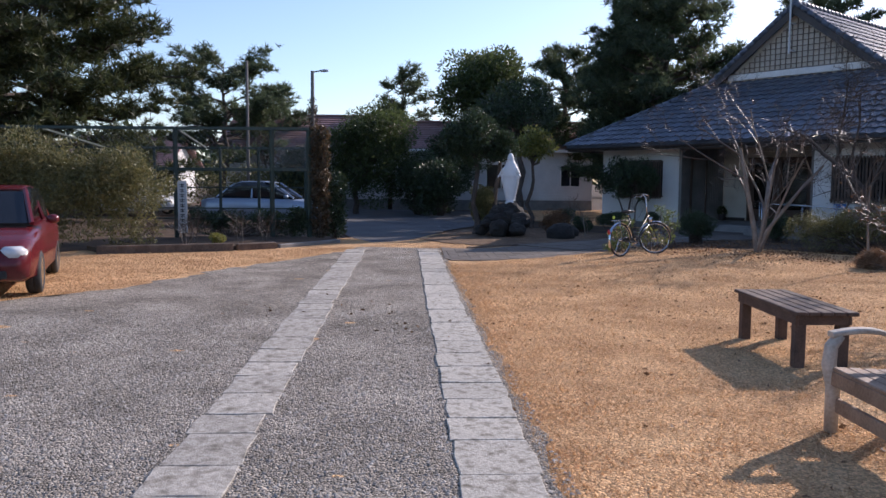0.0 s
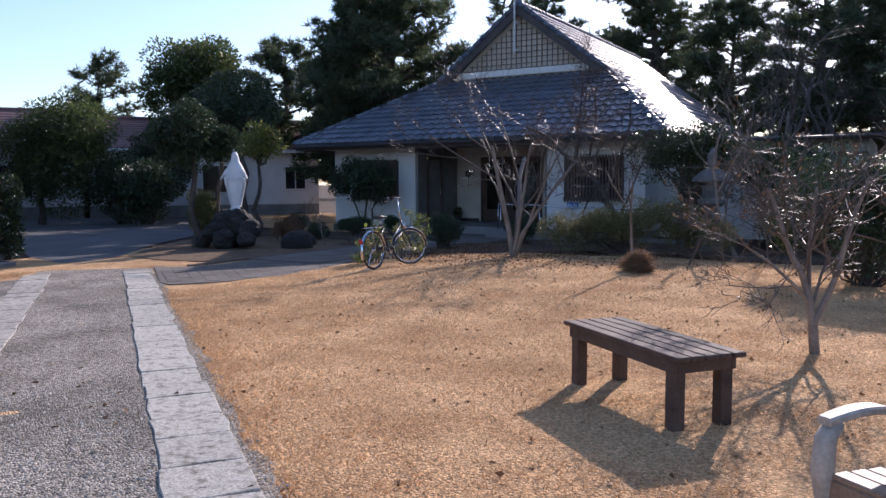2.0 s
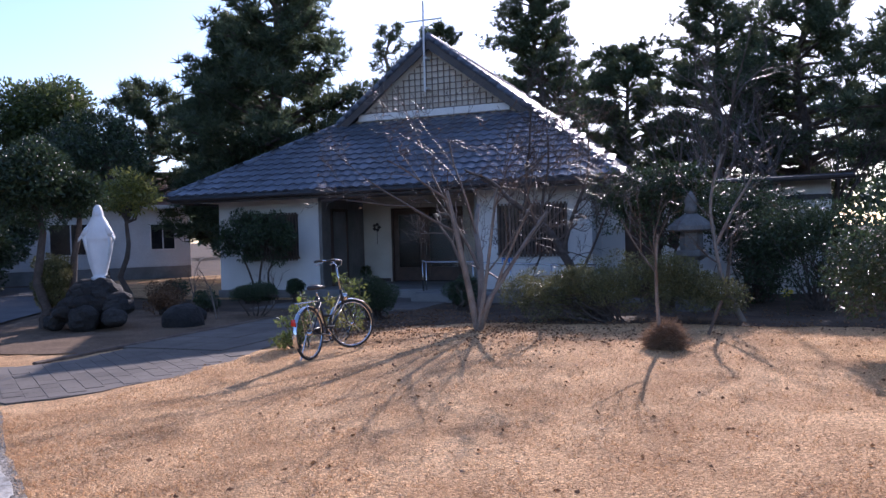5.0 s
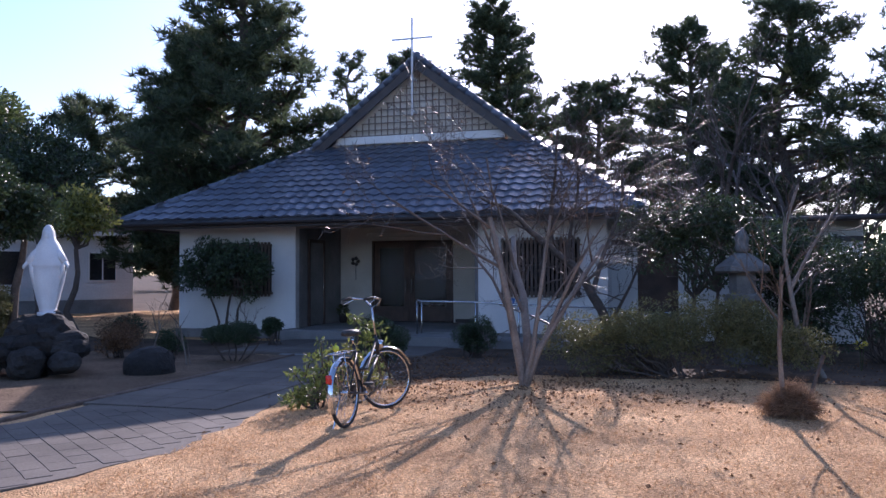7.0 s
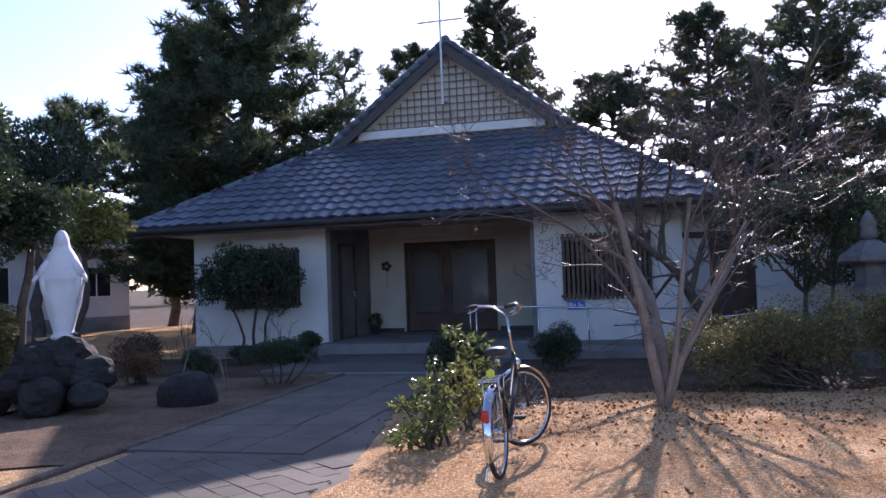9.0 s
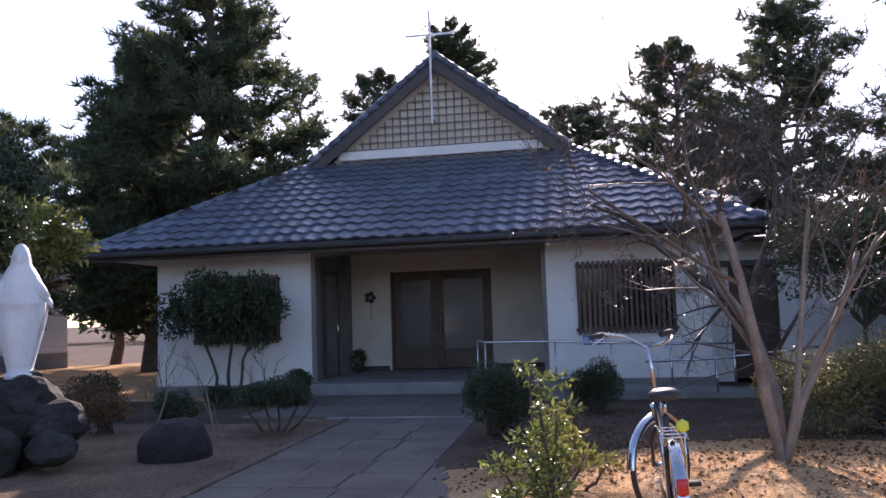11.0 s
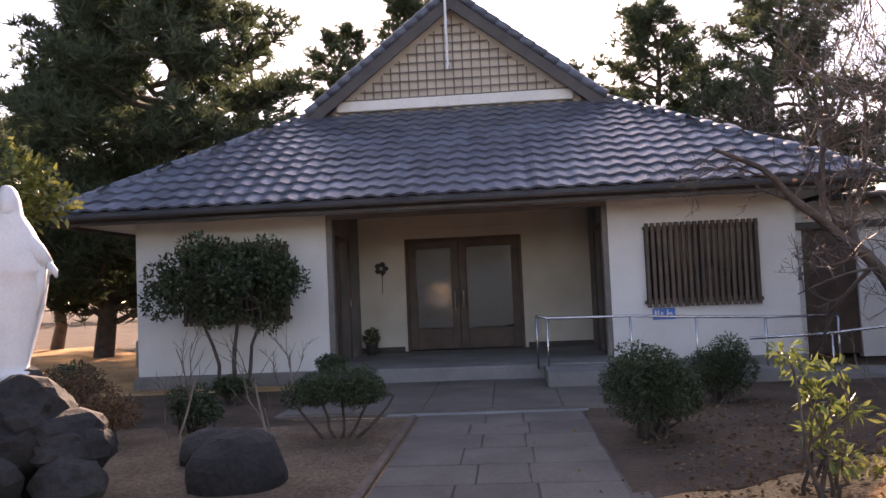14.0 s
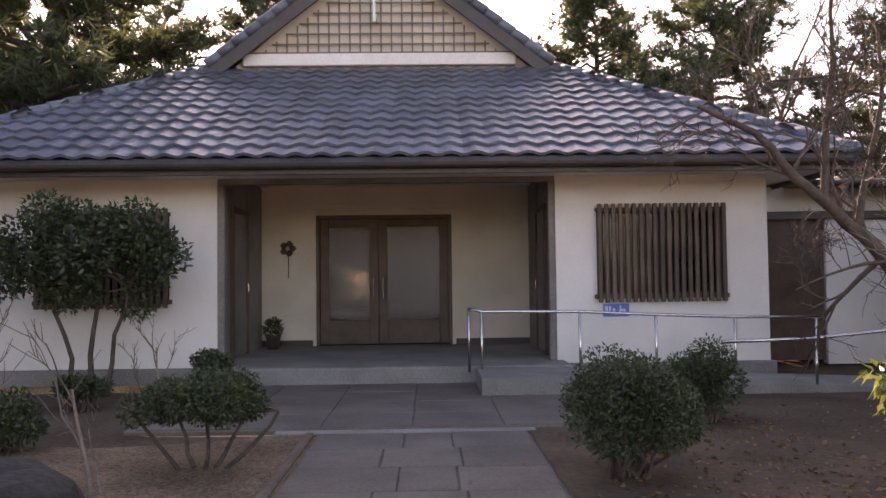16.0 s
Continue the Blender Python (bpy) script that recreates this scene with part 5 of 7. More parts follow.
TURN_T = math.degrees(math.atan2(-0.643, 0.765))
table = thing("garden_table", (-2.32, 6.36, 0), "low dark-stained wooden garden table on the lawn", "table", turn=TURN_T)
for i in range(5):
    y = -0.26 + 0.105 * i
    part("plank", Shape().box(-0.72 - 0.004 * (i % 2), 0.72 + 0.006 * ((i + 1) % 2), y + 0.004, y + 0.1, 0.455, 0.487, 0.006), TABLE_WOOD, table, local=True)
part("apron", Shape().box(-0.66, 0.66, -0.235, -0.205, 0.37, 0.455, 0.004).box(-0.66, 0.66, 0.205, 0.235, 0.37, 0.455, 0.004)
     .box(-0.66, -0.63, -0.205, 0.205, 0.37, 0.455, 0.004).box(0.63, 0.66, -0.205, 0.205, 0.37, 0.455, 0.004), TABLE_WOOD, table, local=True)
for x in (-0.6, 0.6):
    for y in (-0.18, 0.18):
        part("leg", Shape().box(x - 0.045, x + 0.045, y - 0.045, y + 0.045, -0.01, 0.455, 0.006), TABLE_WOOD, table, local=True)

bench = thing("garden_bench", (-1.05, 4.3, 0), "weathered grey and brown wooden garden bench with curved arms", "bench", turn=math.degrees(math.atan2(-0.62, 0.78)))
# its own frame: x along the seat, y to the back
LONG = 1.3
for x in (0.04, LONG - 0.04):
    arm_side = Shape()
    pts = [(x, 0.03, 0.0), (x, 0.03, 0.28), (x, 0.0, 0.42), (x, 0.01, 0.54), (x, 0.06, 0.61)]
    arm_side.tube(pts, [0.042, 0.045, 0.046, 0.042, 0.036], 8)
    part("front_leg", arm_side, BENCH_GREY, bench, "grey painted curved front leg", smooth=True, local=True)
    arm = Shape()
    rings = []
    for i in range(12):
        u = i / 11
        y, z = 0.0 + 0.52 * u, 0.615 + 0.025 * math.sin(math.pi * min(1, u * 1.3)) - 0.12 * max(0, u - 0.55) ** 1.3
        w = 0.044 - 0.012 * abs(2 * u - 0.8) ** 2
        rings += [(x + a * w, y, z + b) for a, b in ((-1, -0.01), (-0.75, -0.018), (0.75, -0.018), (1, -0.01), (1, 0.008), (0.75, 0.016), (-0.75, 0.016), (-1, 0.008))]
    arm.add(rings, [tuple(range(8))[::-1], tuple(range(88, 96))] + [(r * 8 + q, r * 8 + (q + 1) % 8, r * 8 + 8 + (q + 1) % 8, r * 8 + 8 + q) for r in range(11) for q in range(8)])
    part("armrest", arm, BENCH_GREY, bench, "grey painted curved armrest", local=True)
    part("back_leg", rail_between(rail_between(Shape(), (x, 0.46, 0.0), (x, 0.48, 0.4), 0.07, 0.07), (x, 0.48, 0.38), (x, 0.6, 0.9), 0.06, 0.07), BENCH_GREY, bench, local=True)
    part("side_rail", Shape().box(x - 0.02, x + 0.02, 0.05, 0.46, 0.3, 0.37, 0.006), BENCH_BROWN, bench, local=True)
part("front_rail", Shape().box(0.05, LONG - 0.05, 0.0, 0.035, 0.30, 0.395, 0.008), BENCH_BROWN, bench, "brown front rail", local=True)
part("stretcher", Shape().box(0.05, LONG - 0.05, 0.03, 0.06, 0.13, 0.22, 0.006), BENCH_BROWN, bench, local=True)
for i in range(5):
    y = 0.0 + i * 0.092
    part("seat_slat", Shape().box(0.08, LONG - 0.08, y, y + 0.082, 0.395 - 0.004 * i, 0.418 - 0.004 * i, 0.006), BENCH_BROWN, bench, local=True)
for i in range(4):
    z = 0.5 + i * 0.105
    y = 0.49 + 0.115 * (z - 0.4) / 0.5
    part("back_slat", Shape().box(0.02, LONG - 0.02, y - 0.03, y - 0.006, z, z + 0.09, 0.006), BENCH_BROWN, bench, local=True)

# ---- statue and mound ----
statue_at = Vector((-15.06, 15.25, 0.93))


def figure():
    """A veiled, robed figure with lowered open arms, kept plain."""
    s = Shape()
    sections = [(0.0, 0.16, 0.13), (0.05, 0.16, 0.13), (0.06, 0.125, 0.11), (0.12, 0.132, 0.115), (0.3, 0.18, 0.14), (0.5, 0.232, 0.155), (0.66, 0.256, 0.165), (0.72, 0.262, 0.165), (0.735, 0.296, 0.172), (0.77, 0.305, 0.17), (0.86, 0.262, 0.16),
                (0.95, 0.218, 0.148), (1.05, 0.17, 0.132), (1.11, 0.132, 0.12), (1.15, 0.106, 0.112), (1.2, 0.098, 0.108), (1.26, 0.088, 0.1), (1.32, 0.066, 0.078), (1.355, 0.036, 0.045), (1.365, 0.012, 0.015)]
    sides = 28
    k = len(s.v)
    for z, rx, ry in sections:
        for i in range(sides):
            a = 2 * math.pi * i / sides
            fold = 1 + (0.04 * math.sin(a * 9 + z * 2) if 0.1 < z < 0.73 else 0.012 * math.sin(a * 7 + z))
            s.v.append((rx * fold * math.cos(a), ry * fold * math.sin(a), z))
    for j in range(len(sections) - 1):
        for i in range(sides):
            a, b = k + j * sides + i, k + j * sides + (i + 1) % sides
            s.f.append((a, b, b + sides, a + sides))
    s.f.append(tuple(k + i for i in range(sides))[::-1])
    s.f.append(tuple(k + (len(sections) - 1) * sides + i for i in range(sides)))
    for d in (-1, 1):
        s.tube([(d * 0.12, -0.03, 1.0), (d * 0.19, -0.07, 0.9), (d * 0.262, -0.1, 0.79)], [0.05, 0.062, 0.05], 10)
        s.tube([(d * 0.27, -0.11, 0.8), (d * 0.315, -0.14, 0.74), (d * 0.325, -0.15, 0.7)], [0.028, 0.024, 0.01], 8)
        s.tube([(d * 0.225, -0.09, 0.8), (d * 0.215, -0.085, 0.64), (d * 0.18, -0.08, 0.44)], [0.045, 0.035, 0.012], 8)
    s.lathe([(0.055, 0.0), (0.066, 0.04), (0.064, 0.09), (0.045, 0.13), (0.015, 0.145)], (0, -0.055, 1.14), 14)
    return s


fig = figure()
turn_m = Matrix.Translation(statue_at) @ Matrix.Rotation(radians(28), 4, "Z")
fig.v = [tuple(turn_m @ (Vector((p[0] * 0.95, p[1], p[2] * 1.0)) * 1.05)) for p in fig.v]
solo("statue", fig, PLASTER_STATUE, "white stone statue of a robed figure on a rock mound", "statue", smooth=True)


def rock(at, radii, seed, material=None, name="rock", label="rough dark garden rock", group="rocks under the statue", rough=1.0):
    bm = bmesh.new()
    bmesh.ops.create_icosphere(bm, subdivisions=3, radius=1.0)
    off = Vector((seed * 7.3, seed * 3.1, seed * 1.7))
    for v in bm.verts:
        d = 1 + rough * (0.32 * noise.noise(v.co * 1.1 + off) + 0.24 * abs(noise.noise(v.co * 2.6 + off)) + 0.12 * noise.noise(v.co * 6 + off))
        v.co = Vector((v.co.x * radii[0], v.co.y * radii[1], v.co.z * radii[2])) * d
    me = bpy.data.meshes.new(name)
    bm.to_mesh(me)
    bm.free()
    ob = solo(name, me, material or ROCK, label, "rock", group)
    ob.matrix_basis = pose(*at, 0, 0, seed * 47)
    return ob


rock((-15.1, 15.25, 0.4), (0.46, 0.42, 0.54), 1)
heap = np.random.default_rng(21)
for i in range(24):
    a, u = heap.uniform(0, 2 * math.pi), heap.random() ** 0.7
    r = 0.2 + 0.68 * u
    s = heap.uniform(0.18, 0.32) * (1.15 - 0.35 * u)
    rock((-15.08 + r * math.cos(a), 15.22 + 0.8 * r * math.sin(a), max(0.06, 0.72 - 0.72 * (r - 0.15) + heap.uniform(-0.12, 0.06))),
         (s, s * heap.uniform(0.75, 1.1), s * heap.uniform(0.6, 1.0)), 30 + i)
rock((-13.55, 15.75, 0.1), (0.4, 0.36, 0.34), 9, group="boulders beside the path", label="low rounded dark boulder beside the path", rough=0.4)
rock((-14.05, 16.6, 0.08), (0.3, 0.3, 0.24), 10, group="boulders beside the path", label="low rounded dark boulder beside the path", rough=0.4)

# ---- stone lantern ----
LX, LY = -4.46, 19.0
lan = thing("stone_lantern", (LX, LY, 0), "weathered grey granite garden lantern among shrubs", "stone lantern")
part("base", Shape().lathe([(0.319, -0.120), (0.319, 0.150), (0.258, 0.224)], (LX, LY, 0.08), 6), LANTERN_STONE, lan)
part("shaft", Shape().lathe([(0.152, 0.224), (0.129, 0.299), (0.125, 0.842), (0.152, 0.916)], (LX, LY, 0.08), 12), LANTERN_STONE, lan, smooth=True)
part("platform", Shape().lathe([(0.167, 0.916), (0.304, 1.010), (0.304, 1.094), (0.228, 1.113)], (LX, LY, 0.08), 6), LANTERN_STONE, lan)
part("firebox", Shape().lathe([(0.205, 1.113), (0.213, 1.169), (0.213, 1.403), (0.198, 1.459)], (LX, LY, 0.08), 6), LANTERN_STONE, lan)
part("roof", Shape().lathe([(0.380, 1.459), (0.441, 1.496), (0.418, 1.571), (0.228, 1.720), (0.106, 1.795)], (LX, LY, 0.08), 6), LANTERN_STONE, lan, "wide hexagonal stone roof")
part("finial", Shape().lathe([(0.076, 1.795), (0.122, 1.842), (0.114, 1.917), (0.099, 1.964), (0.122, 2.038), (0.061, 2.151), (0.008, 2.225)], (LX, LY, 0.08), 12), LANTERN_STONE, lan, smooth=True)

# ---- bicycle ----
R0, R1 = Vector((-8.70, 12.12, 0)), Vector((-8.68, 13.25, 0))
bike = thing("bicycle", (R0.x, R0.y, gh(-8.9, 12.6)), "black city bicycle with chrome mudguards parked on the lawn", "bicycle", turn=math.degrees(math.atan2(R1.y - R0.y, R1.x - R0.x)))
BASE, RW = 1.13, 0.335
LEAN_BIKE = Matrix.Rotation(radians(-3), 4, "X")


def bike_part(name, shape, material, parent, label="", smooth=True):
    shape.v = [tuple(LEAN_BIKE @ Vector(p)) for p in shape.v]
    return part(name, shape, material, parent, label, smooth, local=True)


for x, turn_w in ((0.0, 0.0), (BASE, -38.0)):
    axis = Matrix.Rotation(radians(turn_w), 3, "Z") @ Vector((0, 1, 0))
    along = axis.cross(Vector((0, 0, 1)))
    c = Vector((x, 0, RW))
    wheel = bike_part("wheel", Shape().ring(c, axis, RW - 0.035, 0.011, 36, 6), CHROME, bike)
    bike_part("tyre", Shape().ring(c, axis, RW - 0.017, 0.018, 36, 6), RUBBER, wheel)
    sp = Shape().tube([c - axis * 0.035, c + axis * 0.035], 0.022, 8)
    for i in range(28):
        a = 2 * math.pi * i / 28
        rim = c + (along * math.cos(a) + Vector((0, 0, 1)) * math.sin(a)) * (RW - 0.04)
        sp.tube([c + axis * (0.025 if i % 2 else -0.025), rim], 0.0016, 3, cap=False)
    bike_part("spokes", sp, CHROME, wheel)
    guard = Shape()
    lo, hi = (10, 205) if x == 0 else (20, 175)
    arc = []
    for i in range(22):
        a = radians(lo + (hi - lo) * i / 21)
        arc.append(c + (along * math.cos(a) * (1 if x == 0 else 1) + Vector((0, 0, 1)) * math.sin(a)) * (RW + 0.022))
    ribs = []
    for p in arc:
        out_p = (p - c).normalized()
        ribs += [p - axis * 0.03 - out_p * 0.012, p + out_p * 0.004, p + axis * 0.03 - out_p * 0.012]
    guard.add(ribs, [face for i in range(0, 63, 3) for face in ((i, i + 1, i + 4, i + 3), (i + 1, i + 2, i + 5, i + 4))])
    bike_part("mudguard", guard, CHROME, bike, "chrome mudguard")
crank, seat_top, head_lo, head_hi = Vector((0.46, 0, 0.27)), Vector((0.27, 0, 0.78)), Vector((0.93, 0, 0.62)), Vector((0.88, 0, 0.82))
frame_tubes = Shape()
for a, b, r in ((crank, seat_top, 0.016), (crank, head_lo, 0.019), (head_lo, head_hi, 0.02)):
    frame_tubes.tube([a, b], r, 8)
frame_tubes.tube([head_hi - Vector((0, 0, 0.05)), Vector((0.6, 0, 0.5)), Vector((0.37, 0, 0.52))], 0.016, 8)
for s in (-0.05, 0.05):
    frame_tubes.tube([Vector((0, s, RW)), crank + Vector((0, s * 0.5, 0))], 0.01, 6)
    frame_tubes.tube([Vector((0, s, RW)), Vector((0.3, s * 0.4, 0.7))], 0.009, 6)
    frame_tubes.tube([Vector((BASE, s, RW)), Vector((BASE - 0.12, s, 0.52)), Vector((BASE - 0.19, s * 0.4, 0.62))], 0.012, 6)
bike_part("bicycle_frame", frame_tubes, BLACK_PAINT, bike, "black step-through frame")
bike_part("seat_post", Shape().tube([seat_top, Vector((0.25, 0, 0.86))], 0.012, 8), CHROME, bike)
sad = Shape()
sad.lathe([(0.03, -0.03), (0.085, -0.02), (0.09, 0.015), (0.06, 0.035), (0.01, 0.04)], (0.2, 0, 0.9), 12, sx=1.2)
sad.lathe([(0.02, -0.02), (0.045, -0.01), (0.045, 0.015), (0.01, 0.03)], (0.35, 0, 0.895), 10, sx=2.0)
bike_part("saddle", sad, SADDLE, bike, "black sprung saddle")
bars = Shape().tube([head_hi, Vector((0.85, 0, 1.14))], 0.012, 8)
for s in (-1, 1):
    bars.tube([(0.85, 0, 1.14), (0.88, s * 0.1, 1.16), (0.86, s * 0.2, 1.22), (0.76, s * 0.27, 1.24), (0.66, s * 0.28, 1.23)], 0.011, 8)
steer = Matrix.Translation(head_hi) @ Matrix.Rotation(radians(-42), 4, "Z") @ Matrix.Translation(-head_hi)
bars.v = [tuple(steer @ Vector(p)) for p in bars.v]
handle_ob = bike_part("handlebar", bars, CHROME, bike, "chrome swept-back handlebar")
for s in (-1, 1):
    bike_part("grip", Shape().tube([steer @ Vector((0.74, s * 0.273, 1.24)), steer @ Vector((0.63, s * 0.282, 1.228))], 0.017, 8), RUBBER, handle_ob)
    bike_part("brake_lever", Shape().tube([steer @ Vector((0.78, s * 0.26, 1.23)), steer @ Vector((0.7, s * 0.3, 1.19)), steer @ Vector((0.66, s * 0.3, 1.18))], 0.006, 6), CHROME, handle_ob)
bike_part("headlamp", Shape().lathe([(0.01, -0.05), (0.04, -0.03), (0.045, 0.04), (0.02, 0.05)], (0.99, 0, 0.72), 10), CHROME, bike)
rack = Shape()
for s in (-0.06, 0.06):
    rack.tube([(-0.22, s, 0.73), (0.2, s, 0.73)], 0.006, 6).tube([(-0.1, s, 0.73), (0.0, s * 0.9, RW)], 0.005, 6)
for x in (-0.22, -0.1, 0.02, 0.14):
    rack.tube([(x, -0.06, 0.73), (x, 0.06, 0.73)], 0.005, 6)
bike_part("carrier", rack, CHROME, bike, "chrome rear carrier")
bike_part("reflector", Shape().box(-0.36, -0.34, -0.028, 0.028, 0.47, 0.55, 0.006), RED_LENS, bike, "red rear reflector")
bike_part("tag", Shape().lathe([(0.03, -0.004), (0.036, 0), (0.03, 0.004)], (0, 0, 0), 6), YELLOW_LENS, bike).data.transform(Matrix.Translation((-0.24, 0.0, 0.79)) @ Matrix.Rotation(radians(90), 4, "Y"))
ch = Shape().ring(crank, (0, 1, 0), 0.085, 0.005, 24, 4).tube([crank + Vector((0, -0.05, 0)), crank + Vector((0, 0.05, 0))], 0.02, 8)
ch.tube([crank + Vector((0, 0.06, 0)), crank + Vector((0.12, 0.06, -0.11))], 0.009, 6).tube([crank + Vector((0, -0.06, 0)), crank + Vector((-0.12, -0.06, 0.11))], 0.009, 6)
bike_part("crank", ch, CHROME, bike)
for s, x, z in ((1, 0.12, -0.11), (-1, -0.12, 0.11)):
    bike_part("pedal", Shape().box(crank.x + x - 0.04, crank.x + x + 0.04, s * 0.07 if s > 0 else -0.16, 0.16 if s > 0 else -0.07, crank.z + z - 0.012, crank.z + z + 0.012, 0.004), RUBBER, bike)
bike_part("chain_guard", Shape().box(0.02, 0.52, 0.045, 0.055, 0.3, 0.38, 0.01), BLACK_PAINT, bike)
part("kickstand", Shape().tube([(0.02, 0.07, 0.32), (-0.08, 0.1, 0.0)], 0.009, 6), CHROME, bike, local=True)

# ---- straw wrap and loose ground things ----
rng = np.random.default_rng(21)
SX, SY = -4.5, 13.6
p, w = crown_points([(SX - 0.06, SY, 0.11, 0.2, 0.18, 0.12), (SX + 0.08, SY - 0.04, 0.11, 0.16, 0.16, 0.12), (SX, SY, 0.22, 0.13, 0.13, 0.1)], 4200, rng, 0.4)
p[:, 2] += gh(SX, SY)
v, f = blades(p, unit(rng.normal(size=p.shape) * (1, 1, 0.5) + w * 0.5 + (0, 0, -0.1)), 0.16, 0.008, rng)
solo("straw_heap", cloud("straw_heap", v, f, STRAW_DULL), None, "heap of dry straw round a young tree's foot", "straw", kind="stuff")
solo("tree_stake", Shape().tube([(SX + 0.42, SY + 1.6, 0.02), (SX + 0.62, SY + 1.75, 0.55)], 0.022, 8), TIMBER, "short leaning wooden garden stake", "stake")
fl = np.array([(-2.9, 18.2, 0.42), (-2.86, 18.25, 0.5), (-2.8, 18.2, 0.46)])
p = np.repeat(fl, 8, 0) + rng.normal(0, 0.02, (24, 3))
v, f = leaves(p, unit(rng.normal(size=p.shape)), 0.06, 0.03, rng)
flower = thing("yellow_flowers", (-2.86, 18.22, 0), "small clump of yellow flowers under shrubs", "flowers")
part("petals", cloud("petals", v, f, YELLOW_FLOWER), None, flower)
part("stems", Shape().tube([(-2.86, 18.22, -0.02), (-2.88, 18.2, 0.42)], 0.006, 4).tube([(-2.86, 18.22, -0.02), (-2.82, 18.2, 0.46)], 0.006, 4), LEAF_GREEN, flower)
wreath = thing("hanging_ornament", (-13.84, 25.08, 1.5), "dark metal flower ornament hanging beside the door", "ornament")
s = Shape()
for i in range(5):
    a = 2 * math.pi * i / 5
    s.lathe([(0.02, -0.05), (0.065, 0), (0.02, 0.05)], (-13.84 + 0.085 * math.cos(a), 25.06, 1.9 + 0.085 * math.sin(a)), 8, sy=0.5)
part("flower_head", s, DARK_TRIM, wreath, smooth=True)
part("stem", Shape().tube([(-13.83, 25.07, 1.86), (-13.83, 25.07, 1.4)], 0.008, 6), DARK_TRIM, wreath)
stool = thing("porch_planter", (-14.0, 24.6, FLOOR), "small dark plant pot on the porch floor", "planter")
part("pot", Shape().lathe([(0.08, 0), (0.1, 0.02), (0.12, 0.2), (0.13, 0.22), (0.1, 0.22)], (-14.0, 24.6, FLOOR), 12), DARK_TRIM, stool, smooth=True)
p, w = crown_points([(-14.0, 24.6, FLOOR + 0.34, 0.14, 0.14, 0.14)], 300, rng, 0.1)
v, f = leaves(p, unit(w + rng.normal(size=w.shape) * 0.5), 0.07, 0.03, rng)
part("plant", cloud("plant", v, f, LEAF_GREEN), None, stool)
meter = thing("meter_box", (-17.62, 23.0, 0.4), "small grey service box on the church side wall", "box")
part("box", Shape().box(-17.74, -17.505, 22.75, 23.25, 0.35, 0.8, 0.015), CONCRETE, meter)

# ---- netting frame, bed and sign ----
NET = (Vector((-22.9, 2.35, 0)), Vector((-16.87, 9.75, 0)))
net = thing("netting_frame", (-18.8, 7.1, 0), "dark green steel netting frame beside the drive", "fence")


def along_net(u):
    return NET[0] + (NET[1] - NET[0]) * u


FAR_NET = (Vector((-28.3, 5.7, 0)), Vector((-22.4, 12.8, 0)))
for u, h in ((0.02, 2.9), (0.27, 2.9), (0.64, 2.9), (0.9, 2.85), (1.0, 2.85)):
    p = along_net(u)
    part("post", Shape().box(p.x - 0.05, p.x + 0.05, p.y - 0.05, p.y + 0.05, -0.05, h, 0.01), GREEN_STEEL, net)
for u in (0.05, 0.34, 0.45, 0.69, 0.83, 1.0):
    p = FAR_NET[0] + (FAR_NET[1] - FAR_NET[0]) * u
    part("post", Shape().box(p.x - 0.04, p.x + 0.04, p.y - 0.04, p.y + 0.04, -0.05, 2.65, 0.01), GREEN_STEEL, net)
for z, a, b in ((2.87, *NET), (1.82, *NET), (0.55, *NET), (2.62, *FAR_NET), (1.3, *FAR_NET), (0.6, *FAR_NET)):
    up = Vector((0, 0, z))
    part("rail", rail_between(Shape(), a + up, b + up, 0.06, 0.08 if z > 1.5 else 0.04), GREEN_STEEL, net)
for u in (0.02, 0.27, 0.64, 1.0):
    part("cross_beam", rail_between(Shape(), along_net(u) + Vector((0, 0, 2.88)), FAR_NET[0] + (FAR_NET[1] - FAR_NET[0]) * u + Vector((0, 0, 2.62)), 0.05, 0.06), GREEN_STEEL, net)


def chain_link(a, b, z0, z1, pitch, r):
    s = Shape()
    n = int((b - a).length / pitch)
    high = z1 - z0
    step = (b - a) / n
    m = high / pitch
    for i in range(-int(m), n + 1):
        for d in (1, -1):
            u0, u1 = (i, i + m) if d > 0 else (i + m, i)
            lo, hi = (z0, z1)
            pts = []
            for q in range(2):
                u = (u0, u1)[q]
                z = (lo, hi)[q]
                pts.append([u, z])
            (ua, za), (ub, zb) = pts
            for pair in ((0, 1), (1, 0)):
                p0, p1 = pts[pair[0]], pts[pair[1]]
                for limit in (0, n):
                    if (p0[0] - limit) * (p1[0] - limit) < 0 and (p0[0] < 0 or p0[0] > n) and ((limit == 0) == (p0[0] < 0)):
                        f = (limit - p0[0]) / (p1[0] - p0[0])
                        p0[0], p0[1] = limit, p0[1] + (p1[1] - p0[1]) * f
            if 0 <= pts[0][0] <= n and 0 <= pts[1][0] <= n and abs(pts[0][1] - pts[1][1]) > 0.02:
                s.tube([a + step * pts[0][0] + Vector((0, 0, pts[0][1])), a + step * pts[1][0] + Vector((0, 0, pts[1][1]))], r, 3, cap=False)
    return s


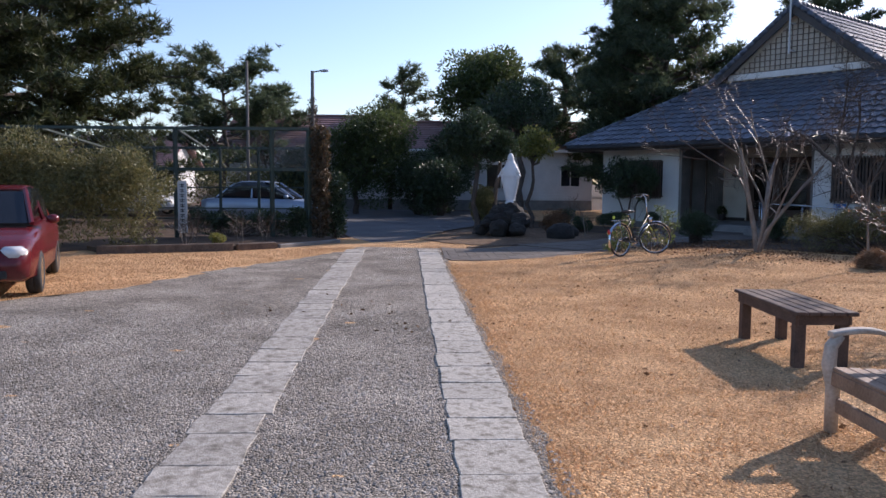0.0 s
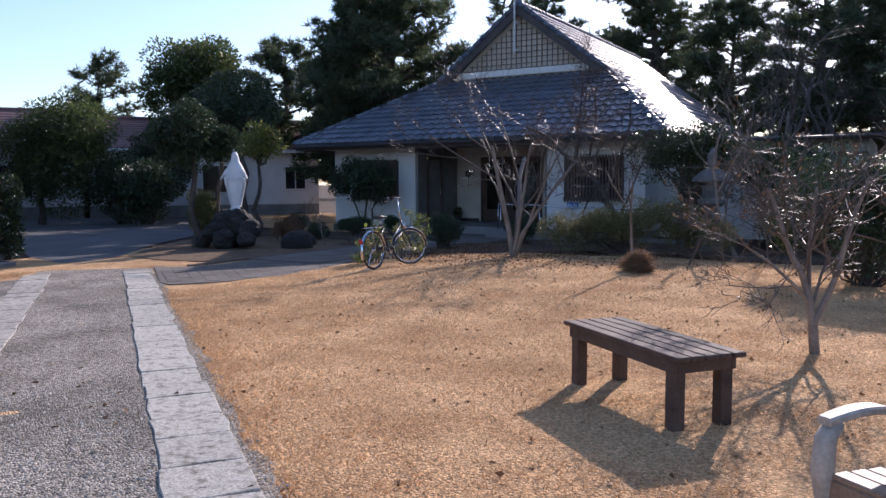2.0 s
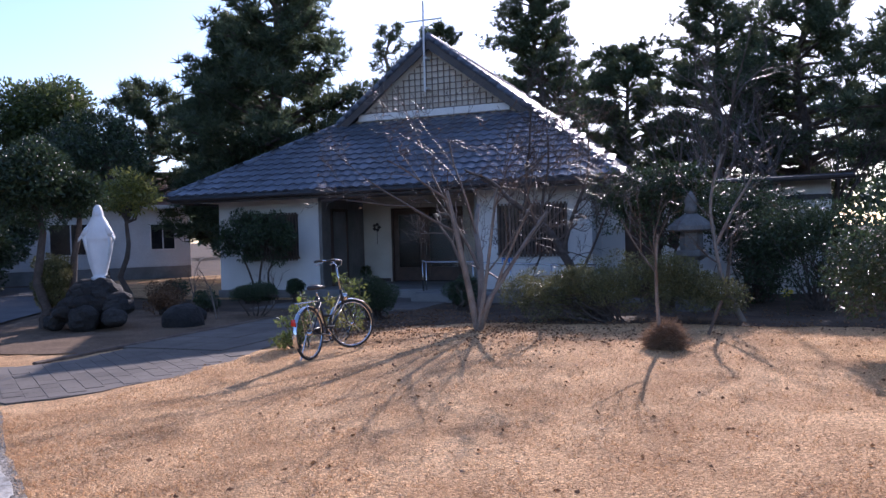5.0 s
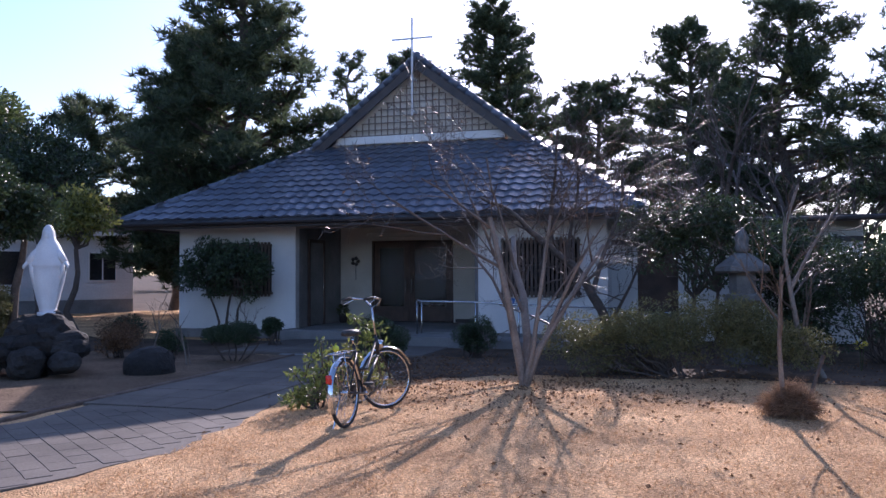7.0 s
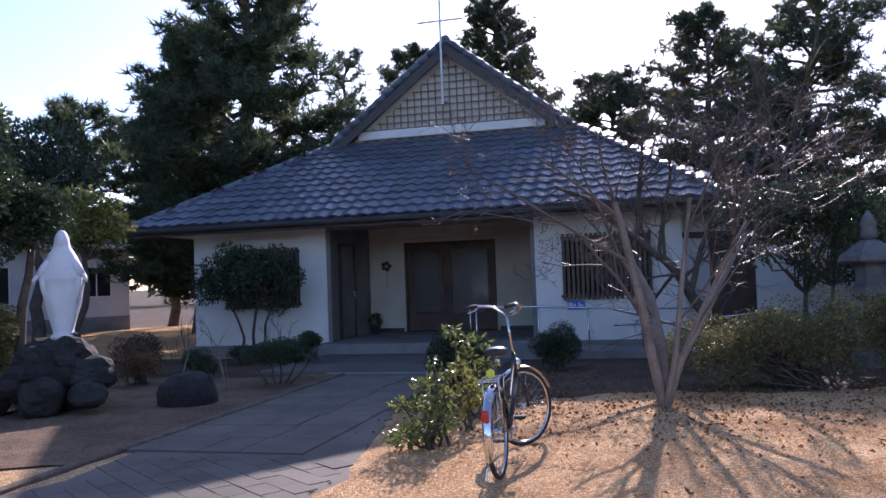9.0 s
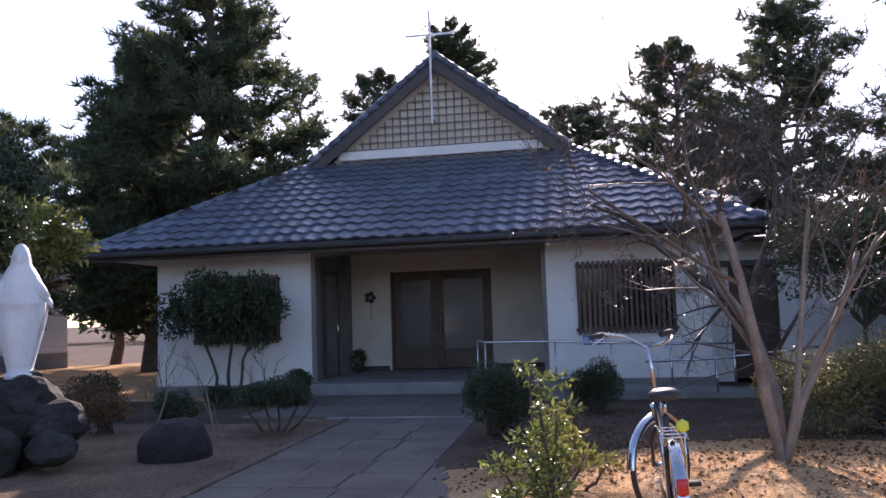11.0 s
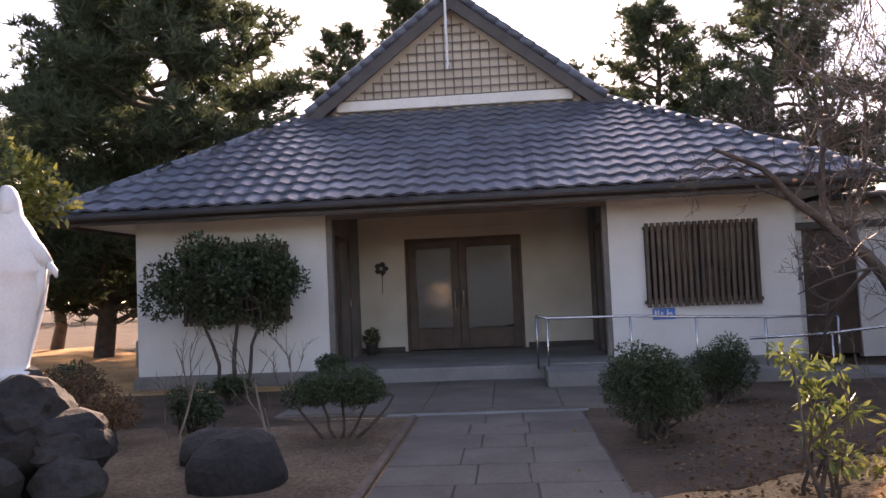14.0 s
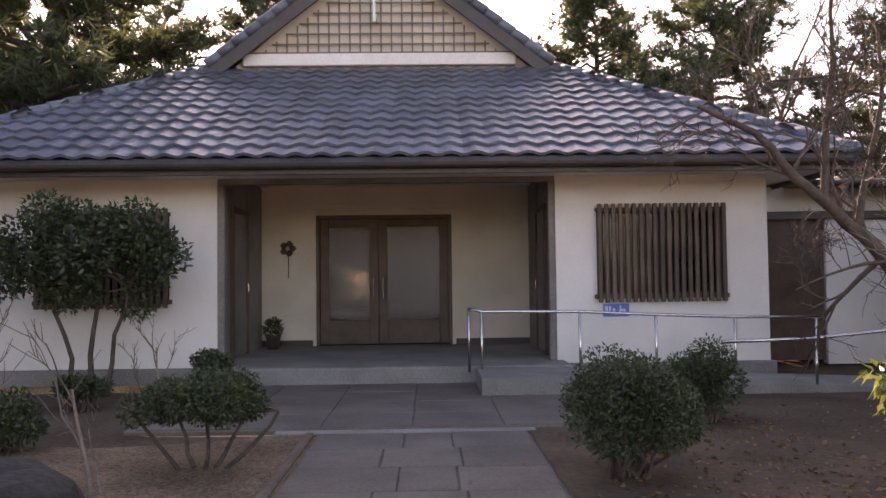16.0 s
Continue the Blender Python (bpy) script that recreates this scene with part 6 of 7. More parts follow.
tagged(part("wire_mesh", chain_link(along_net(0.9), along_net(1.0) + Vector((0.3, 0.35, 0)), 1.85, 2.82, 0.075, 0.004), WIRE, net, "galvanised chain-link panel"), kind="stuff")
tagged(part("wire_mesh", chain_link(along_net(0.3), along_net(0.9), 1.86, 2.84, 0.16, 0.0022), WIRE, net, "thin net"), kind="stuff")
sign = thing("sign_board", (-18.28, 6.95, 0), "tall narrow white signboard with dark vertical writing", "sign")
sign_m = Matrix.Translation((-18.28, 6.95, 0)) @ Matrix.Rotation(math.atan2(0.77, 0.635), 4, "Z")
part("board", Shape().box(-0.115, 0.115, -0.015, 0.015, 0.22, 1.52, 0.006, sign_m), SIGN_WHITE, sign)
part("post", Shape().box(-0.03, 0.03, 0.016, 0.06, -0.05, 1.4, 0.006, sign_m), TIMBER, sign)
ink = Shape()
for i in range(9):
    z = 1.42 - i * 0.125
    ink.box(-0.06, 0.06, -0.018, -0.016, z - 0.01, z + 0.01, 0, sign_m).box(-0.05, 0.05, -0.018, -0.016, z - 0.05, z - 0.035, 0, sign_m).box(-0.012, 0.012, -0.0185, -0.0165, z - 0.065, z + 0.03, 0, sign_m)
part("writing", ink, SIGN_INK, sign)
bed = thing("raised_bed", (-15.6, 6.2, 0), "raised planting bed edged with weathered timbers", "planting bed")
part("timber", rail_between(Shape(), (-15.95, 4.2, 0.08), (-15.1, 6.82, 0.08), 0.14, 0.18, 0.015), TIMBER, bed)
part("timber", rail_between(Shape(), (-15.1, 6.9, 0.07), (-15.12, 7.85, 0.07), 0.14, 0.16, 0.015), TIMBER, bed)
part("kerb", rail_between(Shape(), (-15.15, 7.95, 0.03), (-15.75, 9.95, 0.03), 0.12, 0.12, 0.015), CONCRETE, bed)
part("soil", Shape().slab([(-15.95, 4.3), (-15.15, 6.85), (-15.15, 7.9), (-15.8, 9.9), (-16.8, 9.6), (-18.6, 7.2), (-17.0, 4.3)], -0.02, 0.1), EARTH, bed)
broadleaf("low_shrub", (-15.45, 6.6, 0.1), lumpy((-15.45, 6.6, 0.22), (0.16, 0.16, 0.12), 8, 0.1, rng), 1500, 0.04, LEAF_YELLOW, "small yellow-green shrub in the raised bed", "shrub", 99)


# ---- poles ----
def pole(at, high, r, lamp, label):
    ob = thing("utility_pole", at, label, "pole", "poles")
    x, y, _ = at
    part("shaft", Shape().lathe([(r, -0.1), (r * 0.9, high * 0.5), (r * 0.72, high)], (x, y, 0), 10), POLE, ob, smooth=True)
    if lamp:
        part("arm", Shape().tube([(x, y, high - 0.05), (x + 0.25, y + 0.3, high + 0.02)], 0.03, 6), POLE, ob)
        part("lamp", Shape().box(x + 0.18, x + 0.5, y + 0.28, y + 0.5, high - 0.03, high + 0.06, 0.02), WHITE_METAL, ob)
    return ob


pole((-28.4, 16.6, 0), 6.15, 0.1, True, "slim dark lamp pole with climbing twigs")
pole((-29.8, 14.3, 0), 6.5, 0.075, False, "slim weathered utility pole")
wires = thing("overhead_wires", (-29.8, 14.3, 6.4), "thin sagging overhead wires between poles", "wires")
for a, b in (((-29.8, 14.3, 6.35), (-34, 9, 6.1)), ((-29.8, 14.3, 6.2), (-40, 10, 5.8))):
    a, b = Vector(a), Vector(b)
    part("wire", Shape().tube([a + (b - a) * i / 8 - Vector((0, 0, 0.3 * math.sin(math.pi * i / 8))) for i in range(9)], 0.012, 4), RUBBER, wires)
broadleaf("ivy", (-28.4, 16.6, 0), [(-28.4, 16.6, 1.5 + 0.4 * i, 0.32 - 0.02 * i, 0.32 - 0.02 * i, 0.4) for i in range(9)], 1500, 0.12, IVY, "dry climber on the lamp pole", "ivy", 98, shell=0.3)


# ---- cars ----
def loft(sections, m, closed=True):
    """Cross sections (each a list of (y, z)) at stations x, joined into a skin."""
    s = Shape()
    k = len(sections[0][1])
    for x, ring_pts in sections:
        for y, z in ring_pts:
            s.v.append(tuple(m @ Vector((x, y, z))))
    for j in range(len(sections) - 1):
        for i in range(k):
            a, b = j * k + i, j * k + (i + 1) % k
            s.f.append((a, b, b + k, a + k))
    s.f.append(tuple(range(k))[::-1])
    s.f.append(tuple((len(sections) - 1) * k + i for i in range(k)))
    return s


def rounded(w, z0, z1, tuck=0.06):
    """Half-outline mirrored: a car body's cross section."""
    right = [(w * 0.86, z0), (w * 0.97, z0 + 0.06), (w, z0 + (z1 - z0) * 0.45), (w * 0.985, z0 + (z1 - z0) * 0.75), (w * 0.94, z1 - 0.03), (w * 0.80, z1)]
    return right + [(-y, z) for y, z in right[::-1]]


def car(front, heading, paint, label, long=4.3, wide=1.68, high=1.42):
    """A saloon-like car whose front bumper stands at front and which heads along heading (degrees from +x)."""
    m = Matrix.Translation((front[0], front[1], 0)) @ Matrix.Rotation(radians(heading), 4, "Z") @ Matrix.Translation((-long, 0, 0))
    ob = thing("parked_car", (m @ Vector((long / 2, 0, 0)))[:], label, "car", "parked cars")
    w = wide / 2
    hood, trunk_z = 0.86, 0.92
    st = [(0.0, 0.70 * w / w, 0.45, 0.72), (0.06, 0.9, 0.32, 0.86), (0.3, 0.97, 0.24, trunk_z), (1.0, 1.0, 0.2, 0.93), (2.2, 1.0, 0.2, 0.92), (3.0, 1.0, 0.2, 0.90), (3.7, 0.97, 0.22, 0.82), (4.1, 0.92, 0.24, 0.72), (4.24, 0.85, 0.3, 0.62), (4.3, 0.72, 0.38, 0.5)]
    body = part("body", loft([(x * long / 4.3, rounded(w * f, a, b)) for x, f, a, b in st], m), paint, ob, smooth=True)
    cab = [(0.5, 0.82, 0.9, 0.95), (0.95, 0.80, 0.9, 1.30), (1.35, 0.78, 0.9, high), (2.1, 0.78, 0.9, high + 0.01), (2.45, 0.79, 0.9, 1.36), (3.15, 0.84, 0.88, 0.93)]
    part("cabin_glass", loft([(x * long / 4.3, rounded(w * f, a, b, 0.1)) for x, f, a, b in cab], m), CAR_GLASS, ob, "dark car windows")
    part("roof_panel", loft([(x * long / 4.3, [(w * 0.66, z), (w * 0.6, z + 0.02), (-w * 0.6, z + 0.02), (-w * 0.66, z)]) for x, z in ((1.15, high - 0.075), (1.4, high), (2.1, high + 0.008), (2.4, high - 0.045))], m), paint, ob)
    for s in (-1, 1):
        for a, b in (((3.16, 0.83, 0.93), (2.42, 0.66, high - 0.04)), ((0.55, 0.8, 0.95), (1.15, 0.66, high - 0.07)), ((1.75, 0.85, 0.93), (1.75, 0.665, high - 0.01))):
            part("pillar", Shape().tube([m @ Vector((a[0] * long / 4.3, s * w * a[1], a[2])), m @ Vector((b[0] * long / 4.3, s * w * b[1], b[2]))], 0.035, 6), paint, ob)
        mir = part("mirror", Shape().lathe([(0.03, -0.06), (0.085, -0.03), (0.085, 0.04), (0.03, 0.07)], m @ Vector((2.95 * long / 4.3, s * (w + 0.1), 0.98)), 8), paint, ob, smooth=True)
        lamp_c = m @ Vector((4.12 * long / 4.3, s * w * 0.68, 0.62))
        part("headlight", Shape().lathe([(0.02, -0.09), (0.15, -0.06), (0.16, 0.03), (0.10, 0.075)], lamp_c, 12), LAMP_GLASS, ob, "clear headlight", smooth=True)
        part("tail_light", Shape().box(-0.01, 0.06, s * w * 0.62 - 0.12, s * w * 0.62 + 0.12, 0.62, 0.78, 0.02, m), RED_LENS, ob)
        for x in (0.85, 3.42):
            c = m @ Vector((x * long / 4.3, s * (w - 0.1), 0.3))
            axis = (m.to_3x3() @ Vector((0, 1, 0)))
            wheel = part("wheel", Shape().tube([c - axis * 0.09, c + axis * 0.09], 0.2, 18), CHROME, ob)
            part("tyre", Shape().ring(c - axis * 0.035, axis, 0.235, 0.065, 24, 8).ring(c + axis * 0.035, axis, 0.235, 0.065, 24, 8), RUBBER, wheel, smooth=True)
    part("grille", Shape().box(4.25 * long / 4.3, 4.31 * long / 4.3, -0.35, 0.35, 0.5, 0.6, 0.01, m), RUBBER, ob)
    part("bumper_vent", Shape().box(4.26 * long / 4.3, 4.32 * long / 4.3, -0.5, 0.5, 0.3, 0.4, 0.01, m), RUBBER, ob)
    part("number_plate", Shape().box(4.31 * long / 4.3, 4.33 * long / 4.3, -0.17, 0.17, 0.4, 0.5, 0.004, m), SIGN_WHITE, ob)
    return ob


car((-9.9, 0.9), -18, RED_PAINT, "dark red small saloon car parked at the gravel's edge", 4.1, 1.66, 1.42)
car((-23.2, 14.3), 49, SILVER_PAINT, "silver-blue saloon car parked behind the netting", 4.5, 1.75, 1.5)
car((-33.2, 12.6), 45, WHITE_PAINT, "white car parked behind the netting", 4.2, 1.7, 1.55)


# ---- neighbouring houses ----
def house(corner, way, long, deep, eave, ridge, wall_mat, roof_mat, label, windows, bands=True, group=""):
    """A bungalow: its front runs from corner along way; roof ridge parallel to the front."""
    u = Vector((*way, 0)).normalized()
    w = Vector((-u.y, u.x, 0))
    if w.y < 0:
        w = -w
    m = Matrix(((u.x, w.x, 0, corner[0]), (u.y, w.y, 0, corner[1]), (0, 0, 1, 0), (0, 0, 0, 1)))
    ob = thing("house", (corner[0], corner[1], 0), label, "house", group)
    part("wall", Shape().box(0, long, 0, 0.15, 0.55, eave, 0, m).box(0, long, deep - 0.15, deep, 0.55, eave, 0, m).box(0, 0.15, 0.15, deep - 0.15, 0.55, eave, 0, m).box(long - 0.15, long, 0.15, deep - 0.15, 0.55, eave, 0, m)
         .prism([m @ Vector((0.02, 0, eave)), m @ Vector((0.02, deep, eave)), m @ Vector((0.02, deep / 2, ridge - 0.1))], u * 0.12).prism([m @ Vector((long - 0.14, 0, eave)), m @ Vector((long - 0.14, deep, eave)), m @ Vector((long - 0.14, deep / 2, ridge - 0.1))], u * 0.12), wall_mat, ob)
    part("foundation", Shape().box(-0.02, long + 0.02, -0.02, deep + 0.02, -0.05, 0.55, 0, m), CONCRETE, ob)
    if bands:
        s = Shape()
        for i in range(int((eave - 0.6) / 0.16)):
            z = 0.58 + i * 0.16
            s.box(-0.01, long + 0.01, -0.025, -0.003, z, z + 0.15, 0.006, m)
        part("siding", s, wall_mat, ob, "white horizontal siding boards")
        s = Shape()
        for i in range(int((eave - 0.6) / 0.16)):
            z = 0.58 + i * 0.16
            s.box(-0.025, -0.003, 0.02, deep, z, z + 0.15, 0.006, m)
        part("siding", s, wall_mat, ob)
    for x0, x1, z0, z1 in windows:
        win = part("window", Shape().box(x0, x1, -0.05, -0.03, z0, z1, 0, m), WINDOW_DARK, ob)
        part("frame", Shape().box(x0 - 0.06, x0, -0.07, -0.028, z0, z1, 0.005, m).box(x1, x1 + 0.06, -0.07, -0.028, z0, z1, 0.005, m).box(x0 - 0.06, x1 + 0.06, -0.07, -0.028, z1, z1 + 0.06, 0.005, m)
             .box(x0 - 0.06, x1 + 0.06, -0.08, -0.028, z0 - 0.06, z0, 0.005, m).box(0.5 * (x0 + x1) - 0.025, 0.5 * (x0 + x1) + 0.025, -0.07, -0.052, z0, z1, 0.004, m), WHITE_WOOD, win)
    rise = (ridge - eave) / (deep / 2)
    roof_ob = None
    for d in (0, 1):
        back = [Vector((-0.48, -0.58, eave - rise * 0.58)), Vector((long + 0.48, -0.58, eave - rise * 0.58)), Vector((long + 0.48, deep / 2, ridge)), Vector((-0.48, deep / 2, ridge))]
        if d:
            back = [Vector((p.x, deep - p.y, p.z)) for p in back]
        slope = part("roof", Shape().prism([m @ p for p in back], (0, 0, -0.08)), roof_mat, ob, "reddish tiled roof")
        rows = 14
        for i in range(rows):
            t0, t1 = i / rows, (i + 1.15) / rows
            y0, y1 = (-0.6 + (deep / 2 + 0.6) * t for t in (t0, min(1, t1)))
            z0, z1 = eave + rise * y0, eave + rise * y1
            q = [Vector((-0.5, y0, z0 + 0.07)), Vector((long + 0.5, y0, z0 + 0.07)), Vector((long + 0.5, y1, z1 + 0.03)), Vector((-0.5, y1, z1 + 0.03))]
            if d:
                q = [Vector((p.x, deep - p.y, p.z)) for p in q]
            part("tile_course", Shape().prism([m @ p for p in q], (0, 0, -0.06)), roof_mat, slope)
    part("ridge", Shape().tube([m @ Vector((-0.5, deep / 2, ridge + 0.05)), m @ Vector((long + 0.5, deep / 2, ridge + 0.05))], 0.1, 8), roof_mat, ob)
    part("fascia", Shape().box(-0.45, long + 0.45, -0.62, -0.58, eave + rise * -0.6 - 0.14, eave + rise * -0.6 + 0.02, 0.005, m), WHITE_WOOD, ob)
    return ob


house((-27.4, 33.6), (-0.635, -0.77), 11.0, 7.0, 3.55, 5.0, SIDING, RED_ROOF, "white sided bungalow with a faded red tiled roof", ((0.7, 1.7, 1.35, 2.45), (4.2, 5.8, 1.2, 2.5)))
house((-35.0, 25.2), (-0.635, -0.77), 9.0, 8.0, 3.6, 5.4, SIDING, RED_ROOF, "bungalow with a faded red tiled roof among trees", ((2.2, 4.0, 1.1, 2.5),))
house((-48.0, 17.5), (-0.635, -0.77), 6.0, 6.0, 2.7, 4.3, SIDING, RED_ROOF, "distant low house with a red roof", ((1.2, 2.6, 1.0, 2.2),), False)
house((-34, 62), (0.9, -0.4), 12.0, 8.0, 3.4, 5.2, SIDING, RED_ROOF, "distant pale house beyond the trees", ((2, 3.5, 1.2, 2.4), (6, 7.5, 1.2, 2.4)), False)

# ---- roof tiles, paving stones, slabs, gravel, grass ----
TW, TH = 0.315, 0.405                 # a tile's width and laid height


def tile_mesh():
    """One wavy interlocking tile, its lower edge thick, lying in the x-y plane with y up the slope."""
    s = Shape()
    cols = 7
    prof = [(i / (cols - 1) * (TW + 0.012), 0.04 * (0.5 - 0.5 * math.cos(2 * math.pi * i / (cols - 1)))) for i in range(cols)]
    for y, lift in ((0.0, 0.05), (TH + 0.05, 0.004)):
        for x, z in prof:
            s.v.append((x, y, z + lift))
    for x, z in prof:
        s.v.append((x, 0.0, z + 0.05 - 0.038))
    for i in range(cols - 1):
        s.f.append((i, i + 1, cols + i + 1, cols + i))
        s.f.append((2 * cols + i, 2 * cols + i + 1, i + 1, i))
    me = s.mesh("tile")
    me.materials.append(TILE)
    return me


tile_me = tile_mesh()
slope_angle = math.atan(FRONT)
slope_long = (GY - EY0) / math.cos(slope_angle)
rest_v, rest_f, made = [], [], 0
base_v = np.array([v.co[:] for v in tile_me.vertices])
base_f = [tuple(p.vertices) for p in tile_me.polygons]


def lay(m, parent, limit):
    global made
    if made < limit:
        piece("tile", tile_me, parent, m)
        made += 1
    else:
        k = sum(len(a) for a in rest_v)
        mm = np.array(m)
        rest_v.append(base_v @ mm[:3, :3].T + mm[:3, 3])
        rest_f.extend(tuple(i + k for i in f) for f in base_f)


tilt_front = Matrix.Rotation(slope_angle, 4, "X")
for r in range(int(slope_long / TH) + 1):
    u = r * TH - 0.05
    if u > slope_long - 0.15:
        break
    y, z = EY0 + u * math.cos(slope_angle), EZ + u * math.sin(slope_angle)
    inset = (z - EZ) / SIDE
    x = EX0 + inset - 0.02 - (TW / 2 if r % 2 else 0) * 0
    x = MID - math.ceil((MID - EX0 - inset) / TW) * TW
    while x < EX1 - inset:
        if x + TW > EX0 + inset + 0.05:
            lay(Matrix.Translation((x, y, z + 0.004)) @ tilt_front, roof, 300)
        x += TW
# side slopes, only ever seen edge on
for s in (1, -1):
    e = EX0 if s > 0 else EX1
    ang = math.atan(SIDE)
    long = (MID - EX0) / math.cos(ang)
    for r in range(int(long / TH)):
        u = r * TH - 0.05
        x, z = e + s * u * math.cos(ang), EZ + u * math.sin(ang)
        lo = max(EY0, EY0 + (z - EZ) / FRONT) if z < GZ else GO
        m0 = Matrix.Rotation(radians(-90 * s), 4, "Z") @ Matrix.Rotation(ang, 4, "X")
        count = int((EY1 - lo) / TW)
        for i in range(count):
            y = EY1 - (i if s > 0 else i + 1) * TW
            y = EY1 - i * TW if s > 0 else EY1 - (i + 1) * TW
            lay(Matrix.Translation((x, y, z + 0.004)) @ m0, roof, 0)
tiles_rest = bpy.data.meshes.new("tiles")
tiles_rest.from_pydata([tuple(p) for p in np.concatenate(rest_v)], [], rest_f)
tagged(part("tiles", tiles_rest, TILE, roof), kind="stuff")

# wheel tracks of dressed stone
rng = np.random.default_rng(44)
for lo, hi, high, name_label in ((0.455, 0.90, 0.02, "row of squared pale stones set in the gravel"), (-1.14, -0.71, 0.017, "worn row of pale stones half sunk in gravel")):
    strip = thing("stone_track", drive(5, 0.5 * (lo + hi))[:], name_label, "paving", "stone wheel tracks", kind="structure")
    s = -6.0
    while s < 16.2:
        long = rng.uniform(0.36, 0.56)
        a, b = lo + rng.normal(0, 0.007), hi + rng.normal(0, 0.009)
        z = high + rng.normal(0, 0.002)
        q = []
        for (u, n) in ((s + 0.004, a), (s + 0.004, (a + b) / 2), (s + 0.004, b), (s + long / 2, b + rng.normal(0, 0.008)), (s + long - 0.004, b), (s + long - 0.004, (a + b) / 2), (s + long - 0.004, a), (s + long / 2, a + rng.normal(0, 0.008))):
            p = drive(u + rng.normal(0, 0.007), n + rng.normal(0, 0.006))
            q.append(p)
        mid = sum(q, Vector()) / len(q)
        sh = Shape()
        n = len(q)
        low = [(p.x, p.y, -0.03) for p in q]
        rim = [(p.x, p.y, z - 0.004) for p in q]
        top = [(p.x + (mid.x - p.x) * 0.025, p.y + (mid.y - p.y) * 0.025, z + rng.normal(0, 0.0015)) for p in q]
        sh.add(low + rim + top, [tuple(range(2 * n, 3 * n))] + [(i, (i + 1) % n, n + (i + 1) % n, n + i) for i in range(n)] + [(n + i, n + (i + 1) % n, 2 * n + (i + 1) % n, 2 * n + i) for i in range(n)])
        part("paving_stone", sh, PAVER if lo > 0 else WORN_PAVER, strip)
        s += long
# slabs of the path
for row in range(9):
    y0 = 12.95 + row * 0.64
    edges = (-12.46, -11.85, -11.25, -10.64) if row % 2 else (-12.46, -11.7, -11.3, -10.64)
    for a, b in zip(edges[:-1], edges[1:]):
        tilt = rng.normal(0, 0.002)
        part("slab", Shape().box(a + 0.006, b - 0.006, y0 + 0.006, y0 + 0.634, -0.01, 0.03 + tilt, 0.006), SLAB, part_path)
for row in range(4):
    for col in range(5):
        x0, y0 = -14.1 + col * 0.82, 18.86 + row * 0.72
        part("slab", Shape().box(x0 + 0.006, x0 + 0.814, y0 + 0.006, y0 + 0.714, 0.0, 0.058 + rng.normal(0, 0.001), 0.006), SLAB, apron)
def inside_path(x, y):
    hit = False
    for (ax, ay), (bx2, by2) in zip(path_edge, path_edge[1:] + path_edge[:1]):
        if (ay > y) != (by2 > y) and x < ax + (bx2 - ax) * (y - ay) / (by2 - ay):
            hit = not hit
    return hit


paver_me = Shape().box(-0.148, 0.148, -0.098, 0.098, -0.012, 0.019, 0.003).mesh("paver")
paver_me.materials.append(SLAB)
fan_turn = math.atan2(0.6, -0.8)
for i in range(26):
    for j in range(-2, 20):
        p = drive(9.6 + 0.3 * i + (0.15 if j % 2 else 0), 0.98 + 0.2 * j)
        if p.y < 12.85 and all(inside_path(p.x + u, p.y + w) for u in (-0.13, 0.13) for w in (-0.13, 0.13)):
            piece("paver", paver_me, part_path, pose(p.x, p.y, rng.normal(0, 0.0015), 0, 0, math.degrees(fan_turn) + rng.normal(0, 0.6)))

# loose gravel
n = 95000
s_at, n_at = -1.0 + 9.0 * rng.random(n) ** 1.5, rng.uniform(-5.5, 1.05, n)
keep = rng.random(n) < np.clip(1.2 - s_at / 9, 0.12, 1) * np.where((n_at > 0.45) & (n_at < 0.9), 0.06, np.where((n_at > -1.14) & (n_at < -0.71), 0.35, 1.0))
s_at, n_at = s_at[keep], n_at[keep]
x, y = -0.8 * s_at + 0.6 * n_at, 0.6 * s_at + 0.8 * n_at
inside = x > -9.6
x, y = x[inside], y[inside]
n = len(x)
size = 0.004 + 0.011 * rng.random(n) ** 2
octa = np.array([(1, 0, 0), (0, 1, 0), (-1, 0, 0), (0, -1, 0), (0, 0, 1)], float)
v = octa[None] * rng.uniform(0.6, 1.4, (n, 5, 1)) * size[:, None, None] * (1, 1, 0.75)
a = rng.uniform(0, 6.28, n)
ca, sa = np.cos(a)[:, None], np.sin(a)[:, None]
v = np.stack([v[..., 0] * ca - v[..., 1] * sa, v[..., 0] * sa + v[..., 1] * ca, v[..., 2]], -1) + np.stack([x, y, np.full(n, 0.009)], -1)[:, None]
f = (np.arange(n)[:, None, None] * 5 + np.array([(0, 1, 4), (1, 2, 4), (2, 3, 4), (3, 0, 4)])[None]).reshape(-1, 3)
solo("loose_gravel", cloud("loose_gravel", v.reshape(-1, 3), f, PEBBLE), None, "loose grey gravel strewn over the drive", "gravel", kind="stuff")

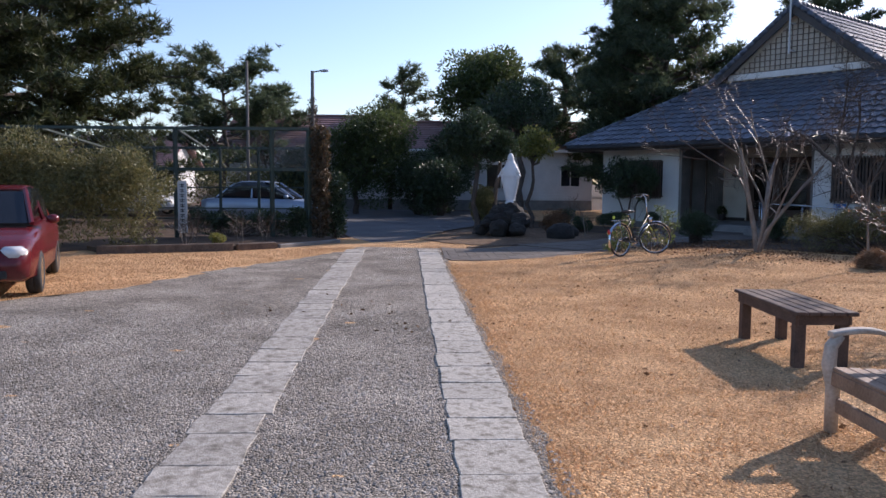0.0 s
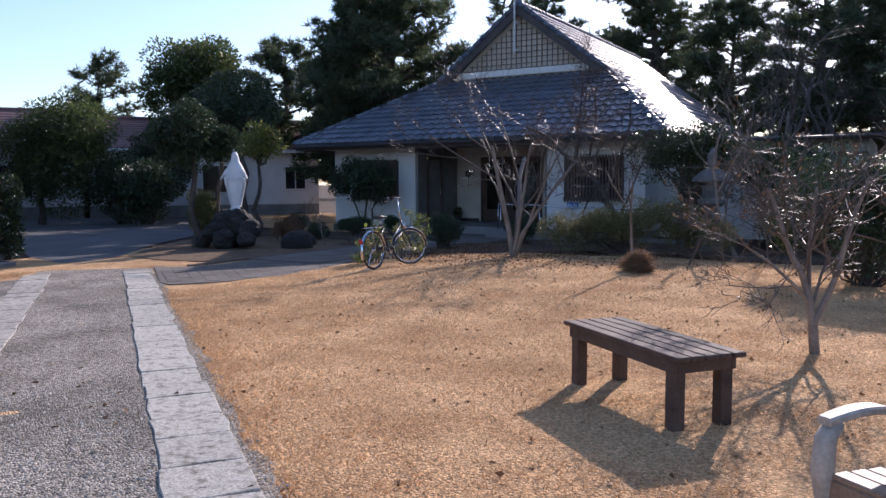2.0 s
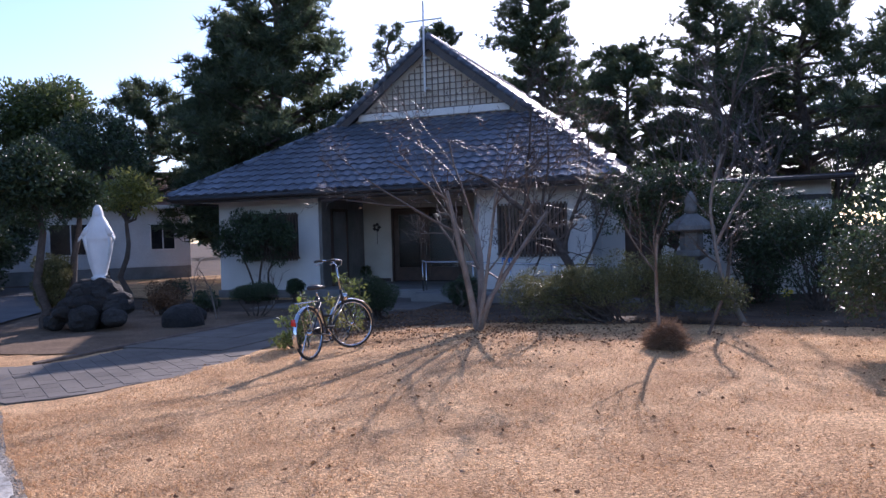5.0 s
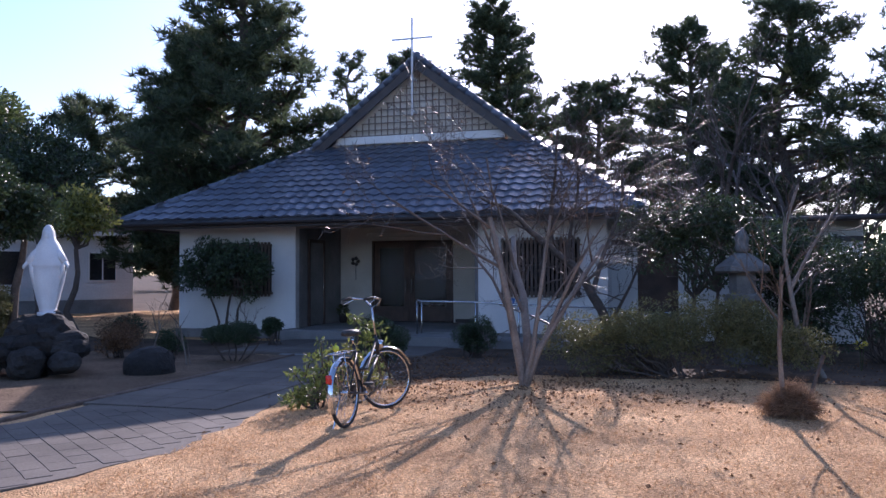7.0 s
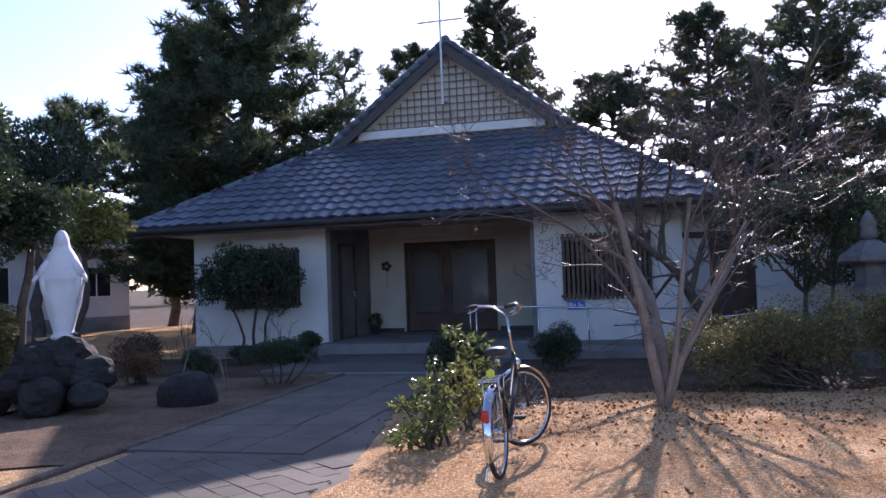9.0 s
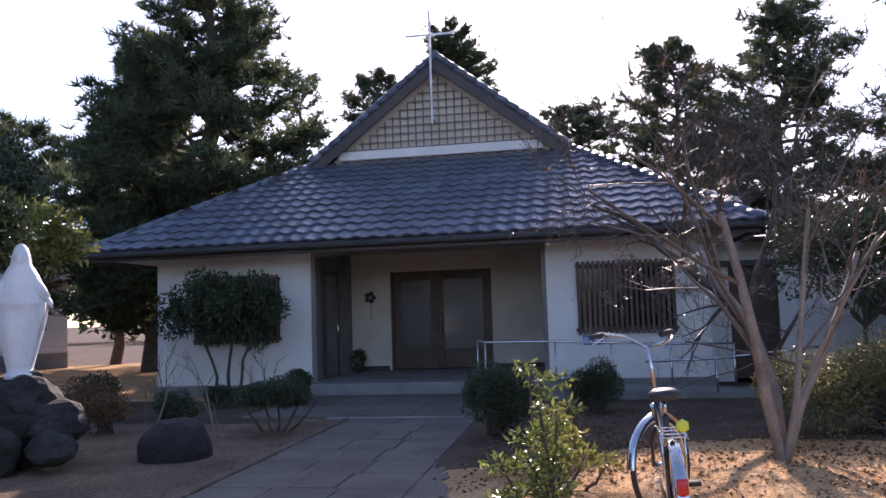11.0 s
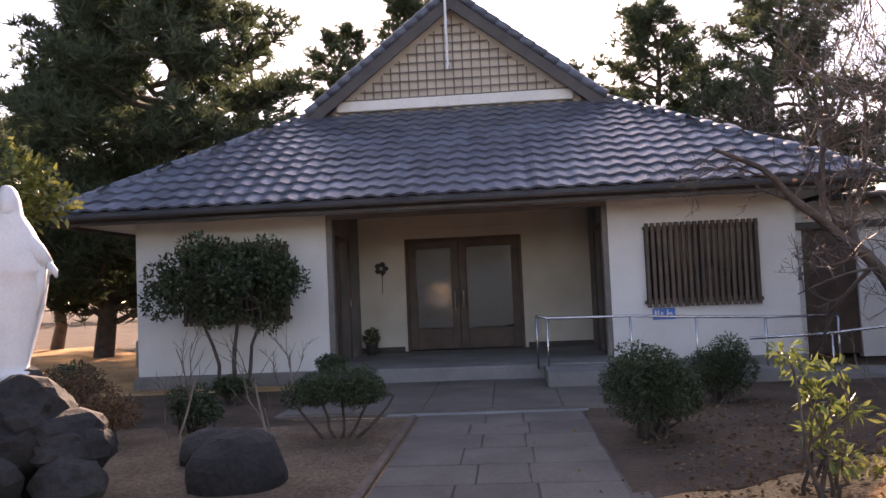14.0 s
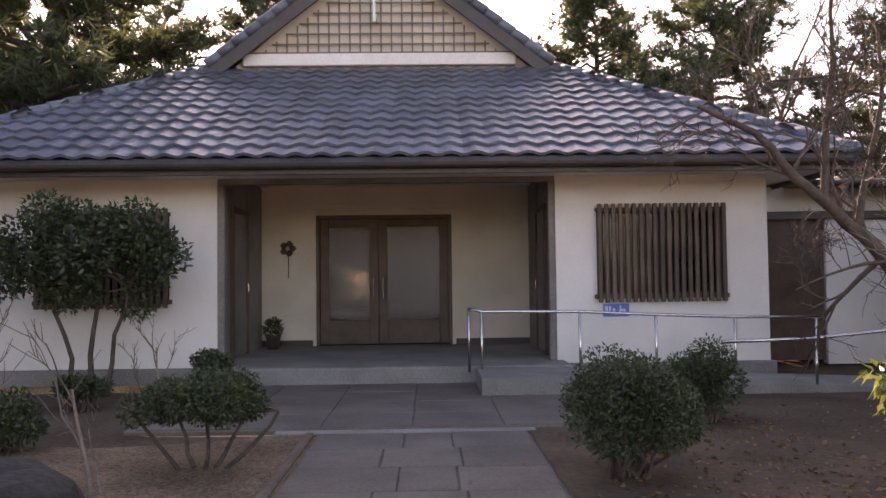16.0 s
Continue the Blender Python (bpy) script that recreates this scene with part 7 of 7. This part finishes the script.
# short dry grass
n = 300000
s_at, n_at = -2 + 18 * rng.random(n) ** 1.15, 0.95 + rng.random(n) ** 1.5 * 14
x, y = -0.8 * s_at + 0.6 * n_at, 0.6 * s_at + 0.8 * n_at
on_path = (x < -9.9) & (y > 9.0)
keep = ~on_path & (y < 16.5) & (x < 6)
x, y = x[keep], y[keep]
n = len(x)
p = np.stack([x, y, ground_height(x, y) - 0.004], -1)
w = unit(rng.normal(size=(n, 3)) * (1, 1, 0.3) + (0, 0, 0.75))
v, f = blades(p, w, rng.uniform(0.018, 0.05, n), 0.009, rng)
n2 = 30000
q = np.stack([rng.uniform(-15.8, -9.4, n2), rng.uniform(1.0, 10.2, n2), np.full(n2, 0.0)], -1)
edge = np.interp(q[:, 1], [1.3, 2.9, 5.3, 7.6, 9.6], [-9.9, -10.3, -11.9, -12.9, -14.3])
q = q[(q[:, 0] < edge - 0.05) & (q[:, 0] > -16 + 0.3 * (q[:, 1] - 4))]
w2 = unit(rng.normal(size=q.shape) * (1, 1, 0.3) + (0, 0, 0.75))
v2, f2 = blades(q, w2, rng.uniform(0.02, 0.045, len(q)), 0.012, rng)
solo("dry_grass", cloud("dry_grass", np.concatenate([v, v2]), np.concatenate([f, f2 + len(v)]), STRAW), None, "short dry straw-coloured grass blades", "grass", kind="stuff")

# fallen leaves
n = 5200
x = np.concatenate([rng.normal(-7.2, 1.6, 1800), rng.uniform(-10.2, 0, 1500), rng.uniform(-8, 3, 700), rng.uniform(-10.3, -8.5, 1200)])
y = np.concatenate([rng.normal(15.0, 1.1, 1800), rng.uniform(16.0, 20.0, 1500), rng.uniform(3, 15, 700), rng.uniform(14.2, 19.0, 1200)])
z = ground_height(x, y) + np.where((y > 16.0) | ((x < -8.7) & (y > 14.9)), 0.034, 0.012)
p = np.stack([x, y, z], -1)
w = unit(rng.normal(size=(n, 3)) * (1, 1, 0.25))
v, f = leaves(p, w, rng.uniform(0.03, 0.065, n), rng.uniform(0.018, 0.04, n), rng)
solo("fallen_leaves", cloud("fallen_leaves", v, f, LEAF_BROWN), None, "brown fallen leaves scattered over lawn and beds", "leaves", kind="stuff")
